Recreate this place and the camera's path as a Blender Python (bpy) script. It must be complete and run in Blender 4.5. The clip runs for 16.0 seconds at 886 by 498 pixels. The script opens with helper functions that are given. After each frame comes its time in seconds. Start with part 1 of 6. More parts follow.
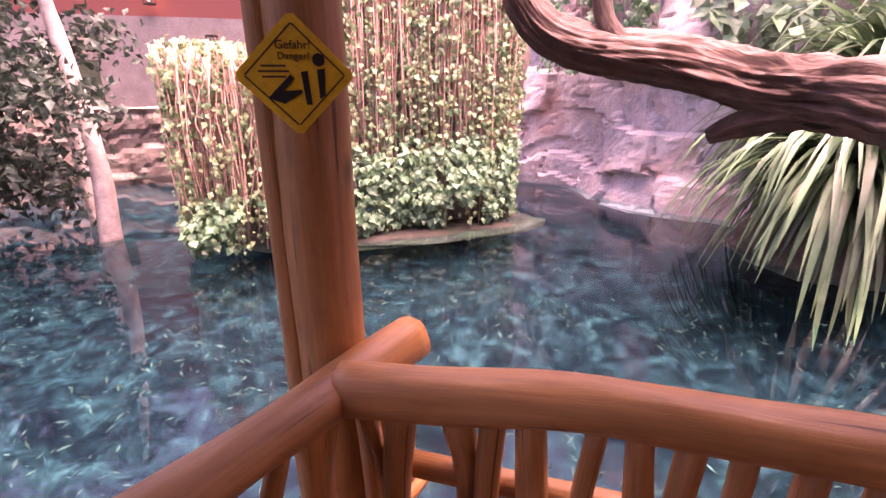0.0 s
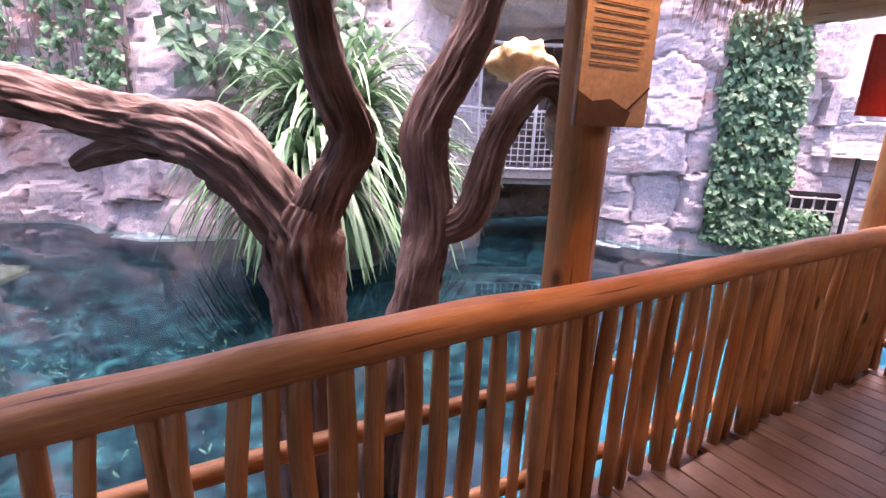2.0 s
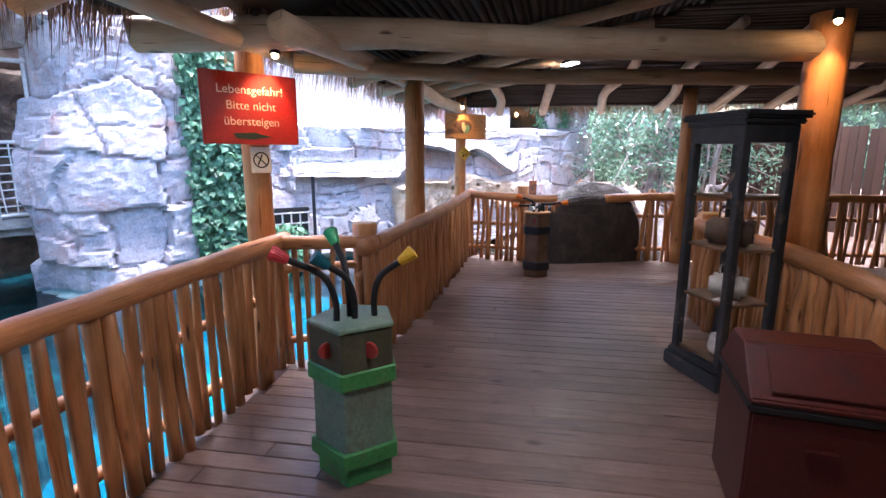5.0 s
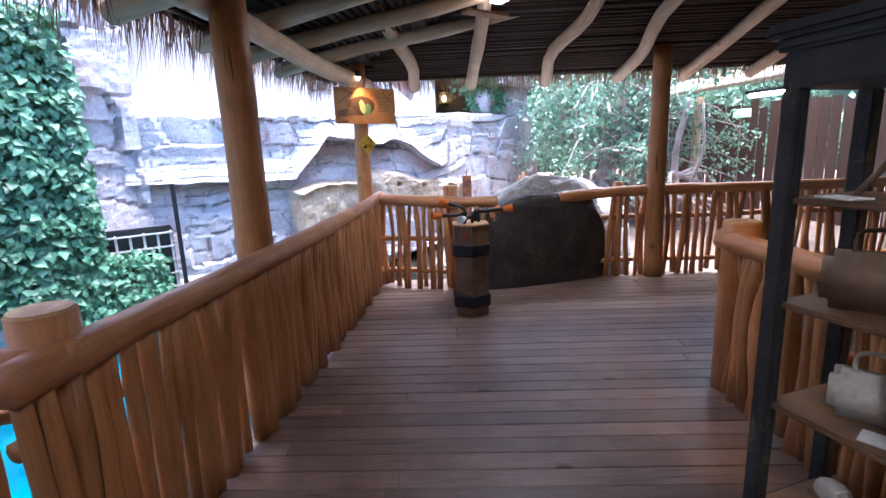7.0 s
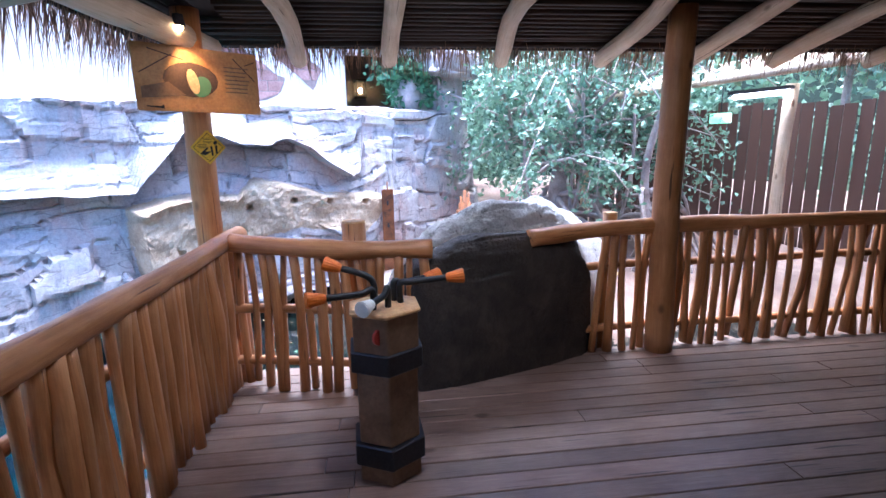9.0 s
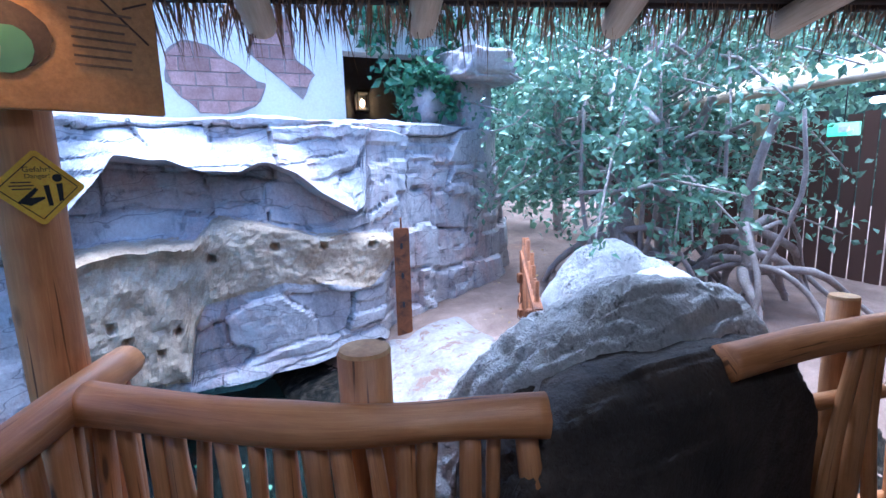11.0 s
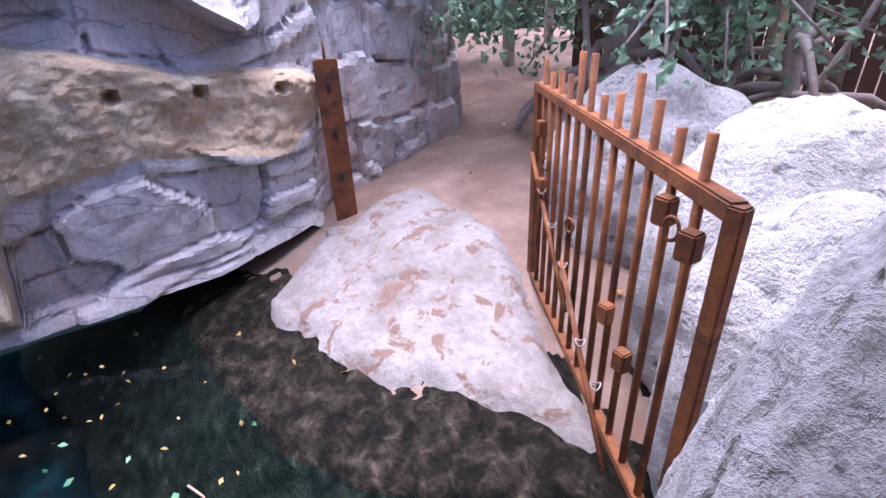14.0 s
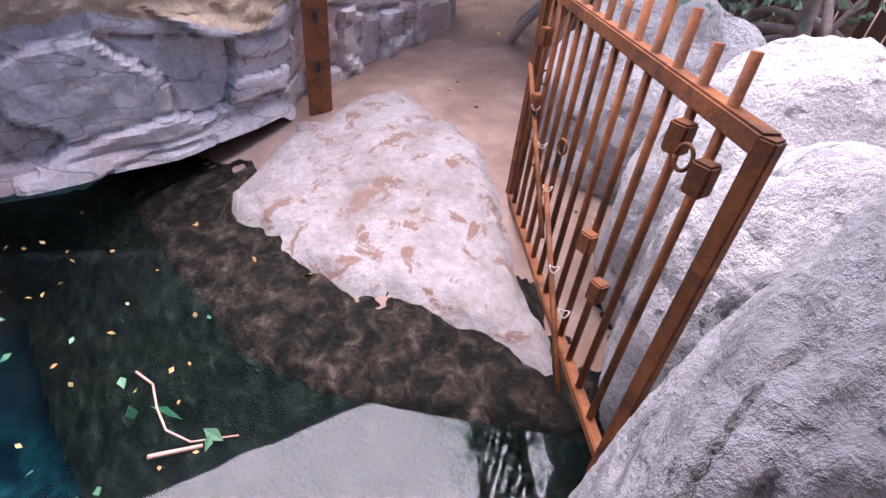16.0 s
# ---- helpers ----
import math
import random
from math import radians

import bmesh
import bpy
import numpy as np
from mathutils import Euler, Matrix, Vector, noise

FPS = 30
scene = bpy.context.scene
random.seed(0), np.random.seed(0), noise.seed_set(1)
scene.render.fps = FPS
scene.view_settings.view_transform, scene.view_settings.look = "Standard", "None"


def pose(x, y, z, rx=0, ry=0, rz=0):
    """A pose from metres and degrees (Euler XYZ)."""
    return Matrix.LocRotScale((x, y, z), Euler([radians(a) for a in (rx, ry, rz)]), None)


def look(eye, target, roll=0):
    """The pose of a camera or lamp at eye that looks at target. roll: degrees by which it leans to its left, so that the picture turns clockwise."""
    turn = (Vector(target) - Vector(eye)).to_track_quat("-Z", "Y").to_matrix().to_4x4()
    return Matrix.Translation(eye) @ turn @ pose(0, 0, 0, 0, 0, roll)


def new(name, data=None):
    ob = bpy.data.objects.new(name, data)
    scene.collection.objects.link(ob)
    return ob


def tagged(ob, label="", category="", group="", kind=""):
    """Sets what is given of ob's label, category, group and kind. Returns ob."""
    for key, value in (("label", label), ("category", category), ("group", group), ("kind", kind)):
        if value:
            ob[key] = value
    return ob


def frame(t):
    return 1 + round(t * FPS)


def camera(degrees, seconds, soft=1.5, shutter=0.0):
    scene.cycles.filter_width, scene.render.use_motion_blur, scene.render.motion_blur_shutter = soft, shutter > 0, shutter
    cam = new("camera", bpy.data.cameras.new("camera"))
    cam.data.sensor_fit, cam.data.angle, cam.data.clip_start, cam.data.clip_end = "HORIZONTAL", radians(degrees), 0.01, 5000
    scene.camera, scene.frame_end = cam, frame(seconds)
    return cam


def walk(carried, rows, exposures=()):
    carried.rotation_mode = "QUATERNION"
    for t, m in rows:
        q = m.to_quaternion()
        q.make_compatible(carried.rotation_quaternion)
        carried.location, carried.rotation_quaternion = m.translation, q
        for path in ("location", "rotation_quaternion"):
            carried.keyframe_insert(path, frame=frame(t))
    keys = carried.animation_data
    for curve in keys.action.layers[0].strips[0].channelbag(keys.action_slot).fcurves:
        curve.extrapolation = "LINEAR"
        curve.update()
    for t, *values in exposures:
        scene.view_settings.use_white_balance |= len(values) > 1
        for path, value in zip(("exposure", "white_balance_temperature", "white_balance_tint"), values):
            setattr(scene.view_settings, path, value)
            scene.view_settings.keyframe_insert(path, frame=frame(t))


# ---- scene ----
cam = camera(85.6, 16.0)
PATH = [
    (0, (0.288, -0.295, 1.573), (0.119, 1.594, 0.936), -0.1),
    (0.5, (0.5, -0.369, 1.557), (0.752, 1.507, 0.91), 0.2),
    (1, (0.677, -0.484, 1.584), (1.427, 1.26, 0.956), 1.7),
    (1.5, (0.817, -0.652, 1.613), (1.898, 0.929, 1.036), 1.7),
    (2, (0.939, -0.819, 1.636), (2.304, 0.549, 1.119), 2.4),
    (2.5, (1.02, -0.958, 1.648), (2.657, 0.099, 1.197), 3.0),
    (3, (1.076, -1.134, 1.661), (2.876, -0.365, 1.254), 3.4),
    (3.5, (1.138, -1.324, 1.664), (3.052, -0.89, 1.278), 2.5),
    (4, (1.231, -1.504, 1.673), (3.188, -1.345, 1.295), 1.7),
    (4.5, (1.382, -1.646, 1.677), (3.346, -1.697, 1.301), 0.9),
    (4.7, (1.477, -1.678, 1.683), (3.439, -1.788, 1.313), 0.6),
    (6.8, (3.54, -2.419, 1.622), (5.472, -2.743, 1.219), -1.9),
    (7, (3.814, -2.452, 1.624), (5.735, -2.843, 1.228), -2.2),
    (7.5, (4.404, -2.625, 1.617), (6.291, -3.14, 1.201), -2.3),
    (8, (4.932, -2.806, 1.659), (6.79, -3.418, 1.243), -1.7),
    (8.5, (5.507, -2.985, 1.669), (7.345, -3.663, 1.267), -0.9),
    (8.7, (5.719, -3.041, 1.684), (7.555, -3.725, 1.281), -0.9),
    (10.8, (7.80, -3.462, 1.772), (9.648, -4.149, 1.433), -1.6),
    (11, (7.973, -3.442, 1.777), (9.821, -4.136, 1.456), -1.6),
    (11.5, (8.37, -3.428, 1.775), (10.229, -4.106, 1.487), -3.0),
    (12, (8.689, -3.401, 1.805), (10.525, -4.14, 1.52), -3.8),
    (12.5, (8.96, -3.474, 1.77), (10.748, -4.305, 1.431), -3.7),
    (13, (9.235, -3.589, 1.66), (10.966, -4.466, 1.177), -3.6),
    (13.5, (9.461, -3.67, 1.582), (11.106, -4.563, 0.879), -3.3),
    (14, (9.583, -3.71, 1.457), (11.125, -4.605, 0.55), -2.8),
    (14.5, (9.631, -3.685, 1.372), (11.086, -4.566, 0.32), -0.4),
    (15, (9.653, -3.706, 1.369), (11.043, -4.59, 0.234), 2.3),
    (15.5, (9.671, -3.705, 1.379), (11.004, -4.62, 0.203), 5.0),
    (16, (9.685, -3.719, 1.367), (10.998, -4.642, 0.174), 6.3),
]
EXPOSURES = [(0.0, 3.6, 9200, 82), (1.0, 3.6, 7600, 55), (1.5, 3.6, 7600, 50), (3.0, 3.6, 6800, 38), (4.5, 3.8, 6000, 22), (7.0, 3.7, 5500, 14), (8.5, 3.65, 5300, 14), (11.0, 2.78, 4550, 9), (12.5, 2.48, 5000, 24), (14.0, 2.36, 5700, 29), (16.0, 2.22, 6100, 31)]
walk(cam, [(t, look(eye, target, roll)) for t, eye, target, roll in PATH], EXPOSURES)

# ---- light: a hall with a translucent roof, soft daylight from above ----
world = bpy.data.worlds.new("daylight")
scene.world = world
world.use_nodes = True
wn = world.node_tree
sky = wn.nodes.new("ShaderNodeTexSky")
sky.sky_type, sky.sun_disc = "NISHITA", False
sky.sun_elevation, sky.sun_rotation = radians(77), radians(104)
wn.links.new(sky.outputs[0], wn.nodes["Background"].inputs[0])
wn.nodes["Background"].inputs[1].default_value = 0.09
sun_data = bpy.data.lights.new("sun", "SUN")
sun_data.energy, sun_data.angle, sun_data.color = 2.9, radians(60), (1.0, 0.97, 0.93)
sun = new("sun", sun_data)
sun.matrix_world = look((4.0, -1.0, 20), (0, 0, 2.8))
WATER = -0.6
LAMP_W = 2


def spot_lamp(x, y, z, tx, ty, tz, watts, colour=(1.0, 0.55, 0.2), size=80):
    data = bpy.data.lights.new("spot", "SPOT")
    data.energy, data.color, data.spot_size, data.spot_blend, data.shadow_soft_size = watts, colour, radians(size), 0.6, 0.03
    ob = new("spot", data)
    ob.matrix_world = look((x, y, z), (tx, ty, tz))
    return ob


# ---- materials ----
def shader(name):
    m = bpy.data.materials.new(name)
    m.use_nodes = True
    nt = m.node_tree
    return m, nt, nt.nodes["Principled BSDF"]


def ramp_node(nt, src, stops):
    r = nt.nodes.new("ShaderNodeValToRGB")
    els = r.color_ramp.elements
    while len(els) < len(stops):
        els.new(0.5)
    for e, (p, c) in zip(els, stops):
        e.position, e.color = p, (*c, 1)
    nt.links.new(src, r.inputs[0])
    return r.outputs[0]


def noise_node(nt, coords, scale, detail=4.0, rough=0.6, distort=0.0):
    n = nt.nodes.new("ShaderNodeTexNoise")
    n.inputs["Scale"].default_value, n.inputs["Detail"].default_value = scale, detail
    n.inputs["Roughness"].default_value, n.inputs["Distortion"].default_value = rough, distort
    nt.links.new(coords, n.inputs["Vector"])
    return n.outputs["Fac"]


def mix_node(nt, fac, a, b, mode="MIX"):
    n = nt.nodes.new("ShaderNodeMix")
    n.data_type, n.blend_type = "RGBA", mode
    for sock, v in ((n.inputs[0], fac), (n.inputs[6], a), (n.inputs[7], b)):
        if hasattr(v, "links"):
            nt.links.new(v, sock)
        elif isinstance(v, tuple):
            sock.default_value = (*v, 1)
        else:
            sock.default_value = v
    return n.outputs[2]


def coords_node(nt, kind="Object", stretch=(1, 1, 1)):
    c = nt.nodes.new("ShaderNodeTexCoord")
    mp = nt.nodes.new("ShaderNodeMapping")
    mp.inputs["Scale"].default_value = stretch
    nt.links.new(c.outputs[kind], mp.inputs["Vector"])
    return mp.outputs[0]


def vary(nt, colour, amount, per="Random"):
    info = nt.nodes.new("ShaderNodeObjectInfo" if per == "Random" else "ShaderNodeNewGeometry")
    out = info.outputs["Random" if per == "Random" else "Random Per Island"]
    hsv = nt.nodes.new("ShaderNodeHueSaturation")
    mr = nt.nodes.new("ShaderNodeMapRange")
    mr.inputs["To Min"].default_value, mr.inputs["To Max"].default_value = 1 - amount, 1 + amount
    nt.links.new(out, mr.inputs[0])
    nt.links.new(mr.outputs[0], hsv.inputs["Value"])
    nt.links.new(colour, hsv.inputs["Color"])
    return hsv.outputs[0]


def bump_node(nt, bsdf, height, strength, distance=0.01):
    b = nt.nodes.new("ShaderNodeBump")
    b.inputs["Strength"].default_value, b.inputs["Distance"].default_value = strength, distance
    nt.links.new(height, b.inputs["Height"])
    nt.links.new(b.outputs[0], bsdf.inputs["Normal"])


def surface(name, stops, scale, rough=0.7, bump=0.5, fine=40.0, kind="Object", stretch=(1, 1, 1), spread=0.0, per="Random",
            dirt=None, dirt_scale=1.5, dirt_at=(0.5, 0.65), metal=0.0, depth=0.01, spec=0.4, distort=0.3):
    """Colour from a ramp over noise, a second slow noise for stains, fine relief."""
    m, nt, b = shader(name)
    co = coords_node(nt, kind, stretch)
    colour = ramp_node(nt, noise_node(nt, co, scale, 6, 0.65, distort), stops)
    small = noise_node(nt, co, fine, 5, 0.7)
    colour = mix_node(nt, 0.35, colour, ramp_node(nt, small, [(0.3, (0.25, 0.25, 0.25)), (0.7, (0.85, 0.85, 0.85))]), "OVERLAY")
    if dirt:
        spot = ramp_node(nt, noise_node(nt, co, dirt_scale, 6, 0.7, 0.5), [(dirt_at[0], (0, 0, 0)), (dirt_at[1], (1, 1, 1))])
        colour = mix_node(nt, spot, colour, dirt)
    if spread:
        colour = vary(nt, colour, spread, per)
    nt.links.new(colour, b.inputs["Base Color"])
    b.inputs["Roughness"].default_value, b.inputs["Metallic"].default_value = rough, metal
    b.inputs["Specular IOR Level"].default_value = spec
    if bump:
        bump_node(nt, b, small, bump, depth)
    return m


def leafy(name, dark, light, spread=0.35, rough=0.45):
    m, nt, b = shader(name)
    co = coords_node(nt)
    colour = ramp_node(nt, noise_node(nt, co, 2.5, 3), [(0.3, dark), (0.7, light)])
    colour = vary(nt, colour, spread, "Island")
    nt.links.new(colour, b.inputs["Base Color"])
    b.inputs["Roughness"].default_value = rough
    b.inputs["Subsurface Weight"].default_value = 0.0
    tr = nt.nodes.new("ShaderNodeBsdfTranslucent")
    nt.links.new(colour, tr.inputs[0])
    mx = nt.nodes.new("ShaderNodeMixShader")
    mx.inputs[0].default_value = 0.25
    nt.links.new(b.outputs[0], mx.inputs[1])
    nt.links.new(tr.outputs[0], mx.inputs[2])
    nt.links.new(mx.outputs[0], nt.nodes["Material Output"].inputs[0])
    return m


def plain(name, colour, rough=0.5, metal=0.0):
    return surface(name, [(0.3, tuple(0.8 * c for c in colour)), (0.7, tuple(min(1, 1.15 * c) for c in colour))], 6, rough, 0.15, 60, metal=metal, spread=0.06)


def log_wood(name, dark, mid, light, knots=(0.12, 0.05, 0.02), rough=0.42, spread=0.18, bump=0.35, depth=0.006):
    m, nt, b = shader(name)
    co = coords_node(nt, "UV", (1, 1, 1))
    grain = coords_node(nt, "UV", (14, 1.1, 1))
    slow = noise_node(nt, co, 2.2, 4, 0.6, 0.4)
    lines = noise_node(nt, grain, 3.0, 8, 0.7, 0.6)
    colour = mix_node(nt, 0.55, ramp_node(nt, slow, [(0.32, dark), (0.5, mid), (0.7, light)]),
                      ramp_node(nt, lines, [(0.3, dark), (0.55, mid), (0.75, light)]))
    vor = nt.nodes.new("ShaderNodeTexVoronoi")
    vor.inputs["Scale"].default_value = 3.4
    nt.links.new(coords_node(nt, "UV", (1.0, 0.55, 1)), vor.inputs["Vector"])
    knot = ramp_node(nt, vor.outputs["Distance"], [(0.06, (1, 1, 1)), (0.12, (0, 0, 0))])
    colour = mix_node(nt, knot, colour, knots)
    crack = ramp_node(nt, noise_node(nt, coords_node(nt, "UV", (9, 0.35, 1)), 4.0, 3, 0.5, 0.2), [(0.66, (0, 0, 0)), (0.70, (1, 1, 1))])
    colour = mix_node(nt, crack, colour, tuple(0.45 * c for c in dark))
    colour = vary(nt, colour, spread)
    nt.links.new(colour, b.inputs["Base Color"])
    b.inputs["Roughness"].default_value = rough
    bump_node(nt, b, lines, bump, depth)
    return m


LOG = log_wood("varnished_log", (0.25, 0.092, 0.03), (0.46, 0.195, 0.068), (0.64, 0.33, 0.14), rough=0.45)
LOG_END = surface("log_end", [(0.3, (0.42, 0.22, 0.09)), (0.7, (0.62, 0.38, 0.18))], 9, 0.6, 0.4, 30)
PALE_LOG = log_wood("peeled_log", (0.40, 0.27, 0.16), (0.60, 0.45, 0.30), (0.74, 0.60, 0.45), rough=0.6)
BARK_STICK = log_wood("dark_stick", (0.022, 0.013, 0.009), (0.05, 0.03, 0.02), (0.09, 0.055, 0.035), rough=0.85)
PLANK = log_wood("deck_plank", (0.12, 0.068, 0.05), (0.215, 0.135, 0.10), (0.31, 0.215, 0.165), knots=(0.08, 0.04, 0.02), rough=0.38, spread=0.22)
DEAD_BARK = log_wood("dead_tree_bark", (0.05, 0.027, 0.022), (0.19, 0.12, 0.105), (0.48, 0.38, 0.36), knots=(0.06, 0.03, 0.025), rough=0.85, bump=1.0, depth=0.03)
ROCK = surface("artificial_rock", [(0.25, (0.24, 0.22, 0.24)), (0.42, (0.44, 0.41, 0.43)), (0.55, (0.58, 0.485, 0.475)), (0.75, (0.66, 0.625, 0.635))], 1.1, 0.75, 0.8, 22,
               dirt=(0.46, 0.27, 0.23), dirt_scale=0.9, dirt_at=(0.55, 0.70), depth=0.03)
SANDROCK = surface("sand_coloured_rock", [(0.3, (0.27, 0.17, 0.10)), (0.5, (0.46, 0.32, 0.20)), (0.75, (0.58, 0.45, 0.32))], 3, 0.9, 0.9, 16, depth=0.03)
SAND = surface("sand_ground", [(0.3, (0.14, 0.088, 0.068)), (0.55, (0.23, 0.155, 0.123)), (0.75, (0.31, 0.225, 0.186))], 2.0, 0.95, 0.6, 90,
               dirt=(0.22, 0.13, 0.09), dirt_scale=1.7, dirt_at=(0.55, 0.7))
SLAB = surface("pale_rock_slab", [(0.3, (0.16, 0.13, 0.115)), (0.55, (0.25, 0.222, 0.214)), (0.8, (0.30, 0.28, 0.275))], 2.5, 0.8, 0.9, 20,
               dirt=(0.17, 0.105, 0.08), dirt_scale=5.5, dirt_at=(0.55, 0.60), depth=0.02)
BOULDER = surface("pale_boulder", [(0.26, (0.20, 0.19, 0.19)), (0.40, (0.42, 0.41, 0.41)), (0.55, (0.52, 0.50, 0.50)), (0.8, (0.60, 0.58, 0.58))], 3.4, 0.85, 1.0, 34,
                  dirt=(0.15, 0.145, 0.145), dirt_scale=7.5, dirt_at=(0.58, 0.66), depth=0.05, distort=1.4)
STUCCO = surface("lime_stucco", [(0.3, (0.66, 0.62, 0.57)), (0.6, (0.76, 0.74, 0.70)), (0.8, (0.80, 0.79, 0.77))], 1.2, 0.9, 0.4, 30,
                 dirt=(0.55, 0.45, 0.34), dirt_scale=0.9, dirt_at=(0.62, 0.75))
BRICK = surface("weathered_brick", [(0.3, (0.30, 0.17, 0.15)), (0.7, (0.45, 0.29, 0.26))], 5, 0.9, 0.6, 40, spread=0.2)
MORTAR = plain("mortar", (0.30, 0.24, 0.22), 0.95)
RUST = surface("rusty_steel", [(0.3, (0.13, 0.045, 0.018)), (0.6, (0.26, 0.09, 0.03)), (0.8, (0.36, 0.14, 0.05))], 7, 0.75, 0.5, 80, spread=0.15,
               dirt=(0.08, 0.035, 0.02), dirt_scale=5, metal=0.15)
THATCH = surface("dry_thatch", [(0.3, (0.16, 0.085, 0.05)), (0.7, (0.40, 0.25, 0.16))], 5, 0.9, 0.3, 60, spread=0.4, per="Island")
ROOT = surface("grey_root", [(0.3, (0.22, 0.17, 0.15)), (0.6, (0.42, 0.35, 0.32)), (0.8, (0.55, 0.50, 0.47))], 5, 0.85, 0.6, 50)
VINE = surface("hanging_vine", [(0.3, (0.34, 0.18, 0.13)), (0.7, (0.62, 0.42, 0.33))], 4, 0.85, 0.3, 60, spread=0.4, per="Island")
IVY = leafy("ivy_leaf", (0.04, 0.12, 0.055), (0.14, 0.30, 0.17), 0.4, 0.45)
TREE_LEAF = leafy("tree_leaf", (0.09, 0.19, 0.12), (0.26, 0.38, 0.26), 0.4, 0.33)
DARK_LEAF = leafy("dark_leaf", (0.012, 0.03, 0.02), (0.04, 0.07, 0.05), 0.4, 0.6)
BLADE = leafy("strap_leaf", (0.035, 0.095, 0.045), (0.11, 0.23, 0.12), 0.6, 0.42)
DRY = leafy("fallen_leaf", (0.30, 0.14, 0.05), (0.55, 0.40, 0.14), 0.4)
DARK_WOOD = log_wood("dark_planks", (0.05, 0.025, 0.018), (0.10, 0.05, 0.035), (0.16, 0.09, 0.06), rough=0.8)
CABINET = surface("dark_painted_wood", [(0.3, (0.020, 0.022, 0.025)), (0.7, (0.05, 0.05, 0.052))], 6, 0.45, 0.4, 60,
                  dirt=(0.13, 0.10, 0.07), dirt_scale=7, dirt_at=(0.6, 0.66))
GREEN = surface("green_painted_wood", [(0.3, (0.03, 0.16, 0.04)), (0.7, (0.07, 0.28, 0.07))], 4, 0.5, 0.4, 40, dirt=(0.12, 0.11, 0.06), dirt_scale=4, dirt_at=(0.55, 0.7))
GREEN_GREY = surface("faded_green_wood", [(0.3, (0.10, 0.16, 0.10)), (0.7, (0.20, 0.27, 0.18))], 4, 0.6, 0.4, 40, dirt=(0.12, 0.10, 0.07), dirt_scale=4, dirt_at=(0.5, 0.7))
BROWN = surface("brown_stained_wood", [(0.3, (0.10, 0.055, 0.03)), (0.7, (0.22, 0.125, 0.07))], 5, 0.55, 0.4, 50)
RED_PAINT = surface("red_painted_wood", [(0.3, (0.055, 0.008, 0.005)), (0.7, (0.095, 0.014, 0.008))], 3, 0.45, 0.3, 50, dirt=(0.05, 0.014, 0.010), dirt_scale=3)
RUBBER = plain("black_rubber", (0.012, 0.012, 0.013), 0.5)
BLACK = plain("black_paint", (0.012, 0.012, 0.012), 0.6)
IRON = plain("dark_iron", (0.04, 0.04, 0.045), 0.5, 0.7)
YELLOW = surface("yellow_sign_paint", [(0.3, (0.72, 0.40, 0.02)), (0.7, (0.80, 0.50, 0.04))], 5, 0.45, 0.2, 60)
RED_SIGN = surface("red_sign_paint", [(0.3, (0.30, 0.012, 0.010)), (0.7, (0.40, 0.03, 0.02))], 4, 0.4, 0.2, 60)
WHITE = plain("white_paint", (0.78, 0.77, 0.74), 0.6)
PAPER = surface("aged_board", [(0.3, (0.30, 0.21, 0.16)), (0.7, (0.46, 0.35, 0.28))], 3, 0.6, 0.2, 50)
INK = plain("brown_ink", (0.07, 0.04, 0.03), 0.7)
SIGN_WOOD = surface("orange_sign_board", [(0.3, (0.36, 0.16, 0.05)), (0.7, (0.52, 0.27, 0.10))], 4, 0.5, 0.2, 50)
BONE = surface("old_bone", [(0.3, (0.55, 0.38, 0.18)), (0.7, (0.74, 0.58, 0.34))], 6, 0.7, 0.5, 40)
ROPE = plain("pale_rope", (0.55, 0.52, 0.48), 0.9)
ORANGE = plain("orange_cap", (0.75, 0.18, 0.02), 0.4)
LEATHER = surface("old_leather", [(0.3, (0.08, 0.045, 0.03)), (0.7, (0.17, 0.10, 0.06))], 5, 0.6, 0.4, 40)
PALE_LEATHER = surface("pale_leather", [(0.3, (0.36, 0.32, 0.28)), (0.7, (0.52, 0.48, 0.43))], 5, 0.65, 0.4, 40)
POOLBED = surface("pool_bed", [(0.32, (0.002, 0.004, 0.007)), (0.47, (0.003, 0.009, 0.013)), (0.58, (0.005, 0.022, 0.028)), (0.72, (0.014, 0.062, 0.07))], 3.2, 0.9, 0.6, 22, distort=0.8, spec=0.0)


def emitter(name, colour, strength):
    m, nt, b = shader(name)
    b.inputs["Emission Color"].default_value, b.inputs["Emission Strength"].default_value = (*colour, 1), strength
    return m


LAMP_GLOW = emitter("lamp_glow", (1.0, 0.6, 0.25), 12.0)
TUBE_GLOW = emitter("tube_glow", (0.95, 0.97, 1.0), 8.0)
# plaster of the house interior, with the room's shade put into the colour
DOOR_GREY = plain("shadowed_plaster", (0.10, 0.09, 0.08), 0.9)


def glass_material(name, colour=(0.95, 0.97, 0.97)):
    m, nt, b = shader(name)
    b.inputs["Base Color"].default_value = (*colour, 1)
    b.inputs["Roughness"].default_value, b.inputs["IOR"].default_value = 0.01, 1.1
    b.inputs["Transmission Weight"].default_value = 1.0
    return m


GLASS = glass_material("pane_glass")


def water_material():
    m, nt, b = shader("pool_water")
    b.inputs["Base Color"].default_value = (0.27, 0.74, 0.80, 1)
    b.inputs["Specular IOR Level"].default_value = 0.28
    b.inputs["Roughness"].default_value, b.inputs["IOR"].default_value = 0.01, 1.33
    b.inputs["Transmission Weight"].default_value = 1.0
    bump_node(nt, b, noise_node(nt, coords_node(nt), 2.2, 2, 0.4, 0.4), 0.06, 0.02)
    return m


POOL_WATER = water_material()


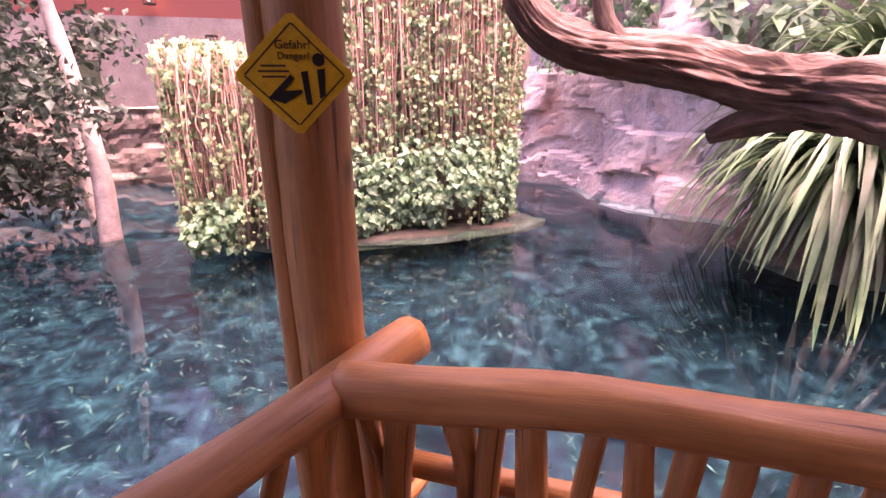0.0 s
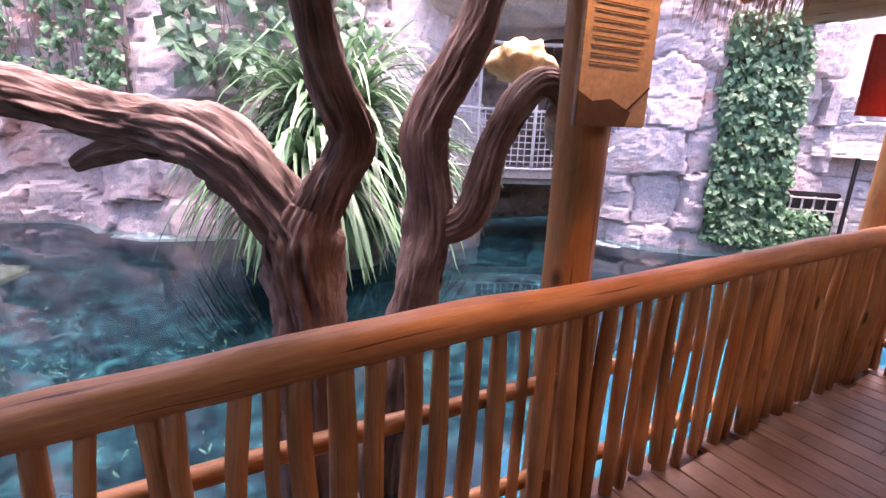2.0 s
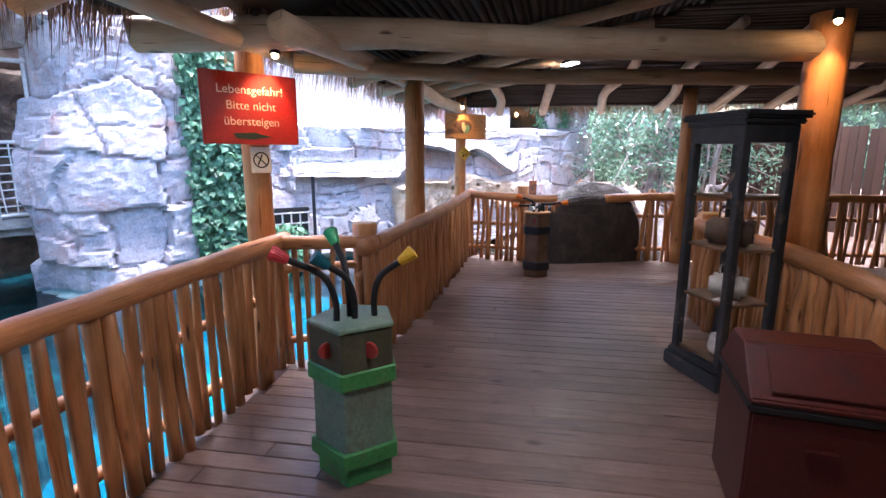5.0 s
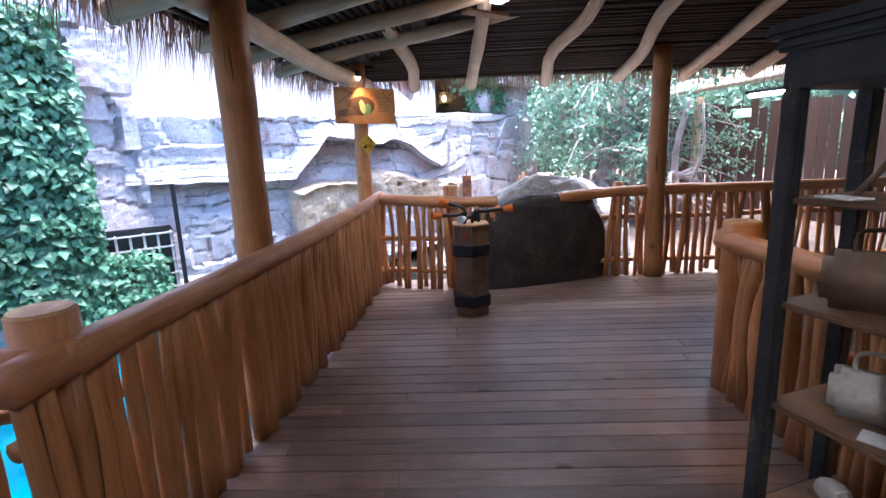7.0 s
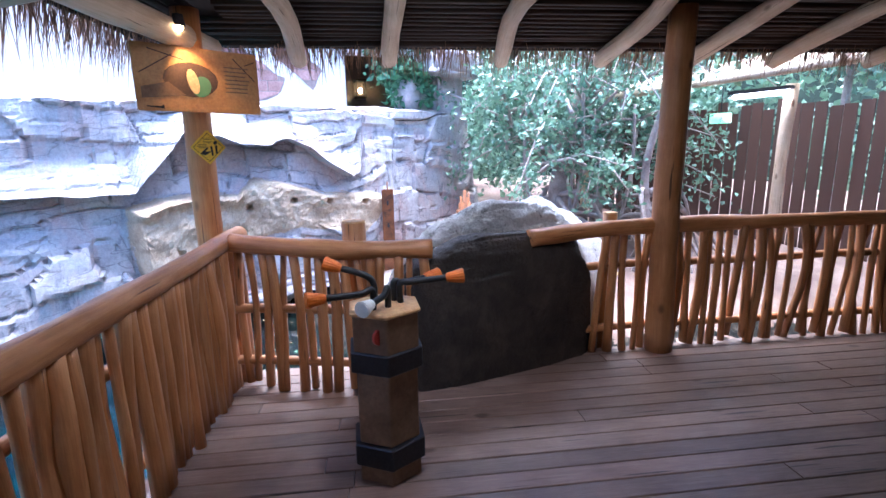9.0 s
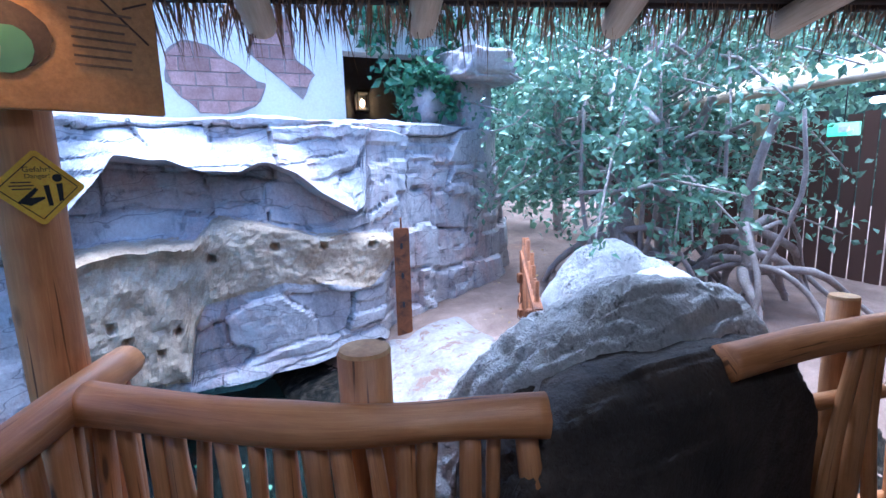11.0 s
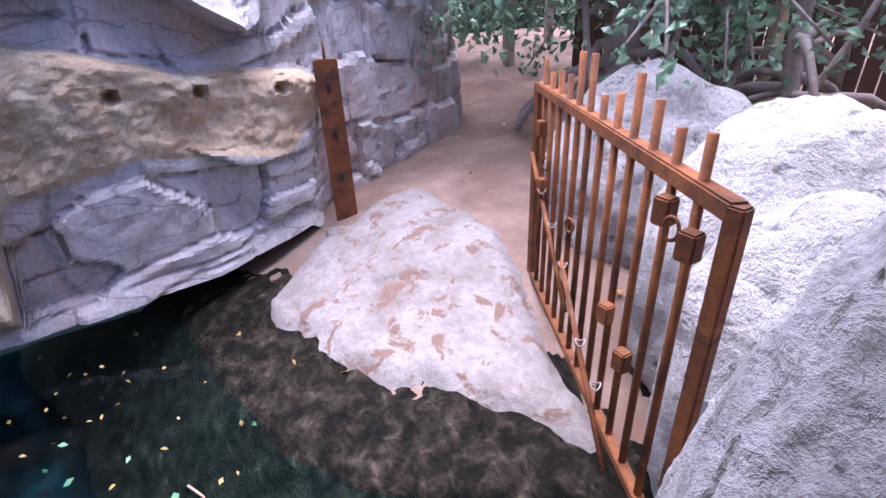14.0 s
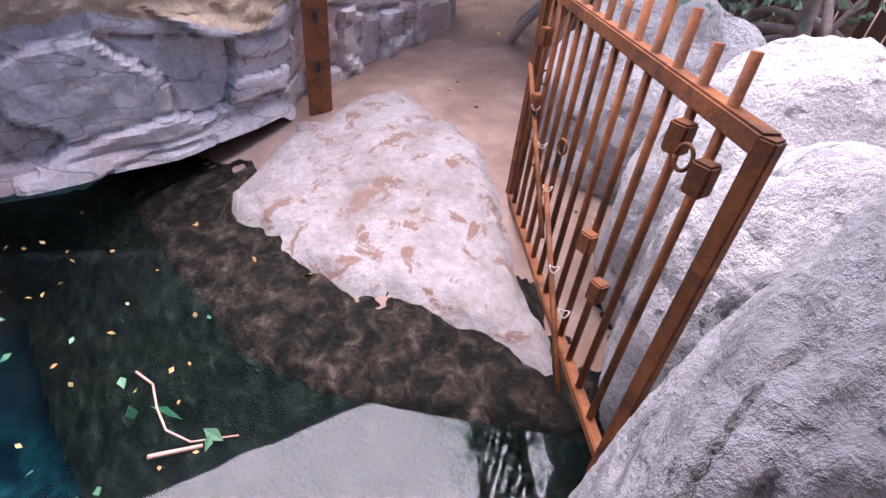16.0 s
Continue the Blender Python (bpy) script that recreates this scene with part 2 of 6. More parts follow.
# ---- mesh helpers ----
def link_mesh(name, verts, faces, material, parent=None, label="", smooth=False, uv=None):
    me = bpy.data.meshes.new(name)
    me.from_pydata(verts, [], faces)
    me.materials.append(material)
    if uv is not None:
        layer = me.uv_layers.new(name="UVMap")
        flat = np.array(uv, dtype=np.float32)
        idx = np.empty(len(me.loops), dtype=np.int32)
        me.loops.foreach_get("vertex_index", idx)
        layer.data.foreach_set("uv", flat[idx].ravel())
    if smooth:
        me.polygons.foreach_set("use_smooth", [True] * len(me.polygons))
    me.update()
    ob = new(name, me)
    if parent:
        ob.parent = parent
        ob.matrix_parent_inverse = parent.matrix_basis.inverted()
    if label:
        ob["label"] = label
    return ob


def part(name, bm, material, parent=None, label="", smooth=False):
    me = bpy.data.meshes.new(name)
    bm.to_mesh(me)
    bm.free()
    me.materials.append(material)
    if smooth:
        me.polygons.foreach_set("use_smooth", [True] * len(me.polygons))
    ob = new(name, me)
    if parent:
        ob.parent = parent
        ob.matrix_parent_inverse = parent.matrix_basis.inverted()
    if label:
        ob["label"] = label
    return ob


def thing(name, at, label, category, group="", kind="", turn=0.0):
    e = new(name)
    e.empty_display_size = 0.1
    e.matrix_basis = pose(*at, 0, 0, turn)
    return tagged(e, label, category, group, kind)


def box_bm(m, sx, sy, sz, bevel=0.008):
    """A bevelled box of that size, its base centre at the origin of m."""
    bm = bmesh.new()
    bmesh.ops.create_cube(bm, size=1, matrix=Matrix.Translation((0, 0, 0.5 * sz)) @ Matrix.Diagonal((sx, sy, sz, 1)))
    if bevel:
        bmesh.ops.bevel(bm, geom=bm.edges[:], offset=bevel, segments=2, affect="EDGES")
    bmesh.ops.transform(bm, matrix=m, verts=bm.verts)
    return bm


def spline(points, n):
    """n points along a smooth curve through the given points."""
    p = np.array(points, float)
    if len(p) == 2:
        return [p[0] + (p[1] - p[0]) * k / (n - 1) for k in range(n)]
    out, q = [], np.vstack([2 * p[0] - p[1], p, 2 * p[-1] - p[-2]])
    for k in range(n):
        u = k / (n - 1) * (len(p) - 1)
        i = min(int(u), len(p) - 2)
        f = u - i
        a, b, c, d = q[i:i + 4]
        out.append(0.5 * (2 * b + (c - a) * f + (2 * a - 5 * b + 4 * c - d) * f * f + (3 * b - a - 3 * c + d) * f ** 3))
    return out


def tube_data(points, radii, n=10, segs=10, rough=0.0, ridges=0.0, seed=0.0, base=0):
    """Vertices, faces and uv (metres) of a tapered round log along the points."""
    path = [Vector(p) for p in spline(points, n)]
    rr = np.interp(np.linspace(0, 1, n), np.linspace(0, 1, len(radii)), radii)
    verts, faces, uv, length = [], [], [], seed * 3.1
    side = None
    for i, p in enumerate(path):
        ahead = (path[min(i + 1, n - 1)] - path[max(i - 1, 0)]).normalized()
        if side is None:
            side = ahead.orthogonal().normalized()
        side = (side - ahead * side.dot(ahead)).normalized()
        up = ahead.cross(side)
        if i:
            length += (p - path[i - 1]).length
        for k in range(segs + 1):
            a = 2 * math.pi * k / segs
            d = side * math.cos(a) + up * math.sin(a)
            r = rr[i]
            if rough:
                r *= 1 + rough * noise.noise(Vector((math.cos(a) * 1.3 + seed, math.sin(a) * 1.3, length * 3.0)))
            if ridges:
                twist = a + length * 0.5
                fold = 1 - abs(noise.noise(Vector((math.cos(twist) * 3.6 + seed, math.sin(twist) * 3.6, length * 1.5)))) * 3
                r *= 1 - ridges * 0.28 * max(0, fold) + 0.35 * ridges * noise.noise(Vector((math.cos(twist) * 8, math.sin(twist) * 8 + seed, length * 3.0))) \
                    + 0.3 * ridges * noise.noise(Vector((math.cos(twist) * 17, math.sin(twist) * 17 + seed, length * 8.0)))
            if k < segs:
                verts.append(tuple(p + d * r))
                uv.append((a / (2 * math.pi) * 0.6 + seed, length))
    for i in range(n - 1):
        for k in range(segs):
            a, b = base + i * segs + k, base + i * segs + (k + 1) % segs
            faces.append((a, b, b + segs, a + segs))
    faces.append(tuple(base + k for k in reversed(range(segs))))
    faces.append(tuple(base + (n - 1) * segs + k for k in range(segs)))
    return verts, faces, uv


def log(name, points, radii, material=None, parent=None, label="", n=10, segs=10, rough=0.12, ridges=0.0, seed=None):
    s = random.random() * 20 if seed is None else seed
    v, f, uv = tube_data(points, radii, n, segs, rough, ridges, s)
    return link_mesh(name, v, f, material or LOG, parent, label, True, uv)


def logs_joined(name, specs, material, parent=None, label="", segs=5, n=6, rough=0.1):
    """Many thin sticks in one mesh: specs of (points, radii)."""
    V, F, U = [], [], []
    for points, radii in specs:
        v, f, uv = tube_data(points, radii, n, segs, rough, 0, random.random() * 9, len(V))
        V += v
        F += f
        U += uv
    return link_mesh(name, V, F, material, parent, label, True, U)


def leaf_cloud(name, places, size, material, parent=None, label="", long=1.0, droop=0.3, normals=None):
    """Many small folded leaves, each turned its own way."""
    V, F = [], []
    for i, p in enumerate(places):
        s = size * random.uniform(0.6, 1.3)
        if normals is None:
            out = Vector((random.gauss(0, 1), random.gauss(0, 1), random.gauss(0.5, 0.8))).normalized()
        else:
            out = (Vector(normals[i]) + Vector((random.gauss(0, 0.45), random.gauss(0, 0.45), random.gauss(0.1, 0.45)))).normalized()
        t = out.cross(Vector((random.gauss(0, 1), random.gauss(0, 1), random.gauss(0, 1)))).normalized()
        if normals is not None:
            t = (Vector((0, 0, -1)) + Vector((random.gauss(0, 0.6), random.gauss(0, 0.6), 0)))
            t = (t - out * t.dot(out)).normalized()
        w = out.cross(t)
        p = Vector(p)
        b = len(V)
        V += [tuple(p), tuple(p + t * s * 0.45 * long + w * s * 0.42 + out * s * 0.1), tuple(p + t * s * long - out * s * droop),
              tuple(p + t * s * 0.45 * long - w * s * 0.42 + out * s * 0.1), tuple(p + t * s * 0.5 * long)]
        F += [(b, b + 1, b + 4), (b + 1, b + 2, b + 4), (b + 2, b + 3, b + 4), (b + 3, b, b + 4)]
    return link_mesh(name, V, F, material, parent, label)


def blades(name, centre, count, length, width, material, parent=None, label="", up=(0.5, 1.6), sag=1.0, spread=0.12):
    """Arching strap leaves from one heart."""
    V, F = [], []
    for i in range(count):
        a = random.uniform(0, 2 * math.pi)
        rise = random.uniform(*up)
        L = length * random.uniform(0.55, 1.15)
        d = Vector((math.cos(a), math.sin(a), 0))
        p = Vector(centre) + d * spread * random.random() + Vector((0, 0, random.uniform(-0.1, 0.25)))
        side = Vector((-d.y, d.x, 0))
        w = width * random.uniform(0.6, 1.2)
        b, n = len(V), 7
        slope = rise
        step = L / n
        tilt = random.gauss(0, 0.25)
        for k in range(n + 1):
            u = k / n
            ww = w * (0.5 + 1.2 * u - 1.65 * u * u) if u < 1 else 0.002
            V += [tuple(p - side * ww + Vector((0, 0, 0.25 * ww))), tuple(p + Vector((0, 0, -0.1 * ww))), tuple(p + side * ww + Vector((0, 0, 0.25 * ww)))]
            h = (d + side * tilt * u + Vector((0, 0, slope))).normalized()
            p = p + h * step
            slope -= sag * random.uniform(0.8, 1.2) * 3.0 / n * (0.4 + u)
        for k in range(n):
            q = b + 3 * k
            F += [(q, q + 1, q + 4, q + 3), (q + 1, q + 2, q + 5, q + 4)]
    return link_mesh(name, V, F, material, parent, label, True)


def rock_mesh(name, at, size, material, turn=0.0, seed=0.0, lump=0.18, detail=4, flat=0.0, boxy=1.0):
    """A rounded boulder with lumps, cracks and pits."""
    bm = bmesh.new()
    bmesh.ops.create_icosphere(bm, subdivisions=detail, radius=1.0)
    for v in bm.verts:
        c = v.co.normalized()
        s = Vector((seed, seed * 0.7, 0))
        r = 1 + lump * noise.noise(c * 1.4 + s) + 0.5 * lump * noise.noise(c * 3.3 + s) + 0.12 * lump * noise.noise(c * 11 + s)
        crack = abs(noise.noise(c * 2.1 + s + Vector((5, 1, 2))))
        r -= 0.03 * max(0, 1 - crack / 0.03)
        if detail > 5:
            w = c + 0.12 * Vector((noise.noise(c * 5 + s), noise.noise(c * 5 + s + Vector((3, 0, 0))), 0))
            r += (0.016 if detail < 7 else 0.05) * (0.5 - abs(noise.noise(Vector((w.x * 6, w.y * 6, w.z * 13)) + s))) + 0.008 * noise.noise(c * 24 + s) + 0.005 * noise.noise(c * 46 + s)
        q = Vector([math.copysign(abs(a) ** boxy, a) for a in c])
        v.co = Vector((q.x * size[0], q.y * size[1], q.z * size[2])) * r
        if flat and v.co.z < -flat * size[2]:
            v.co.z = -flat * size[2]
    m = pose(*at, 0, 0, turn)
    bmesh.ops.transform(bm, matrix=m, verts=bm.verts)
    return part(name, bm, material, smooth=True)


def words(text, m, size, material, parent, align="CENTER"):
    """Flat raised lettering as a mesh."""
    cu = bpy.data.curves.new("lettering", "FONT")
    cu.body, cu.size, cu.align_x, cu.align_y, cu.extrude = text, size, align, "CENTER", 0.0008
    tmp = new("lettering", cu)
    me = bpy.data.meshes.new_from_object(tmp.evaluated_get(bpy.context.evaluated_depsgraph_get()))
    bpy.data.objects.remove(tmp)
    me.transform(m)
    me.materials.clear()
    me.materials.append(material)
    ob = new("lettering", me)
    ob.parent = parent
    ob.matrix_parent_inverse = parent.matrix_basis.inverted()
    return ob


def facing(x, y, z, yaw, pitch=0.0):
    """A frame whose local x runs to the right and y up, as seen by one who looks along yaw (degrees from +y to the left)."""
    return pose(x, y, z, 90 + pitch, 0, yaw)


def hash01(*k):
    v = math.sin(k[0] * 127.1 + (k[1] if len(k) > 1 else 0) * 311.7 + (k[2] if len(k) > 2 else 0) * 74.7) * 43758.5453
    return v - math.floor(v)


def inside(x, y, poly):
    hit = False
    for (ax, ay), (bx, by) in zip(poly, poly[1:] + poly[:1]):
        if (ay > y) != (by > y) and x < (bx - ax) * (y - ay) / (by - ay) + ax:
            hit = not hit
    return hit


# ---- ground, water, cliffs ----
def sheet(name, x0, x1, y0, y1, step, height, material, label="", kind="structure", category="", uv=False, keep=None):
    nx, ny = int((x1 - x0) / step) + 1, int((y1 - y0) / step) + 1
    V = [(x0 + i * step, y0 + j * step, height(x0 + i * step, y0 + j * step)) for j in range(ny) for i in range(nx)]
    F = [(j * nx + i, j * nx + i + 1, (j + 1) * nx + i + 1, (j + 1) * nx + i) for j in range(ny - 1) for i in range(nx - 1)
         if keep is None or keep(x0 + (i + 0.5) * step, y0 + (j + 0.5) * step)]
    ob = link_mesh(name, V, F, material, smooth=True)
    return tagged(ob, label, category or name, "", kind)


SHORE = [(14.6, -3.0), (13.7, -3.45), (12.4, -3.65), (11.6, -3.85), (11.1, -4.15), (10.4, -5.0), (9.6, -6.6), (8.9, -9.8), (8.0, -14.0)]


def shore_distance(x, y):
    """Signed distance from the waterline by the sandy bank, positive on land."""
    best, sign = 1e9, 1
    for (ax, ay), (bx, by) in zip(SHORE, SHORE[1:]):
        dx, dy = bx - ax, by - ay
        u = max(0, min(1, ((x - ax) * dx + (y - ay) * dy) / (dx * dx + dy * dy)))
        d = math.hypot(x - ax - u * dx, y - ay - u * dy)
        if d < best:
            best, sign = d, (1 if dx * (y - ay) - dy * (x - ax) > 0 else -1)
    return best * sign


def bank_height(x, y):
    d = shore_distance(x, y)
    z = WATER + (0.34 if d > 0 else 1.6) * d if d < 1.5 else WATER + 0.51 + 0.10 * (d - 1.5)
    z = max(z, -2.4) if d < 0 else min(z, 0.6)
    return z + 0.03 * noise.noise(Vector((x * 1.7, y * 1.7, 0))) + 0.012 * noise.noise(Vector((x * 7, y * 7, 3)))


tagged(link_mesh("ground", [(-60, -60, -2.8), (60, -60, -2.8), (60, 60, -2.8), (-60, 60, -2.8)], [(0, 1, 2, 3)], SAND), "brown earth under the pool and hall", "ground", "", "structure")
sheet("pool_bed", -14, 15, -12, 16, 0.25, lambda x, y: -2.2 + 0.28 * noise.noise(Vector((x * 0.5, y * 0.5, 0))) + 0.08 * noise.noise(Vector((x * 2, y * 2, 0))), POOLBED,
      "blotched teal bed of the pool under the water", category="pool bed")
# added brighter floor sheet: the lit look of this water is put into its colour
TURQUOISE = surface("turquoise_pool_floor", [(0.3, (0.003, 0.032, 0.056)), (0.6, (0.005, 0.065, 0.10)), (0.8, (0.012, 0.10, 0.135))], 1.4, 0.9, 0.4, 8, dirt=(0.01, 0.08, 0.11), dirt_scale=0.9, dirt_at=(0.5, 0.66), spec=0.0)
sheet("pool_floor_pale", 1.2, 10.6, -6.0, 2.6, 0.25, lambda x, y: -1.55 + 0.10 * noise.noise(Vector((x, y, 2))) - 0.9 * max(0, y - 0.9 + 0.35 * noise.noise(Vector((x * 0.7, 1, 0)))) - 0.6 * max(0, 2.6 - x), TURQUOISE,
      "bright turquoise sheet for the lit pool beside the deck", category="pool bed")
water = link_mesh("water", [(-16, -12, WATER), (15.5, -12, WATER), (15.5, 17, WATER), (-16, 17, WATER)], [(0, 1, 2, 3)], POOL_WATER)
tagged(water, "clear still teal water of the indoor pool", "water", "", "structure")
water.visible_shadow = False
sheet("sand_bank", 9.2, 24, -18, -2.2, 0.08, bank_height, SAND, "pinkish sandy bank sloping into the water", category="bank", keep=lambda x, y: shore_distance(x, y) > -0.3)
# muddy bank below the sand; dimming by the water is put into its colour
DIMMED_BANK = surface("dimmed_bank", [(0.34, (0.003, 0.004, 0.004)), (0.48, (0.013, 0.011, 0.008)), (0.60, (0.04, 0.031, 0.023)), (0.74, (0.11, 0.088, 0.068))], 9, 0.6, 1.0, 34, depth=0.03, distort=0.5, spec=0.1)
sheet("submerged_bank", 9.2, 15.5, -9, -1.5, 0.035, lambda x, y: bank_height(x, y) + 0.035 - 0.05 * max(0, shore_distance(x, y)) + 0.030 * noise.noise(Vector((x * 2.3, y * 2.3, 6))) + 0.018 * noise.noise(Vector((x * 9, y * 9, 2))) + 0.010 * noise.noise(Vector((x * 21, y * 21, 4))), DIMMED_BANK, "dark muddy bank at the waterline, the water's dimming in its colour", category="bank", keep=lambda x, y: -0.9 < shore_distance(x, y) < 0.75)


def cliff(name, line, top, material, label, seed=0.0, step=0.09, bottom=-1.2, lean=0.0, rows=0.42, depth=0.30, category="rock wall"):
    """A rock face of fitted courses along a plan line; the face looks to the right of the line's way."""
    pts = [Vector((*p, 0)) for p in line]
    lens = [0.0]
    for a, b in zip(pts, pts[1:]):
        lens.append(lens[-1] + (b - a).length)
    n = max(2, int(lens[-1] / step))
    V, F = [], []
    base = spline([tuple(p) for p in pts], 400)
    acc = np.concatenate([[0], np.cumsum([np.linalg.norm(base[i + 1] - base[i]) for i in range(399)])])
    arr = np.array(base)
    H = max(top(0), top(acc[-1]), top(acc[-1] / 2)) - bottom
    m = int(H / step)
    for i in range(n + 1):
        s = acc[-1] * i / n
        p = Vector((np.interp(s, acc, arr[:, 0]), np.interp(s, acc, arr[:, 1]), 0))
        q = Vector((np.interp(min(s + 0.2, acc[-1]), acc, arr[:, 0]), np.interp(min(s + 0.2, acc[-1]), acc, arr[:, 1]), 0))
        o = Vector((np.interp(max(s - 0.2, 0), acc, arr[:, 0]), np.interp(max(s - 0.2, 0), acc, arr[:, 1]), 0))
        d = (q - o).normalized()
        out = Vector((d.y, -d.x, 0))
        tz = top(s)
        V.append(tuple(p - out * 0.8 + Vector((0, 0, bottom))))
        for j in range(m + 1):
            z = bottom + (tz - bottom) * j / m
            w = Vector((s * 0.8 + seed, z * 0.8, seed))
            sw = s + 0.55 * noise.noise(w * 0.9) + 0.10 * noise.noise(w * 4)
            zw = z + 0.50 * noise.noise(w * 0.7 + Vector((9, 3, 1))) + 0.06 * noise.noise(w * 4.3)
            row = math.floor(zw / rows)
            fz = zw / rows - row
            wide = 0.55 + 0.9 * hash01(row, seed)
            su = sw / wide + hash01(row + 3, seed) * 7
            col = math.floor(su)
            fs = su - col
            edge = min(min(fz, 1 - fz) * rows, min(fs, 1 - fs) * wide)
            cell = hash01(row, col, seed)
            if hash01(row, col, seed + 9) > 0.5:
                k3 = 2 + int(2.5 * hash01(col, row, seed + 5))
                sub = fz * k3 - math.floor(fz * k3)
                edge = min(edge, 0.02 + min(sub, 1 - sub) * rows / k3)
                cell = 0.75 * cell + 0.25 * hash01(row * 7 + math.floor(fz * k3), col, seed)
            push = depth * (cell - 0.5) + 0.06 * depth * noise.noise(w * 9)
            push += 0.55 * depth * noise.noise(Vector((s * 0.5, z * 0.45, seed + 4))) * 2
            groove = max(0.0, 1 - edge / 0.04)
            push -= 0.10 * groove
            push += 0.012 * noise.noise(w * 16)
            V.append(tuple(p + out * (push + lean * (tz - z)) + Vector((0, 0, z))))
        V.append(tuple(p - out * 2.6 + Vector((0, 0, tz + 0.15 * noise.noise(Vector((s, 2, seed)))))))
    k = m + 3
    for i in range(n):
        for j in range(m + 2):
            a = i * k + j
            F.append((a, a + 1, a + k + 1, a + k))
    ob = link_mesh(name, V, F, material)
    return tagged(ob, label, category, "", "structure")


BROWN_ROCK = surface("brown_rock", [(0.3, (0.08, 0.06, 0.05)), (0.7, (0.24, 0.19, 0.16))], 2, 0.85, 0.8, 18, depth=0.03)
GREY_PLASTER = surface("grey_plaster", [(0.3, (0.075, 0.066, 0.066)), (0.7, (0.135, 0.122, 0.122))], 1.5, 0.9, 0.4, 25)


def rock_and_sand():
    """Lilac rock with pink stains and hair cracks; sandy plaster where the mesh says so."""
    m, nt, b = shader("artificial_rock_with_sand")
    co = coords_node(nt)
    fine = noise_node(nt, co, 26, 6, 0.7)
    grit = noise_node(nt, co, 90, 3, 0.6)
    rock = ramp_node(nt, noise_node(nt, co, 1.5, 6, 0.65, 0.5), [(0.25, (0.27, 0.245, 0.25)), (0.42, (0.46, 0.425, 0.43)), (0.58, (0.60, 0.54, 0.525)), (0.75, (0.69, 0.66, 0.65))])
    pink = ramp_node(nt, noise_node(nt, coords_node(nt, "Object", (1, 1, 0.55)), 1.7, 5, 0.65, 0.6), [(0.50, (0, 0, 0)), (0.68, (0.9, 0.9, 0.9))])
    rock = mix_node(nt, pink, rock, (0.54, 0.38, 0.34))
    stain = ramp_node(nt, noise_node(nt, coords_node(nt, "Object", (2.4, 2.4, 0.5)), 2.2, 6, 0.7, 0.3), [(0.56, (0, 0, 0)), (0.72, (1, 1, 1))])
    rock = mix_node(nt, stain, rock, (0.20, 0.19, 0.20))
    line = noise_node(nt, coords_node(nt, "Object", (1, 1, 3.4)), 1.3, 2, 0.5, 0.3)
    crack = ramp_node(nt, line, [(0.490, (0, 0, 0)), (0.498, (0.6, 0.6, 0.6)), (0.502, (0.6, 0.6, 0.6)), (0.510, (0, 0, 0))])
    rock = mix_node(nt, crack, rock, (0.13, 0.11, 0.11))
    sandy = ramp_node(nt, noise_node(nt, co, 3.2, 6, 0.7, 0.3), [(0.28, (0.35, 0.23, 0.145)), (0.5, (0.55, 0.40, 0.27)), (0.75, (0.66, 0.53, 0.40))])
    at = nt.nodes.new("ShaderNodeAttribute")
    at.attribute_name = "sandy"
    edge = nt.nodes.new("ShaderNodeMath")
    edge.operation = "ADD"
    nt.links.new(at.outputs["Fac"], edge.inputs[0])
    rough_edge = nt.nodes.new("ShaderNodeMath")
    rough_edge.operation = "MULTIPLY_ADD"
    rough_edge.inputs[1].default_value, rough_edge.inputs[2].default_value = 0.9, -0.45
    nt.links.new(noise_node(nt, co, 7, 5, 0.65), rough_edge.inputs[0])
    nt.links.new(rough_edge.outputs[0], edge.inputs[1])
    mask = ramp_node(nt, edge.outputs[0], [(0.44, (0, 0, 0)), (0.56, (1, 1, 1))])
    colour = mix_node(nt, mask, rock, sandy)
    colour = mix_node(nt, 0.4, colour, ramp_node(nt, fine, [(0.3, (0.28, 0.28, 0.28)), (0.7, (0.80, 0.80, 0.80))]), "OVERLAY")
    colour = mix_node(nt, 0.2, colour, ramp_node(nt, grit, [(0.3, (0.2, 0.2, 0.2)), (0.7, (0.85, 0.85, 0.85))]), "OVERLAY")
    nt.links.new(colour, b.inputs["Base Color"])
    b.inputs["Roughness"].default_value = 0.8
    bump_node(nt, b, fine, 0.7, 0.025)
    return m


# heights along the cliff: the overhanging lip, the sandy bank's top and bottom, the undercut foot
LIP = ([0, 2.6, 3.2, 3.7, 4.05, 4.37, 4.55, 4.64, 4.85, 5.07, 5.45, 5.62, 5.75], [1.3, 1.25, 2.0, 1.93, 1.84, 1.83, 1.92, 1.92, 1.80, 1.60, 1.36, 1.45, 2.2])
LIP_OUT = ([0, 2.4, 2.9, 3.3, 4.3, 4.56, 4.62, 4.8, 5.4, 5.6, 5.75, 20], [0.14, 0.16, 0.24, 0.44, 0.46, 0.22, 0.20, 0.34, 0.34, 0.14, 0.0, 0.0])
SAND_TOP = ([2.4, 3.09, 3.5, 3.87, 4.05, 4.2, 4.6, 4.96, 5.3, 5.85, 5.98], [1.02, 1.2, 1.2, 1.17, 1.34, 1.38, 1.28, 1.15, 1.13, 1.07, 1.0])
SAND_LOW = ([2.4, 2.7, 3.5, 3.68, 3.78, 3.92, 4.2, 4.7, 5.1, 5.55, 5.85, 5.98], [1.0, -0.5, -0.5, -0.3, 0.25, 0.5, 0.57, 0.65, 0.6, 0.48, 0.70, 0.98])
FOOT = ([0, 2.84, 3.65, 4.1, 4.9, 5.65, 5.9, 20], [-0.42, -0.40, -0.40, -0.37, -0.27, -0.12, -0.34, -0.36])
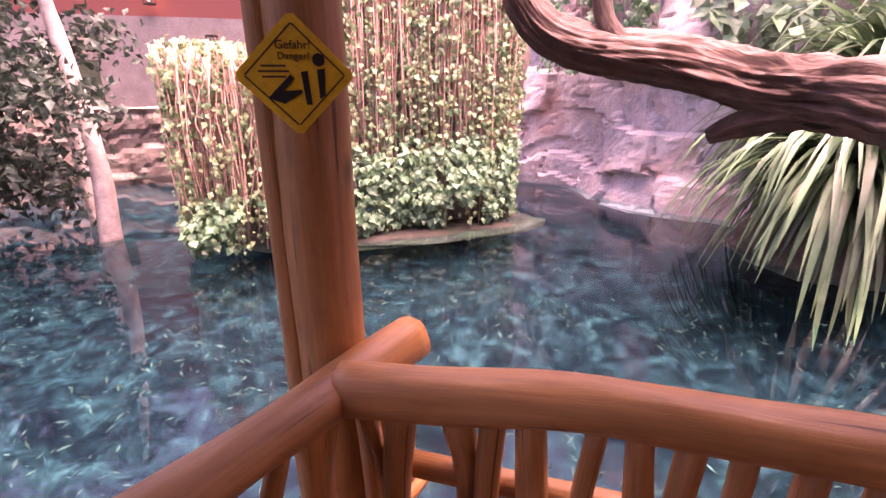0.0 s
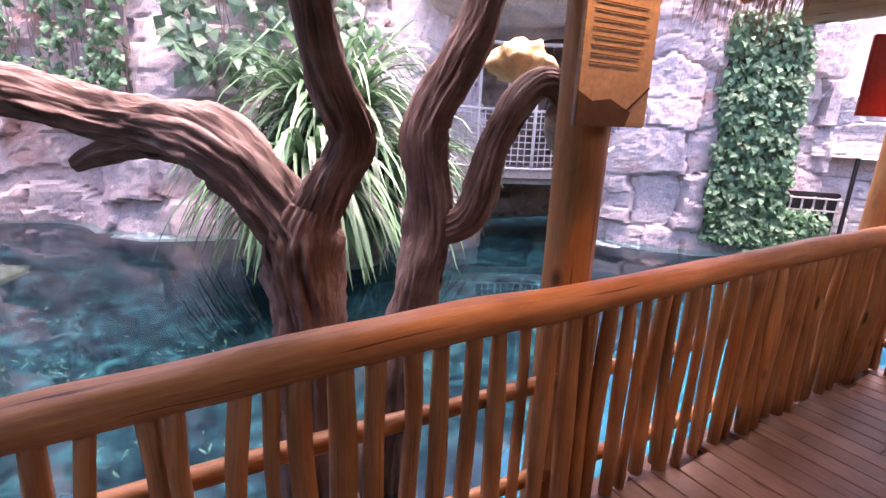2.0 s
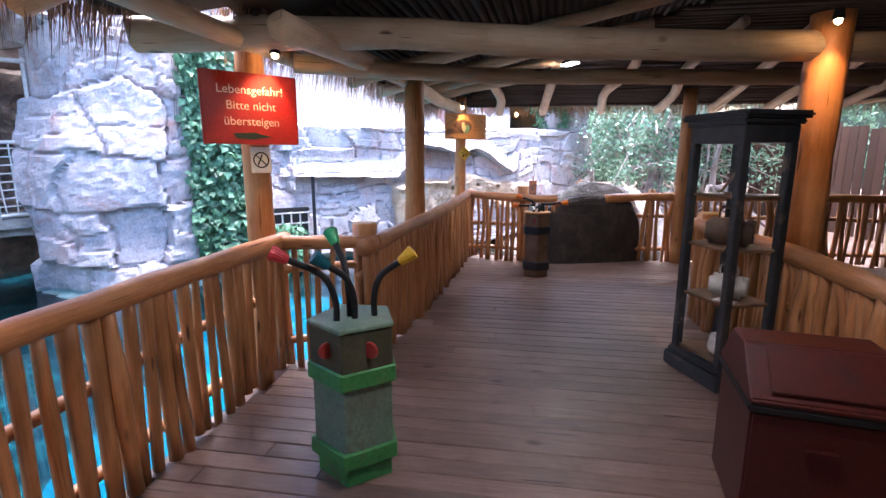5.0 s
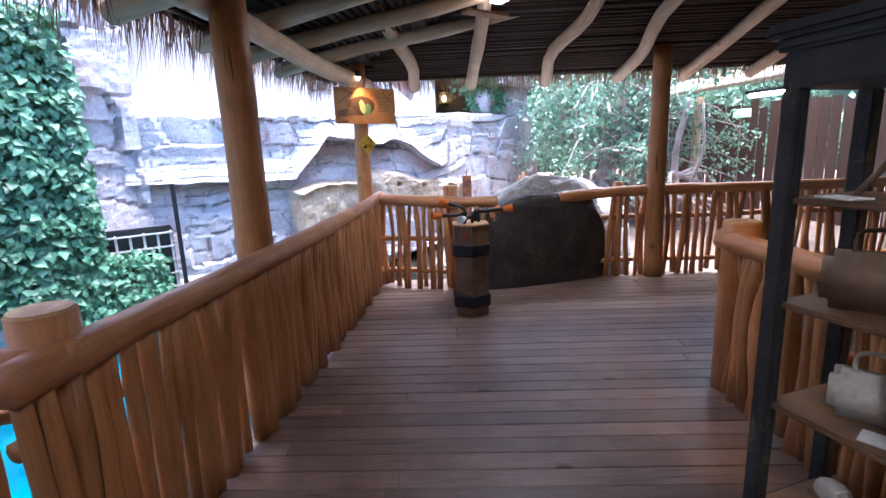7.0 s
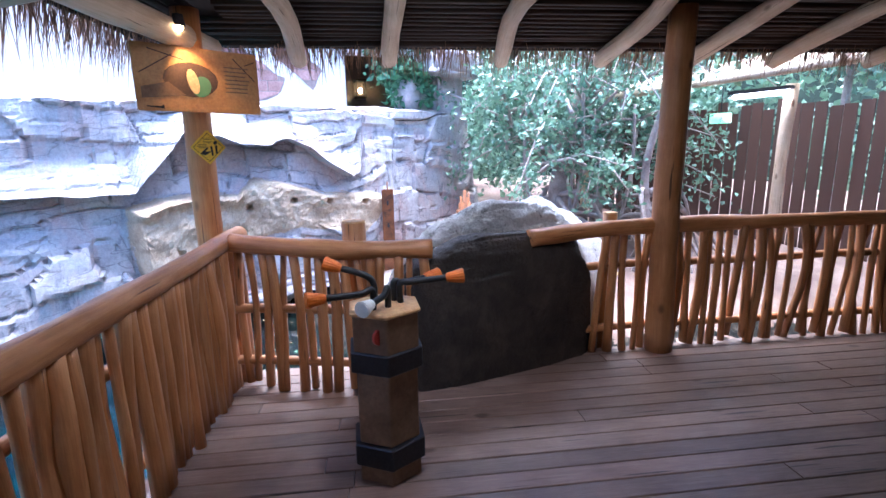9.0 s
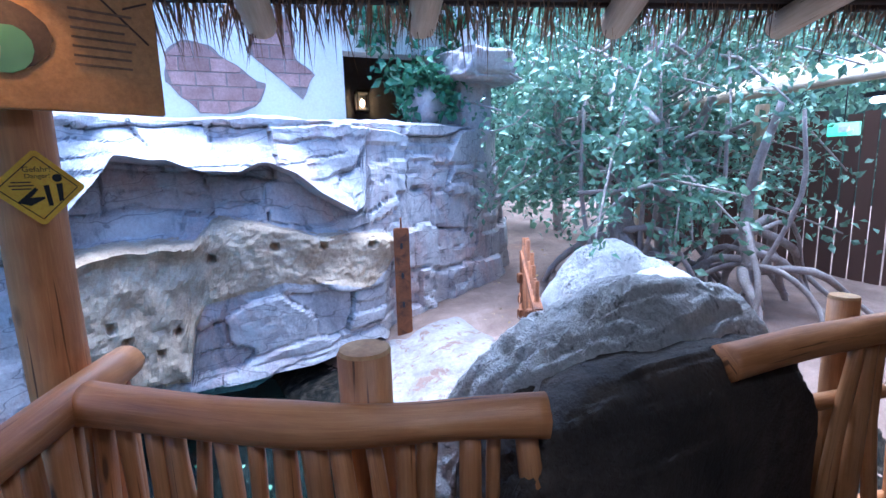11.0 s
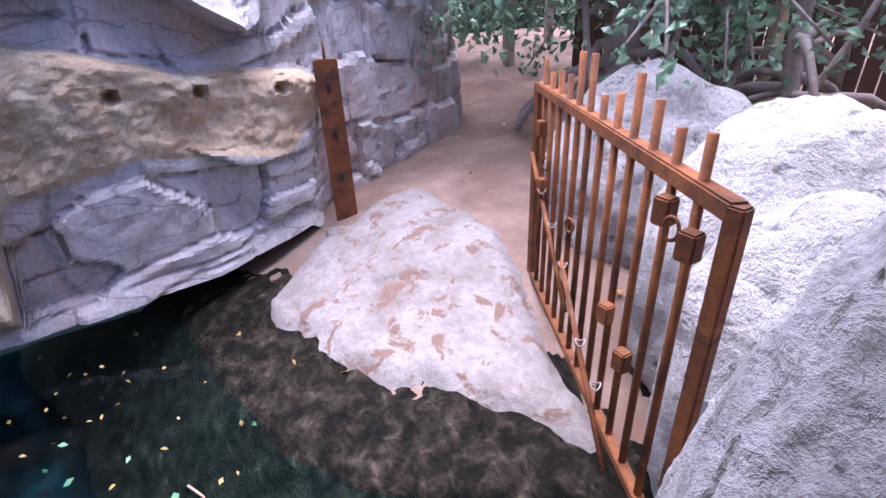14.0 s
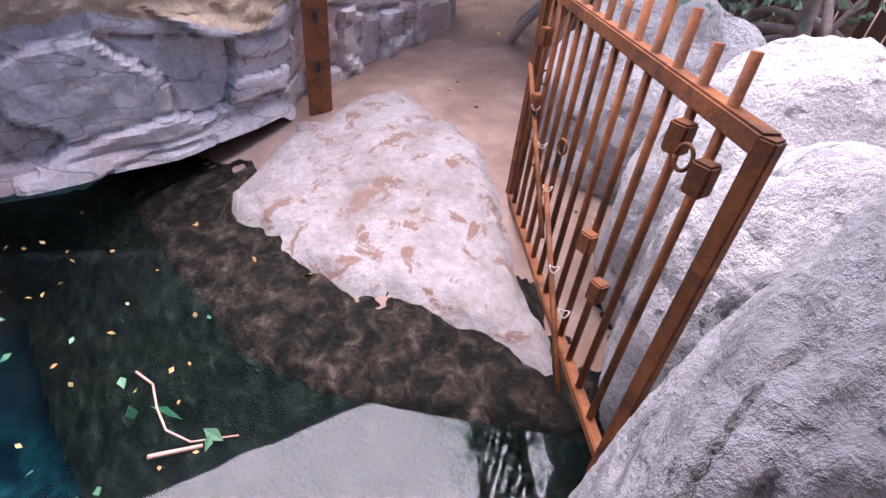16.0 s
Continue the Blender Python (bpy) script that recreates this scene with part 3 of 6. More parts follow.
NEST_HOLES = ((3.0, 0.42), (3.12, 0.27), (3.22, 0.07), (3.42, 0.10), (2.88, 0.10), (3.62, 0.28), (4.02, 0.98), (4.62, 1.05), (5.08, 1.02), (5.62, 0.97))


def near_keys(s):
    """Heights at which the relief breaks: foot, lower and upper edge of the sandy bank, lip."""
    foot = np.interp(s, *FOOT) + 0.03 * noise.noise(Vector((s * 2.3, 1, 4)))
    low = max(np.interp(s, *SAND_LOW) + 0.03 * noise.noise(Vector((s * 4, 2, 4))), foot + 0.12)
    top = max(np.interp(s, *SAND_TOP) + 0.03 * noise.noise(Vector((s * 4, 7, 4))), low + 0.05)
    lip = max(np.interp(s, *LIP) + 0.03 * noise.noise(Vector((s * 3.1, 0, 2))), top + 0.12)
    return foot, low, top, lip


def near_relief(s, z, keys):
    """How far the rock stands out of the wall line, how blocky it is, and how sandy."""
    v3 = Vector((s, z, 2.0))
    foot, low, top, lip = keys
    out = np.interp(s, *LIP_OUT) * (1 + 0.25 * noise.noise(Vector((s * 2.2, 5, 1))))
    v, free = 0.0, 1.0
    if out > 0.01:
        if z >= lip - 1e-4:
            k = max(0.0, 1 - (z - lip) / 0.42)
            v += out * k ** 1.4
            step = math.floor(z / 0.075 + 1.2 * noise.noise(Vector((s * 0.7, z, 3))))
            v += 0.04 * (hash01(step, 3) - 0.5) * min(1, 2.5 * k)
            free = 1 - 0.7 * min(1.0, k)
        else:
            v -= (0.10 + 0.5 * out) * max(0.0, 1 - (lip - z) / 0.6)
    if s > 3.4 and z < top:
        v += 0.16 * max(0.0, min(1.0, (5.95 - s) / 0.2))
    mask = 0.0
    if 2.4 < s < 6.0:
        inside_by = min(top - z, z - low, (s - 2.5) * 0.8, (5.98 - s) * 0.8)
        mask = max(0.0, min(1.0, 0.5 + inside_by / 0.12))
        swell = max(0.0, min(1.0, (inside_by + 0.03) / 0.12))
        swell = swell * swell * (3 - 2 * swell)
        body = 0.28 + 0.07 * noise.noise(v3 * 1.7) + 0.05 * noise.noise(v3 * 4.1) + 0.026 * noise.noise(v3 * 11) + 0.014 * noise.noise(v3 * 24)
        body += 0.10 * max(0.0, 1 - abs(z - top + 0.08) / 0.10) if s < 3.95 else 0.0
        v = v * (1 - swell) + body * swell
        free *= 1 - swell
        for hs, hz in NEST_HOLES:
            d = math.hypot(s - hs, z - hz)
            if d < 0.05:
                v -= 0.16 * (1 - (d / 0.05) ** 2)
    if z < foot - 1e-4:
        v -= 0.55
        free = 0.3
    elif z < foot + 0.14:
        v += 0.09 * (1 - (z - foot) / 0.14) ** 0.5
        free *= 0.5
    return v, free, mask


def near_cliff():
    line = [(12.35, 0.9), (12.9, -1.0), (13.45, -2.4), (13.5, -3.8), (13.75, -5.0), (14.35, -6.35), (15.4, -7.2), (18.5, -7.6)]
    arr = np.array(spline([(x, y, 0) for x, y in line], 500))
    acc = np.concatenate([[0], np.cumsum([np.linalg.norm(arr[i + 1] - arr[i]) for i in range(499)])])
    at = lambda q: Vector((np.interp(q, acc, arr[:, 0]), np.interp(q, acc, arr[:, 1]), 0))
    spots, q = [], 0.0
    while q < acc[-1]:
        spots.append(q)
        q += 0.026 if 2.2 < q < 8.2 else 0.05
    bottom, counts = -0.85, (6, 30, 34, 24, 30)
    m = sum(counts)
    V, F, sandy = [], [], []
    for q in spots:
        p = at(q)
        d = (at(min(q + 0.25, acc[-1])) - at(max(q - 0.25, 0))).normalized()
        out = Vector((d.y, -d.x, 0))
        tz = 2.36 + 0.05 * noise.noise(Vector((q * 1.2, 0, 0))) + 0.03 * noise.noise(Vector((q * 5, 3, 0)))
        V.append(tuple(p - out * 1.0 + Vector((0, 0, bottom))))
        sandy.append(0.0)
        keys = near_keys(q)
        stops = [bottom, *keys, tz]
        heights = [lo + (hi - lo) * j / n for lo, hi, n in zip(stops, stops[1:], counts) for j in range(n)] + [tz]
        for z in heights:
            w = Vector((q * 0.8 + 2, z * 0.8, 2))
            sw = q + 0.50 * noise.noise(w * 1.1) + 0.06 * noise.noise(w * 5)
            zw = z + 0.42 * noise.noise(w * 0.9 + Vector((9, 3, 1))) + 0.05 * noise.noise(w * 5)
            tall = 0.46
            row = math.floor(zw / tall)
            fz = zw / tall - row
            wide = 0.38 + 0.62 * hash01(row, 2.0)
            su = sw / wide + hash01(row + 3, 2.0) * 7
            col = math.floor(su)
            fs = su - col
            edge = min(min(fz, 1 - fz) * tall, min(fs, 1 - fs) * wide)
            cell = hash01(row, col, 2.0)
            if hash01(row, col, 11.0) > 0.45:
                n3 = 2 + int(2.2 * hash01(col, row, 7.0))
                sub = fz * n3 - math.floor(fz * n3)
                edge = min(edge, 0.008 + min(sub, 1 - sub) * tall / n3)
                cell = 0.6 * cell + 0.4 * hash01(row * 7 + math.floor(fz * n3), col, 2.0)
            push = 0.16 * (cell - 0.5) + 0.09 * (fz - 0.5) * (hash01(row, col, 4.0) - 0.3) + 0.06 * (fs - 0.5) * (hash01(row, col, 6.0) - 0.5)
            push -= 0.065 * max(0.0, 1 - edge / 0.024) * (0.4 + 0.9 * hash01(col, row, 8.0))
            push += 0.16 * noise.noise(Vector((q * 0.5, z * 0.45, 6))) + 0.012 * noise.noise(w * 9) + 0.007 * noise.noise(w * 20)
            lift, free, mask = near_relief(q, z, keys)
            V.append(tuple(p + out * (push * free + lift + 0.03 * (tz - z)) + Vector((0, 0, z))))
            sandy.append(mask)
        V.append(tuple(p - out * 0.25 + Vector((0, 0, tz + 0.06 + 0.04 * noise.noise(Vector((q * 2, 2, 2)))))))
        V.append(tuple(p - out * 2.6 + Vector((0, 0, tz + 0.04))))
        sandy += [0.0, 0.0]
    k = m + 4
    for i in range(len(spots) - 1):
        for j in range(k - 1):
            a = i * k + j
            F.append((a, a + 1, a + k + 1, a + k))
    ob = link_mesh("wall_near_cliff", V, F, rock_and_sand())
    layer = ob.data.attributes.new("sandy", "FLOAT", "POINT")
    layer.data.foreach_set("value", sandy)
    tagged(ob, "lilac-grey artificial rock wall with a sandy nesting bank", "rock wall", "", "structure")


# faces look towards the pool
near_cliff()
cliff("wall_far_cliff", [(-0.6, 14.2), (0.9, 12.6), (2.3, 11.2), (3.2, 9.5), (4.8, 8.3), (7.0, 7.4), (9.2, 6.4)], lambda s: 6.5, ROCK,
      "tall pinkish grey artificial rock cliff behind the pool", 5.0, 0.07, -1.0, 0.02, 1.0, 0.5)
cliff("wall_side_cliff", [(10.6, 4.6), (10.2, 3.6), (10.9, 2.5), (11.8, 1.6), (12.5, 0.7)], lambda s: 6.2, ROCK,
      "tall grey artificial rock cliff beside the rope platform", 8.0, 0.05, -1.0, 0.03, 0.95, 0.32)
# brown rock instead of grey here: the recess's shade is put into its colour
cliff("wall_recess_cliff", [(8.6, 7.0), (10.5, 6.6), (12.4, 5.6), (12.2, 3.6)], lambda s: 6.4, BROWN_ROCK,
      "recessed rock face behind the rope platform, its shade in the dark colour", 11.0, 0.12, -1.0, 0.0, 0.5, 0.35)
cliff("wall_left_cliff", [(-13.0, 7.5), (-10.5, 10.2), (-7.5, 12.2), (-3.5, 13.6), (0.2, 13.9)], lambda s: 1.1, BROWN_ROCK,
      "low brown rock bank along the far shore", 14.0, 0.12, -1.0, 0.08, 0.5, 0.35)


def block(name, x0, x1, y0, y1, z0, z1, material, label, kind="structure", category="wall", bevel=0.02):
    ob = part(name, box_bm(Matrix.Translation(((x0 + x1) / 2, (y0 + y1) / 2, z0)), x1 - x0, y1 - y0, z1 - z0, bevel), material)
    return tagged(ob, label, category, "", kind)


def wall_with_hole(name, a, b, z0, z1, hole, material, label, thick=0.3):
    """A wall from a to b (plan) with an opening (s0, s1, z0, z1); built of four pieces butted end to end in one mesh."""
    d = Vector((b[0] - a[0], b[1] - a[1], 0))
    L = d.length
    turn = Matrix.Translation((a[0], a[1], 0)) @ Matrix.Rotation(math.atan2(d.y, d.x), 4, "Z")
    s0, s1, h0, h1 = hole
    bm = bmesh.new()
    for x0, x1, q0, q1 in ((0, s0, z0, z1), (s1, L, z0, z1), (s0, s1, h1, z1), (s0, s1, z0, h0)):
        if x1 - x0 < 0.01 or q1 - q0 < 0.01:
            continue
        bmesh.ops.create_cube(bm, size=1, matrix=turn @ Matrix.Translation(((x0 + x1) / 2, 0, (q0 + q1) / 2)) @ Matrix.Diagonal((x1 - x0, thick, q1 - q0, 1)))
    return tagged(part(name, bm, material), label, "wall", "", "structure")


# stucco house on top of the near cliff, with a dark doorway
wall_with_hole("wall_stucco", (14.75, 1.5), (14.75, -6.5), 2.2, 4.5, (6.1, 7.3, 2.3, 3.37), STUCCO, "cream stucco wall with flaked patches and a doorway")
block("wall_inner", 17.0, 17.2, -7.0, 2.0, 2.0, 4.5, DOOR_GREY, "wall inside the house with shade in its dark colour")
block("house_floor", 14.5, 17.2, -6.5, 2.0, 2.2, 2.3, DOOR_GREY, "floor inside the house with shade in its dark colour")
block("house_side", 14.6, 17.2, -6.75, -6.5, 2.2, 4.5, STUCCO, "cream stucco side wall of the house")
block("house_roof", 14.4, 17.4, -6.9, 2.0, 4.5, 4.7, STUCCO, "plain roof slab closing the house", category="roof")


def brick_patch(ring, label):
    """Bare brick where the stucco has fallen off, on the wall's face at x 14.6; the outline is (y, z)."""
    cy, cz = sum(p[0] for p in ring) / len(ring), sum(p[1] for p in ring) / len(ring)
    root = thing("brick_patch", (14.59, cy, cz), label, "brick patch", "bare brick patches", "structure")
    edge = []
    for (ay, az), (by, bz) in zip(ring, ring[1:] + ring[:1]):
        for k in range(5):
            y, z = ay + (by - ay) * k / 5, az + (bz - az) * k / 5
            edge.append((y + 0.05 * noise.noise(Vector((y * 5, z * 5, 1))), z + 0.05 * noise.noise(Vector((y * 5, z * 5, 4)))))
    bm = bmesh.new()
    bm.faces.new([bm.verts.new((14.594, y, z)) for y, z in edge])
    part("mortar_bed", bm, MORTAR, root)
    rh, rw = 0.165, 0.34
    for r in range(-5, 6):
        for c in range(-4, 5):
            y, z = cy + c * rw + (rw / 2 if r % 2 else 0), cz + r * rh
            poly = [(y - rw / 2 + 0.008, z - rh / 2 + 0.007), (y + rw / 2 - 0.008, z - rh / 2 + 0.007), (y + rw / 2 - 0.008, z + rh / 2 - 0.007), (y - rw / 2 + 0.008, z + rh / 2 - 0.007)]
            fine = []
            for (ay, az), (by, bz) in zip(poly, poly[1:] + poly[:1]):
                fine += [(ay + (by - ay) * k / 8, az + (bz - az) * k / 8) for k in range(8)]
            kept = [p for p in fine if inside(p[0], p[1], edge)]
            if len(kept) < 9:
                continue
            bm = bmesh.new()
            out = 14.580 + 0.008 * hash01(r, c, cy)
            back = [bm.verts.new((14.593, *p)) for p in kept]
            front = [bm.verts.new((out, y + (p[0] - y) * 0.985, z + (p[1] - z) * 0.97)) for p in kept]
            bm.faces.new(front)
            for i in range(len(kept)):
                bm.faces.new((back[i], back[(i + 1) % len(kept)], front[(i + 1) % len(kept)], front[i]))
            bmesh.ops.recalc_face_normals(bm, faces=bm.faces)
            part("brick", bm, BRICK, root)


brick_patch([(-2.52, 3.22), (-2.72, 3.40), (-3.0, 3.34), (-3.2, 3.18), (-3.6, 2.92), (-3.58, 2.72), (-3.33, 2.56), (-2.85, 2.54), (-2.72, 2.72), (-2.5, 2.88)], "bare weathered bricks where the stucco has flaked")
brick_patch([(-3.42, 3.30), (-3.50, 3.55), (-3.62, 3.80), (-3.96, 3.80), (-4.0, 3.40), (-4.02, 3.22), (-4.22, 3.06), (-4.04, 2.74), (-3.95, 2.85)], "bare weathered bricks beside the doorway")

# tall closing surfaces added round the hall; their height limits skylight and water reflections
HALL = surface("hall_green_dark", [(0.3, (0.02, 0.035, 0.025)), (0.6, (0.05, 0.075, 0.05)), (0.8, (0.10, 0.12, 0.09))], 1.2, 0.95, 0.8, 9, depth=0.05)
for nm, x0, x1, y0, y1 in (("wall_north", -18, 22, 17.0, 17.4), ("wall_south", -18, 26, -20.4, -20.0), ("wall_west", -18.4, -18, -20, 17), ("wall_east", 25.0, 25.4, -20, 17)):
    block(nm, x0, x1, y0, y1, -2, 8.5, HALL, "added dark green wall closing the tropical hall")

# left far house with lanterns
wall_with_hole("wall_far_house", (-13.5, 11.4), (-4.6, 14.6), -0.3, 3.4, (1.9, 3.6, -0.3, 2.3), GREY_PLASTER, "grey plaster house wall with a dark doorway")
RED_WOOD = log_wood("dark_red_boards", (0.06, 0.012, 0.01), (0.12, 0.025, 0.02), (0.18, 0.05, 0.035), rough=0.8)
wall_with_hole("wall_far_house_upper", (-13.5, 11.7), (-4.6, 14.9), 3.4, 7.0, (0.1, 0.2, 3.4, 3.5), RED_WOOD, "dark red boarded upper storey of the far house")


# ---- deck ----
DECK = [(-1.0, -1.3), (-0.32, 0.75), (0.15, 0.95), (2.6, 0.12), (5.62, -0.72), (5.66, -1.42), (10.05, -2.78), (9.12, -6.25), (8.2, -10.2), (-1.0, -10.2)]


bm = bmesh.new()
low = [bm.verts.new((x, y, -0.22)) for x, y in DECK]
high = [bm.verts.new((x, y, -0.035)) for x, y in DECK]
bm.faces.new(high)
bm.faces.new(list(reversed(low)))
for i in range(len(DECK)):
    bm.faces.new((low[i], low[(i + 1) % len(DECK)], high[(i + 1) % len(DECK)], high[i]))
bmesh.ops.recalc_face_normals(bm, faces=bm.faces)
floor = tagged(part("floor", bm, DARK_WOOD), "brown wooden deck of long narrow boards", "floor", "", "structure")
block("wall_back", -1.4, -1.0, -10.4, -1.3, -0.2, 3.4, PLANK, "plain wooden wall closing the deck")
block("wall_back_south", -1.0, 8.3, -10.6, -10.2, -0.2, 3.4, PLANK, "plain wooden wall closing the deck")

# ---- roof ----
EAVES = [((-0.9, 0.95), (5.6, -0.8)), ((5.5, -1.42), (10.0, -2.86)), ((10.0, -2.86), (8.2, -9.9))]
OUT = 0.75


def eave_side(x, y):
    """Depth in from the nearest eave, and which."""
    ds = []
    for (ax, ay), (bx, by) in EAVES:
        L = math.hypot(bx - ax, by - ay)
        ds.append(((by - ay) * (x - ax) - (bx - ax) * (y - ay)) / L + OUT)
    if x < 5.2:
        ds[1] = 99
    else:
        ds[0] = ds[0] if y > -1.2 else 99
    k = min(range(3), key=lambda i: ds[i])
    return ds[k], k


def roof_z(x, y):
    return 2.56 + 0.19 * min(max(eave_side(x, y)[0], -0.3), 3.2)


def roof_sheet(lift, name, material, label, category):
    return sheet(name, -2.2, 11.4, -10.6, 2.2, 0.2, lambda x, y: roof_z(x, y) + lift, material, label, "structure", category, keep=lambda x, y: eave_side(x, y)[0] > 0.0 and x > -1.6)


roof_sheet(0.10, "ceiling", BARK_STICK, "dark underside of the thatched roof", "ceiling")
roof_sheet(0.30, "roof_thatch", THATCH, "grey-brown thatch covering the deck", "roof")
specs, fringe_v, fringe_f = [], [], []
roof = thing("roof_frame", (5, -3, 2.5), "peeled log rafters and sticks carrying thatch", "roof frame", "", "structure")
for k, ((ax, ay), (bx, by)) in enumerate(EAVES):
    L = math.hypot(bx - ax, by - ay)
    ux, uy = (bx - ax) / L, (by - ay) / L
    nx, ny = uy, -ux
    d = 0.06
    while d < 3.9:
        run = []
        s = -1.2
        while s < L + 1.6:
            x, y = ax + ux * s + nx * (d - OUT), ay + uy * s + ny * (d - OUT)
            e, kk = eave_side(x, y)
            ok = kk == k and abs(e - d) < 0.02 and -1.6 < x < 11.2 and y > -10.5
            if ok:
                run.append((x, y, roof_z(x, y) + 0.045 + random.uniform(-0.012, 0.012)))
            if (not ok or s + 0.5 >= L + 1.6) and run:
                if len(run) > 1:
                    specs.append(([run[0], run[len(run) // 2], run[-1]], [random.uniform(0.02, 0.034)] * 2))
                run = []
            s += 0.25
        d += 0.072
    s = -1.2
    while s < L + 1.4:
        x, y = ax + ux * s - nx * OUT, ay + uy * s - ny * OUT
        e, kk = eave_side(x, y)
        if kk == k and abs(e) < 0.03 and x > -1.6:
            for q in range(14):
                d = random.uniform(-0.10, 0.16)
                px, py = x + nx * d + ux * random.uniform(0, 0.05), y + ny * d + uy * random.uniform(0, 0.05)
                pz = roof_z(px, py) + random.uniform(0.0, 0.30)
                h = random.uniform(0.12, 0.34) * (1.0 if k == 2 else 1.35)
                w = random.uniform(0.003, 0.008)
                tx, ty = random.gauss(0, 0.04) - nx * 0.05, random.gauss(0, 0.04) - ny * 0.05
                b = len(fringe_v)
                fringe_v += [(px - ux * w, py - uy * w, pz), (px + ux * w, py + uy * w, pz), (px + tx, py + ty, pz - h), (px - nx * w, py - ny * w, pz)]
                fringe_f += [(b, b + 1, b + 2), (b, b + 2, b + 3), (b + 1, b + 3, b + 2)]
        s += 0.04
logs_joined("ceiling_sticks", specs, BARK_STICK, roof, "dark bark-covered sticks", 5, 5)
fringe = link_mesh("thatch_fringe", fringe_v, fringe_f, THATCH)
tagged(fringe, "ragged dry grass fringe along the eaves", "thatch", "", "stuff")


def on_eave(k, s, d, lift=0.0):
    (ax, ay), (bx, by) = EAVES[k]
    L = math.hypot(bx - ax, by - ay)
    ux, uy = (bx - ax) / L, (by - ay) / L
    x, y = ax + ux * s + uy * (d - OUT), ay + uy * s - ux * (d - OUT)
    return (x, y, 2.56 + 0.19 * min(max(d, -0.3), 3.2) + lift)


for k, start, stop, gap in ((0, 1.4, 6.2, 0.78), (1, 1.5, 4.4, 0.8), (2, 0.5, 7.0, 0.95)):
    s = start
    while s < stop:
        w = [random.uniform(-0.10, 0.10) for q in range(4)]
        log("rafter", [on_eave(k, s + w[0], 0.02, -0.06), on_eave(k, s + w[1], 0.9, -0.05 + 0.3 * w[2]), on_eave(k, s + w[2], 1.9, -0.05), on_eave(k, s + w[3], 3.2, -0.05)],
            [0.075, 0.07, 0.06] if k else [0.10, 0.09, 0.075], PALE_LOG if k else LOG, roof, "", 12, 10, 0.15)
        s += gap * random.uniform(0.85, 1.15)
for pts, r in (([(5.27, 0.05, 2.50), (5.30, -1.6, 2.55), (5.25, -3.2, 2.50), (5.3, -6.5, 2.55)], 0.115),
               ([(5.75, -0.9, 2.42), (6.3, -2.6, 2.44), (6.1, -4.2, 2.42), (6.2, -6.4, 2.46)], 0.075),
               ([(4.7, -1.05, 2.44), (6.9, -1.75, 2.50), (8.6, -2.3, 2.46), (10.3, -2.85, 2.50)], 0.085),
               ([(3.0, -0.05, 2.52), (4.4, -0.4, 2.48), (6.0, -0.85, 2.50)], 0.07)):
    log("beam", pts, [r, r * 0.92, r], PALE_LOG, roof, "", 18, 12, 0.14)


# ---- posts ----
def post(x, y, z0, z1, r, label, lean=(0.0, 0.0), taper=0.9, second=None, wobble=0.02):
    root = thing("post", (x, y, z0), label, "post", "roof posts")
    log("trunk", [(x, y, z0), (x + lean[0] * 0.5 + wobble, y + lean[1] * 0.5, (z0 + z1) / 2), (x + lean[0], y + lean[1], z1)], [r, r * 0.96, r * taper], LOG, root, "", 14, 20, 0.10)
    if second:
        dx, dy, r2 = second
        log("side_log", [(x + dx, y + dy, z0), (x + dx, y + dy + 0.01, (z0 + z1) / 2), (x + dx + lean[0], y + dy + lean[1], z1)], [r2, r2, r2 * 0.95], LOG, root, "", 12, 16, 0.10)
    return root


post(-0.16, 0.89, -1.6, 3.0, 0.097, "thick varnished log post at the rail corner", (0.0, 0.0), 0.92, (-0.075, -0.03, 0.038))
post(2.59, 0.14, -1.6, 2.95, 0.10, "varnished double log post behind the railing", (0.0, 0.0), 0.95, (0.12, -0.02, 0.045))
post(5.52, -0.62, -1.6, 2.62, 0.115, "varnished log post carrying a red sign", (0.0, 0.0), 0.85)
post(6.97, -1.88, -1.6, 2.62, 0.115, "varnished log post beside the railing", (0.0, 0.0), 0.92)
post(9.93, -2.73, -1.6, 2.68, 0.10, "varnished log post at the deck corner", (0.0, 0.0), 0.9)
post(9.02, -6.20, 0.0, 2.74, 0.11, "varnished log post on the deck edge", (0.0, 0.0), 0.92, None)
post(5.25, -4.98, 0.0, 2.75, 0.15, "thick varnished log post by the display cabinet", (0.0, 0.0), 0.92)


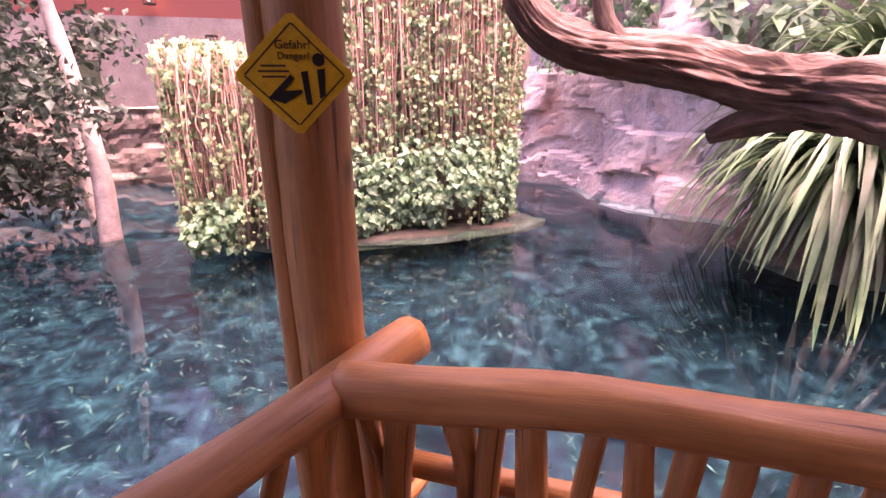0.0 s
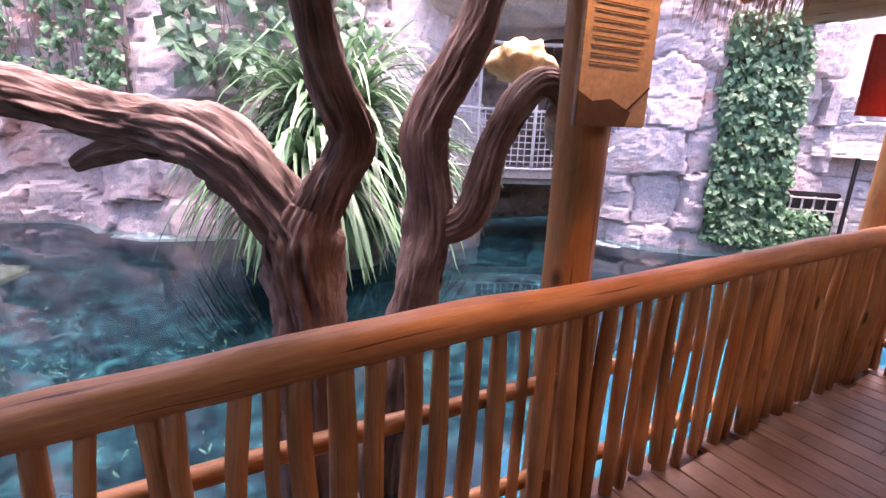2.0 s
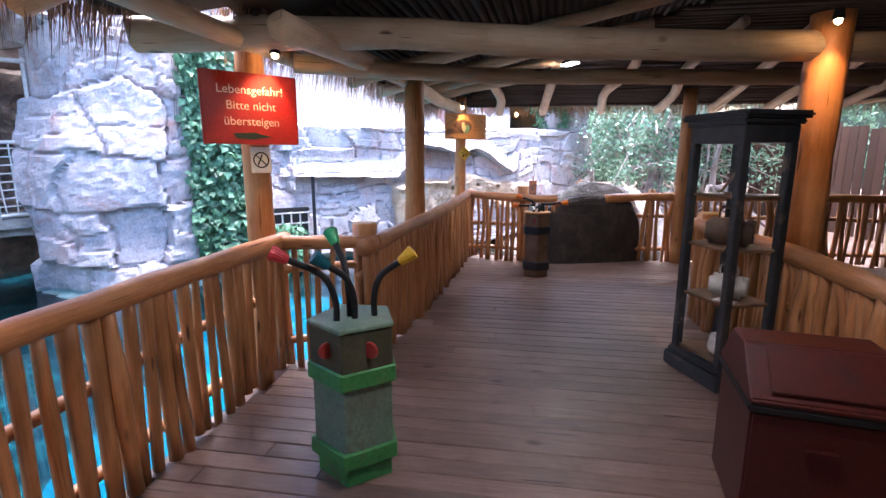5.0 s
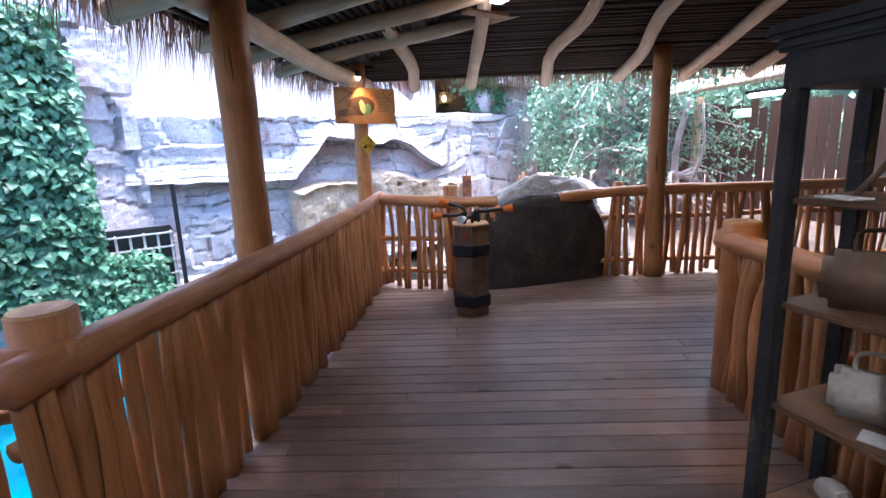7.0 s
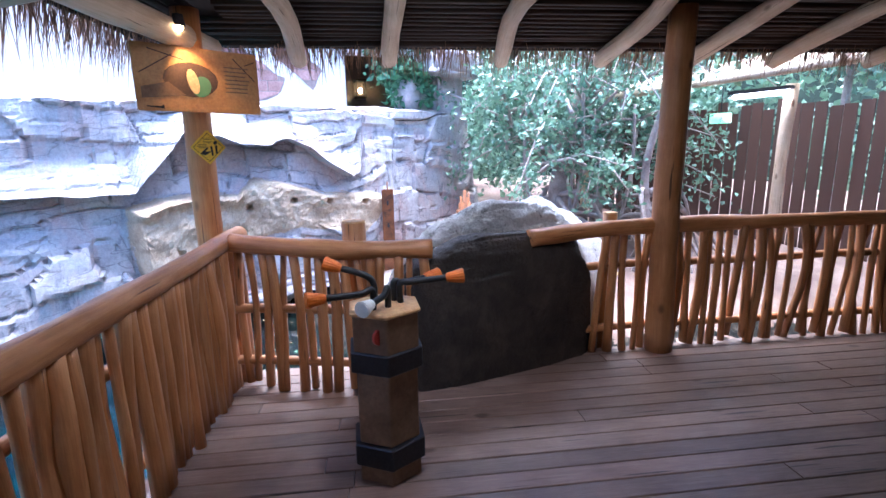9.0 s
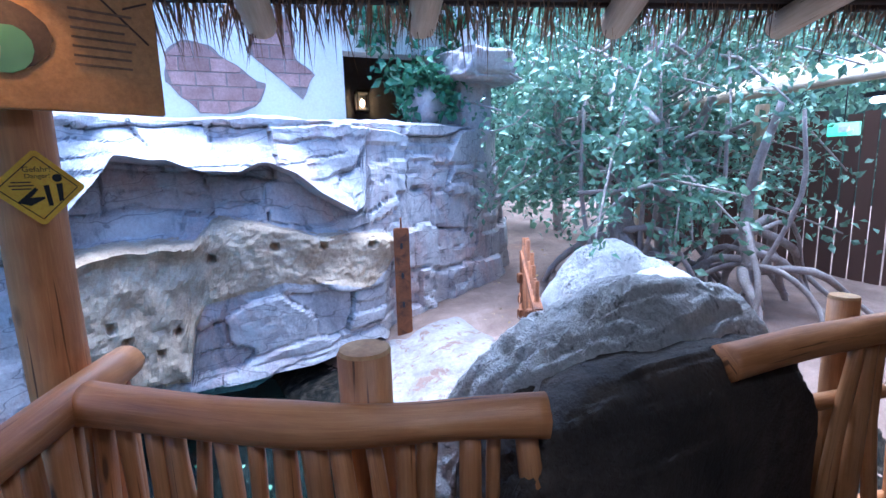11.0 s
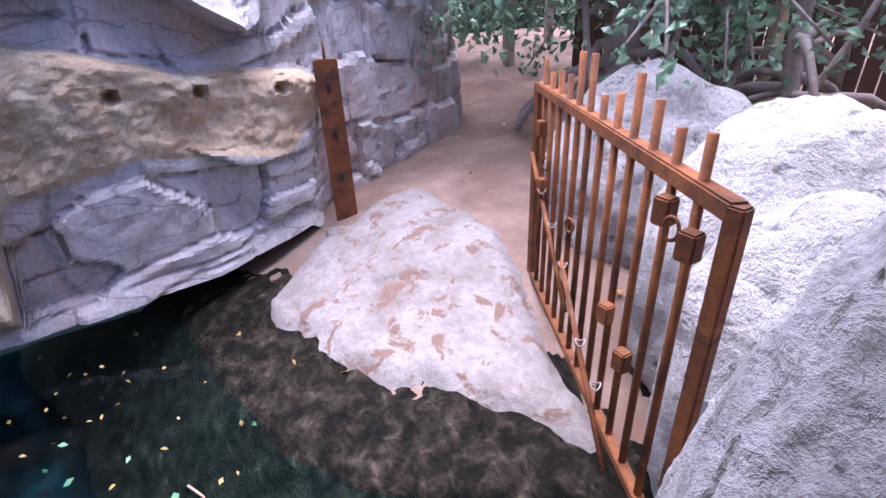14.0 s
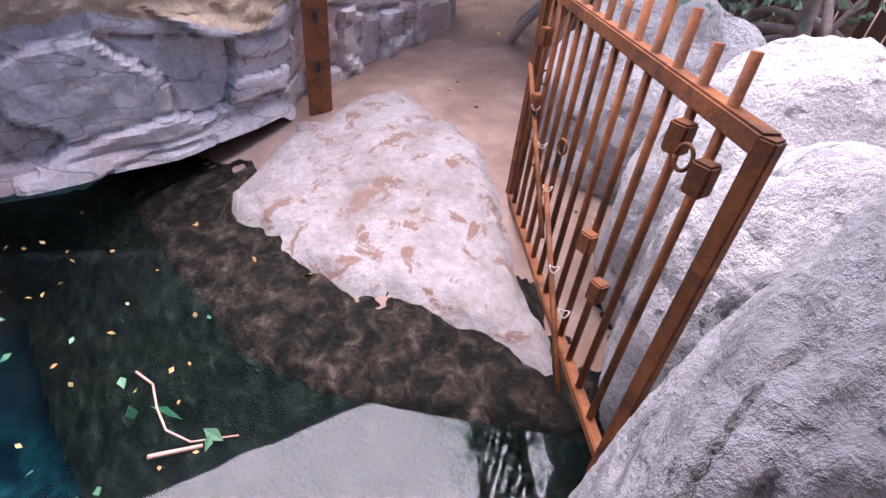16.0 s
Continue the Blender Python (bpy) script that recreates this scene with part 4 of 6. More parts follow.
# ---- railings ----
def railing(name, line, label, floor_z=0.0, mid=0.55, gap=0.105, r=0.065, slant=0.0, skip=(), bars=(0.30,), start=0.05, pr=0.023, off=1.0):
    """A top log along the line (x, y, top), thinner bars below, and crooked pickets."""
    root = thing(name, (line[0][0], line[0][1], floor_z), label, "railing", "log railings round the deck")
    mids = [(x, y, t - r) for x, y, t in line]
    log("top_rail", mids, [r * 1.08, r * 0.96, r * 1.05, r * 0.93, r], LOG, root, "", 14 * len(line), 20, 0.16)
    pts = spline(mids, 200)
    acc = np.concatenate([[0], np.cumsum([np.linalg.norm(pts[i + 1] - pts[i]) for i in range(199)])])
    arr = np.array(pts)
    at = lambda s: np.array([np.interp(s, acc, arr[:, c]) for c in range(3)])
    L = acc[-1]
    for h in bars:
        log("lower_rail", [tuple(at(s)[:2] + off * np.array([0.05, 0.06])) + (floor_z + h + 0.02 * math.sin(3 * s),) for s in np.linspace(0.02, L - 0.02, 6)], [0.036, 0.033, 0.036], LOG, root, "", 20, 10, 0.12)
    s = start
    while s < L - 0.04:
        p = at(s)
        low = floor_z + random.uniform(-0.03, 0.05)
        jx, jy = random.gauss(0, 0.020), random.gauss(0, 0.014)
        k = random.gauss(0, 0.026)
        rr = pr * random.uniform(0.75, 1.35)
        log("picket", [(p[0] + jx, p[1] + jy, low), (p[0] + k, p[1] + 0.6 * k, (low + p[2]) / 2 + 0.1), (p[0] - jx * 0.6, p[1] - jy * 0.6, p[2] - 0.3 * r)],
            [rr, rr * random.uniform(0.85, 1.1), rr * random.uniform(0.8, 1.05)], LOG, root, "", 7, 8, 0.22)
        s += gap * random.uniform(0.82, 1.18)
    return root


railing("railing", [(0.07, 1.02, 0.90), (-0.25, 0.28, 0.955), (-0.62, -0.55, 1.0), (-0.95, -1.3, 1.02)], "varnished log railing with crooked stick pickets", pr=0.034)
railing("railing", [(-0.05, 0.69, 0.935), (0.5, 0.63, 0.97), (0.96, 0.50, 1.0), (1.87, 0.21, 1.06), (2.57, 0.0, 1.07), (4.0, -0.38, 1.09), (5.55, -0.80, 1.10)],
        "long varnished log railing with crooked pickets by the pool", pr=0.031, bars=(0.62, 0.18))
railing("railing", [(5.42, -0.74, 1.09), (5.47, -1.15, 1.075), (5.53, -1.56, 1.07)], "short varnished log railing at a jog of the deck", bars=(0.8, 0.2), r=0.055)
railing("railing", [(5.34, -1.44, 1.06), (7.0, -2.03, 1.10), (8.6, -2.52, 1.13), (10.0, -2.92, 1.17)], "varnished log railing with close crooked pickets", gap=0.085, bars=(0.75, 0.2), pr=0.037)
railing("railing", [(9.68, -2.88, 1.16), (9.34, -3.5, 1.12), (9.14, -4.2, 1.10)], "varnished log railing running up to the boulder", gap=0.085, bars=(0.6, 0.2), pr=0.031)
railing("railing", [(9.20, -5.02, 1.10), (9.16, -5.6, 1.13), (9.08, -6.25, 1.14), (8.75, -7.5, 1.14), (8.20, -9.9, 1.14)], "varnished log railing looking over the planting", gap=0.095, bars=(0.75, 0.2), pr=0.031, start=0.66)
railing("railing", [(6.45, -4.86, 1.07), (5.8, -4.70, 1.08), (4.7, -4.50, 1.07), (3.2, -4.02, 1.07), (1.5, -3.6, 1.07)], "varnished log railing behind the display cabinet", gap=0.078, bars=(0.6, 0.2), pr=0.034, off=-1.0)


def stump(x, y, z0, z1, r, label):
    root = thing("rail_post", (x, y, z0), label, "post", "short rail posts")
    log("trunk", [(x, y, z0), (x, y, z1)], [r, r], LOG, root, "", 6, 20, 0.06)
    bm = bmesh.new()
    bmesh.ops.create_cone(bm, cap_ends=True, segments=20, radius1=r * 0.99, radius2=r * 0.93, depth=0.012, matrix=Matrix.Translation((x, y, z1 + 0.006)))
    part("cut_end", bm, LOG_END, root, "flat sawn end of the log")


stump(5.60, -1.43, -1.0, 1.15, 0.10, "short sawn log post at the rail joint")
stump(9.42, -3.71, -0.9, 1.22, 0.085, "short sawn log post behind the rail")
stump(9.28, -5.84, -0.2, 1.17, 0.06, "short sawn log post beside the boulder")
stump(6.35, -4.90, 0.0, 1.12, 0.11, "short sawn log post at the rail end")

# ---- big boulder at the deck's edge ----
tagged(rock_mesh("boulder", (9.60, -4.93, -0.15), (0.43, 1.06, 1.40), BOULDER, 4, 3.0, 0.06, 7, 0.32, 0.84), "huge pale grey boulder built into the railing", "boulder")
# added dark shell: shade on the boulder's deck side is put into its colour
SHADED_SIDE = surface("shaded_brown_rock", [(0.3, (0.014, 0.010, 0.008)), (0.5, (0.034, 0.024, 0.018)), (0.75, (0.075, 0.053, 0.04))], 4, 0.65, 1.0, 20, depth=0.03)
tagged(rock_mesh("boulder", (9.34, -4.82, 0.0), (0.25, 0.84, 1.06), SHADED_SIDE, 4, 3.0, 0.06, 6, 0.0, 0.48), "dark brown shell standing for the pale boulder's shaded deck side", "boulder")
tagged(rock_mesh("boulder", (10.0, -5.62, 0.0), (0.60, 0.55, 0.80), BOULDER, 20, 5.0, 0.12, 6, 0.0, 0.85), "pale grey boulder leaning on the railing boulder", "boulder")
tagged(rock_mesh("boulder", (10.50, -6.08, 0.1), (0.66, 0.62, 0.90), BOULDER, 0, 7.0, 0.12, 6), "rounded white boulder behind the gate", "boulder", "white boulders")
tagged(rock_mesh("boulder", (11.68, -6.62, 0.25), (0.72, 0.66, 0.80), BOULDER, 30, 12.0, 0.14, 6), "large white weathered boulder on the sand", "boulder", "white boulders")
tagged(rock_mesh("boulder", (12.9, -4.95, -0.22), (0.42, 0.3, 0.1), SLAB, 20, 17.0, 0.3, 4), "low flat white stone in the sand", "boulder")

# ---- rusty gate and posts ----
def bar_bm(a, b, w, turn=None):
    a, b = Vector(a), Vector(b)
    d = b - a
    m = Matrix.Translation(a) @ d.to_track_quat("Z", "Y").to_matrix().to_4x4()
    return box_bm(m, w, w, d.length, w * 0.12)


GA, GB, G0, G1 = Vector((10.09, -4.77, 0)), Vector((11.68, -5.60, 0)), -0.16, 1.035
gate = thing("metal_gate", (10.08, -4.76, -0.16), "rusty steel bar gate standing open on the sand", "gate")
gz = lambda p, z: (p.x, p.y, z)
part("gate_post", bar_bm(gz(GA, G0 - 0.1), gz(GA, G1), 0.046), RUST, gate)
part("gate_post", bar_bm(gz(GB, G0 - 0.1), gz(GB, G1 + 0.02), 0.05), RUST, gate)
part("top_bar", bar_bm(gz(GA, G1 - 0.02), gz(GB, G1), 0.052), RUST, gate)
part("bottom_bar", bar_bm(gz(GA, G0), gz(GB, G0), 0.044), RUST, gate)
for i in range(12):
    p = GA.lerp(GB, (i + 1.1) / 13.0)
    log("bar", [gz(p, G0), gz(p, G1 + random.uniform(0.09, 0.24))], [0.0145, 0.0145], RUST, gate, "", 3, 8, 0.0)
side = Vector((GB.y - GA.y, GA.x - GB.x, 0)).normalized()
for z, u0, u1 in ((0.48, 0.55, 1.0), (0.12, 0.2, 0.62)):
    a, b = GA.lerp(GB, u0) - side * 0.03, GA.lerp(GB, u1) - side * 0.03
    log("drop_bolt", [gz(a, z - 0.4), gz(b, z + 0.18)], [0.013, 0.013], RUST, gate, "", 3, 8, 0.0)
for u, z in ((0.06, 0.84), (0.14, 0.88), (0.20, 0.26), (0.30, 0.34), (0.86, 0.5), (0.9, 0.8)):
    p = GA.lerp(GB, u) - side * 0.03
    part("hinge_plate", box_bm(Matrix.Translation(gz(p, z)), 0.055, 0.05, 0.085, 0.006), RUST, gate)
for u, z in ((0.10, 0.9), (0.55, 0.55), (0.8, 0.7)):
    p = GA.lerp(GB, u) - side * 0.045
    log("chain_loop", [(p.x + 0.024 * math.cos(a), p.y, z + 0.034 * math.sin(a)) for a in np.linspace(0, 6.2, 9)], [0.006, 0.006], RUST, gate, "", 18, 6, 0.0)
for u, z in ((0.30, 0.02), (0.42, 0.08), (0.60, 0.30), (0.72, 0.42), (0.85, 0.52)):
    p = GA.lerp(GB, u) - side * 0.032
    log("wire_tie", [(p.x + 0.022 * math.cos(a), p.y + 0.022 * math.sin(a), z + 0.012 * math.sin(2 * a)) for a in np.linspace(0, 6.2, 8)], [0.004, 0.004], ROOT, gate, "twisted pale wire", 14, 5, 0.0)
gpost = thing("gate_post_stand", (13.3, -4.93, -0.12), "rusty steel latch post beside the rock wall", "gate post")
part("post_body", box_bm(pose(13.3, -4.93, -0.20, 0, 0, 71), 0.18, 0.07, 1.34, 0.01), RUST, gpost)
log("tip_rod", [(13.3, -4.93, 1.13), (13.3, -4.93, 1.26)], [0.012, 0.01], RUST, gpost, "", 3, 8, 0.0)
for z in (0.2, 0.55, 0.9):
    part("latch_hole", box_bm(pose(13.268, -4.919, z, 0, 0, 71), 0.03, 0.012, 0.07, 0.003), IRON, gpost)


# ---- dead trees beside the railing ----
def bark_log(name, pts, radii, parent, n=40, segs=84, rough=0.22, ridges=0.5):
    return log(name, pts, radii, DEAD_BARK, parent, "", n, segs, rough, ridges)


tree_a = thing("dead_tree", (2.02, 1.12, -1.7), "weathered grey-brown dead tree forking beside the railing", "tree")
bark_log("trunk", [(2.03, 1.14, -1.75), (2.02, 1.13, -0.4), (2.01, 1.14, 0.62), (2.0, 1.16, 1.08), (2.03, 1.13, 1.24)], [0.22, 0.185, 0.17, 0.185, 0.13], tree_a, 60)
bark_log("branch", [(2.02, 1.15, 1.02), (1.88, 1.32, 1.30), (1.72, 1.52, 1.51), (1.48, 1.92, 1.57), (1.10, 2.13, 1.69), (0.70, 2.20, 1.76), (0.48, 2.22, 1.90), (0.40, 2.22, 2.15), (0.36, 2.25, 2.9)],
         [0.16, 0.15, 0.15, 0.125, 0.115, 0.10, 0.085, 0.08, 0.07], tree_a, 110)
bark_log("side_branch", [(1.05, 2.13, 1.66), (0.86, 2.16, 1.80), (0.78, 2.18, 2.0), (0.70, 2.2, 2.5)], [0.06, 0.05, 0.045, 0.035], tree_a, 24, 24)
bark_log("broken_stub", [(1.62, 1.72, 1.50), (1.42, 1.95, 1.43), (1.30, 2.05, 1.36)], [0.07, 0.06, 0.035], tree_a, 14, 24, 0.3)
bark_log("branch", [(2.0, 1.16, 1.05), (2.09, 1.06, 1.35), (2.14, 0.99, 1.55), (2.06, 1.0, 1.75), (2.02, 1.02, 1.95), (1.97, 1.05, 2.3), (1.93, 1.1, 3.0)], [0.12, 0.105, 0.10, 0.09, 0.085, 0.08, 0.07], tree_a, 44)
tree_b = thing("dead_tree", (2.55, 1.2, -1.7), "weathered leaning dead tree with a broken limb", "tree")
bark_log("trunk", [(2.42, 1.25, -1.75), (2.55, 1.25, -0.4), (2.70, 1.24, 0.41), (2.78, 1.19, 0.85), (2.80, 1.18, 1.2), (2.77, 1.2, 1.58), (2.89, 1.07, 1.95), (2.98, 0.99, 2.25), (3.1, 0.9, 3.0)],
         [0.17, 0.155, 0.145, 0.14, 0.125, 0.12, 0.115, 0.11, 0.09], tree_b, 64)
bark_log("limb", [(2.83, 1.16, 1.0), (2.96, 0.99, 1.13), (3.04, 0.92, 1.5), (3.11, 0.80, 1.78), (3.20, 0.72, 1.86), (3.30, 0.66, 1.78), (3.36, 0.62, 1.62)], [0.10, 0.10, 0.09, 0.085, 0.08, 0.07, 0.05], tree_b, 44)
log("dead_spur", [(3.28, 0.68, 1.72), (3.7, 0.9, 1.52), (4.4, 1.15, 1.38), (5.0, 1.36, 1.33), (5.34, 1.36, 1.46)], [0.075, 0.075, 0.07, 0.055, 0.012], ROOT, tree_b, "bleached driftwood limb", 50, 24, 0.4, 0.3)
log("dead_spur", [(4.4, 1.15, 1.36), (4.95, 1.45, 1.28), (5.29, 1.6, 1.22)], [0.05, 0.045, 0.008], ROOT, tree_b, "bleached driftwood limb", 24, 16, 0.4, 0.3)


def skull(x, y, z):
    """A broad pale animal skull with eye pits and cheek flares."""
    bm = bmesh.new()
    bmesh.ops.create_icosphere(bm, subdivisions=4, radius=1)
    for v in bm.verts:
        c = v.co.copy()
        r = 1.0 + 0.22 * noise.noise(c * 2.2) + 0.12 * noise.noise(c * 5)
        for ex in (-0.42, 0.42):
            d = (Vector((ex, -0.75, 0.25)) - c).length
            r -= 0.30 * max(0, 1 - d / 0.32)
            d = (Vector((ex * 2.1, -0.1, -0.15)) - c).length
            r += 0.35 * max(0, 1 - d / 0.5)
        r -= 0.22 * max(0, 1 - (Vector((0, -0.85, -0.35)) - c).length / 0.28)
        v.co = Vector((c.x * 0.17, c.y * 0.15, c.z * 0.12)) * r
    bmesh.ops.transform(bm, matrix=pose(x, y, z, -10, 0, -40), verts=bm.verts)
    return tagged(part("animal_skull", bm, BONE, smooth=True), "yellowed broad animal skull resting on a limb", "skull")


skull(3.30, 0.98, 1.98)


# ---- planting ----
CURVES = {}


def along(line, u):
    key = tuple(line)
    if key not in CURVES:
        CURVES[key] = spline(line, 60)
    p = CURVES[key]
    x = u * 59
    i = min(int(x), 58)
    return Vector(p[i]).lerp(Vector(p[i + 1]), x - i)


def hanging_garden():
    root = thing("vine_island", (-1.6, 7.4, WATER), "rock island draped with hanging vines and ivy", "plant island")
    line = [(-4.15, 6.7, 0), (-3.45, 5.55, 0), (-2.3, 6.05, 0), (-1.2, 6.8, 0), (0.1, 7.3, 0), (0.75, 7.9, 0)]
    top = lambda u: 2.05 if u < 0.42 else 4.6
    specs, leaves, normals, lush, lush_n = [], [], [], [], []
    for i in range(1300):
        u = random.random()
        p = along(line, u)
        back = random.random() ** 2 * 0.8 - 0.12
        px, py = p.x + back * 0.25, p.y + back
        z1 = top(u) - 0.15 * back + random.uniform(-0.3, 0.05)
        z0 = random.choice([random.uniform(-0.55, 0.2), random.uniform(0.2, 1.3), random.uniform(0.8, 2.2)])
        if z0 > z1 - 0.3:
            continue
        w = [random.gauss(0, 0.06) for k in range(4)]
        specs.append(([(px + w[0], py + w[1], z1), (px + w[2], py + w[3], (z0 + z1) / 2), (px + w[1], py + w[0], z0)], [random.uniform(0.006, 0.018), random.uniform(0.004, 0.012)]))
        if i % 2:
            q = z1
            while q > z0:
                leaves.append((px + random.gauss(0, 0.05), py - 0.06 + random.gauss(0, 0.05), q))
                normals.append((0.1, -1, 0.3))
                q -= random.uniform(0.05, 0.22)
    for i in range(5600):
        u = random.uniform(0.36, 1.0) if i % 4 else random.uniform(0, 0.4)
        p = along(line, u)
        h = random.random() ** 1.2
        z = -0.45 + 1.35 * h * (1.0 if u > 0.4 else 0.5) + 0.2 * noise.noise(Vector((u * 9, 0, 0)))
        if noise.noise(Vector((u * 14, z * 1.6, 3))) < -0.22:
            continue
        push = 0.25 * math.sin(h * 3.1) + 0.2 * noise.noise(Vector((u * 11, z * 2, 1)))
        lush.append((p.x + 0.1 * push, p.y - push + random.uniform(-0.12, 0.3), z))
        lush_n.append((0.15, -1, 0.7))
    for i in range(1500):
        u = random.uniform(0.45, 1.0)
        p = along(line, u)
        z = random.uniform(0.9, 4.4)
        if noise.noise(Vector((u * 8, z * 1.1, 7))) > -0.08:
            lush.append((p.x, p.y + random.uniform(-0.15, 0.35), z))
            lush_n.append((0.1, -1, 0.5))
    for i in range(900):
        u = random.uniform(0, 0.42)
        p = along(line, u)
        leaves.append((p.x + random.gauss(0.1, 0.1), p.y + random.uniform(-0.1, 0.8), 2.05 + random.uniform(-0.25, 0.12)))
        normals.append((0, -0.6, 1))
    logs_joined("hanging_vines", specs, VINE, root, "thin pinkish brown hanging vines", 4, 5, 0.0)
    leaf_cloud("vine_leaves", leaves, 0.085, leafy("pale_vine_leaf", (0.07, 0.14, 0.06), (0.20, 0.29, 0.14)), root, "small pale green vine leaves", 1.0, 0.2, normals)
    leaf_cloud("ivy_leaves", lush, 0.12, IVY, root, "dense green ivy leaves", 1.0, 0.25, lush_n)
    core = rock_mesh("rock_core", (-3.0, 7.0, 0.2), (1.0, 1.0, 1.7), BROWN_ROCK, 10, 4.0, 0.2, 4)
    core2 = rock_mesh("rock_core", (-0.6, 8.3, 1.6), (1.4, 0.9, 3.2), BROWN_ROCK, 0, 9.0, 0.2, 4)
    foot = rock_mesh("rock_foot", (-0.9, 7.35, -0.78), (2.3, 0.90, 0.26), surface("mossy_rock", [(0.3, (0.012, 0.012, 0.009)), (0.7, (0.045, 0.036, 0.025))], 3, 0.8, 0.8, 20, dirt=(0.02, 0.035, 0.014)), 22, 6.0, 0.25, 4)
    for ob in (core, core2, foot):
        ob.parent = root
        ob.matrix_parent_inverse = root.matrix_basis.inverted()


hanging_garden()


def clump(x, y, z, n, length, width, label, seed_up=(0.3, 2.2)):
    root = thing("strap_leaf_plant", (x, y, z), label, "plant", "strap-leaved plants")
    for k in range(70):
        blades("leaf", (x, y, z), 1, length, width, BLADE, root, "", seed_up, 1.5, 0.3)
    blades("leaf_rosette", (x, y, z), n - 70, length, width, BLADE, root, "", seed_up, 1.5, 0.3)["kind"] = "stuff"


tagged(rock_mesh("rock_mound", (5.4, 6.6, -0.75), (1.5, 1.1, 0.9), BROWN_ROCK, 20, 15.0, 0.25, 5), "dark rock mound under the strap-leaved plants", "rock")
clump(4.45, 5.55, 0.55, 560, 2.1, 0.055, "huge arching strap-leaved plant hanging over the water", (-0.2, 1.6))
clump(5.15, 6.0, 1.25, 420, 2.2, 0.06, "tall arching strap-leaved plant above the pool", (0.2, 2.6))
clump(6.0, 5.6, 0.5, 380, 1.9, 0.055, "arching strap-leaved plant on the mound", (-0.2, 1.8))


def climber(name, line, z0, z1, count, size, material, label, out, thick=0.15, bottom_wide=0.0, sparse=-1.0):
    a = along(line, 0.5)
    root = thing(name, (a.x, a.y, z0), label, "climbing plant")
    pts, nor = [], []
    for i in range(count):
        u, h = random.random(), random.random()
        if noise.noise(Vector((u * 6, h * 9, 5))) < sparse:
            continue
        edge = 0.12 * noise.noise(Vector((h * 7, 0, u)))
        p = along(line, min(1, max(0, u + edge)))
        sway = bottom_wide * (1 - h)
        t = thick * random.random() + 0.10 * noise.noise(Vector((u * 5, h * 12, 2)))
        pts.append((p.x + out[0] * (t + sway), p.y + out[1] * (t + sway), z0 + (z1 - z0) * h))
        nor.append((out[0], out[1], 0.5))
    leaf_cloud("leaves", pts, size, material, root, "", 1.05, 0.2, nor)
    stems = []
    for i in range(26):
        p = along(line, random.random())
        stems.append(([(p.x, p.y, z0), (p.x + random.gauss(0, 0.08), p.y + random.gauss(0, 0.08), (z0 + z1) / 2), (p.x + random.gauss(0, 0.1), p.y, z1)], [0.012, 0.006]))
    logs_joined("stems", stems, ROOT, root, "", 5, 6)["kind"] = "stuff"


climber("ivy_column", [(10.95, 2.25, 0), (11.3, 1.75, 0), (11.75, 1.2, 0)], -0.3, 3.7, 5200, 0.135, IVY, "tall column of broad glossy ivy on the cliff", (-0.75, -0.65), 0.25, 0.25)
climber("ivy", [(11.3, 1.6, 0), (12.1, 0.5, 0)], -0.55, 0.35, 1000, 0.12, IVY, "low ivy spreading along the cliff foot", (-0.75, -0.55), 0.3, 0.2)
climber("cliff_creeper", [(1.6, 11.3, 0), (2.7, 9.9, 0), (3.2, 9.0, 0)], 1.9, 5.2, 1500, 0.15, IVY, "green creeper hanging down the far cliff", (-0.6, -0.75), 0.4, 0.2, -0.15)
climber("broad_leaf_creeper", [(3.6, 8.4, 0), (5.2, 7.6, 0), (6.6, 7.1, 0)], 2.2, 5.4, 1100, 0.27, leafy("broad_leaf", (0.06, 0.15, 0.08), (0.20, 0.34, 0.22)), "broad-leaved creeper high on the cliff", (-0.3, -0.9), 0.7, 0.1, -0.1)


def dark_tree(x, y, label):
    root = thing("shade_tree", (x, y, -0.8), label, "tree")
    log("trunk", [(x, y, -0.9), (x + 0.1, y, 0.6), (x - 0.15, y + 0.1, 2.2), (x - 0.3, y, 3.6)], [0.16, 0.12, 0.10, 0.07], ROOT, root, "", 14, 12, 0.2)
    pts = []
    for k in range(40):
        c = Vector((x - 1.1 + random.gauss(0, 0.9), y - 0.2 + random.gauss(0, 0.8), random.uniform(-0.2, 3.6)))
        for q in range(190):
            pts.append(tuple(c + Vector((random.gauss(0, 0.26), random.gauss(0, 0.26), random.gauss(0, 0.2)))))
    leaf_cloud("crown", pts, 0.105, DARK_LEAF, root, "dull dark green leaves", 1.5)


dark_tree(-5.4, 6.2, "dark-leaved tree overhanging the far shore")
trunk = thing("pale_trunk", (-6.6, 7.3, -0.9), "pale leaning dead trunk standing in the water", "tree trunk")
log("trunk", [(-6.35, 7.2, -0.9), (-6.6, 7.4, 0.3), (-6.9, 7.6, 2.2)], [0.16, 0.13, 0.09], ROOT, trunk, "", 12, 12, 0.2)


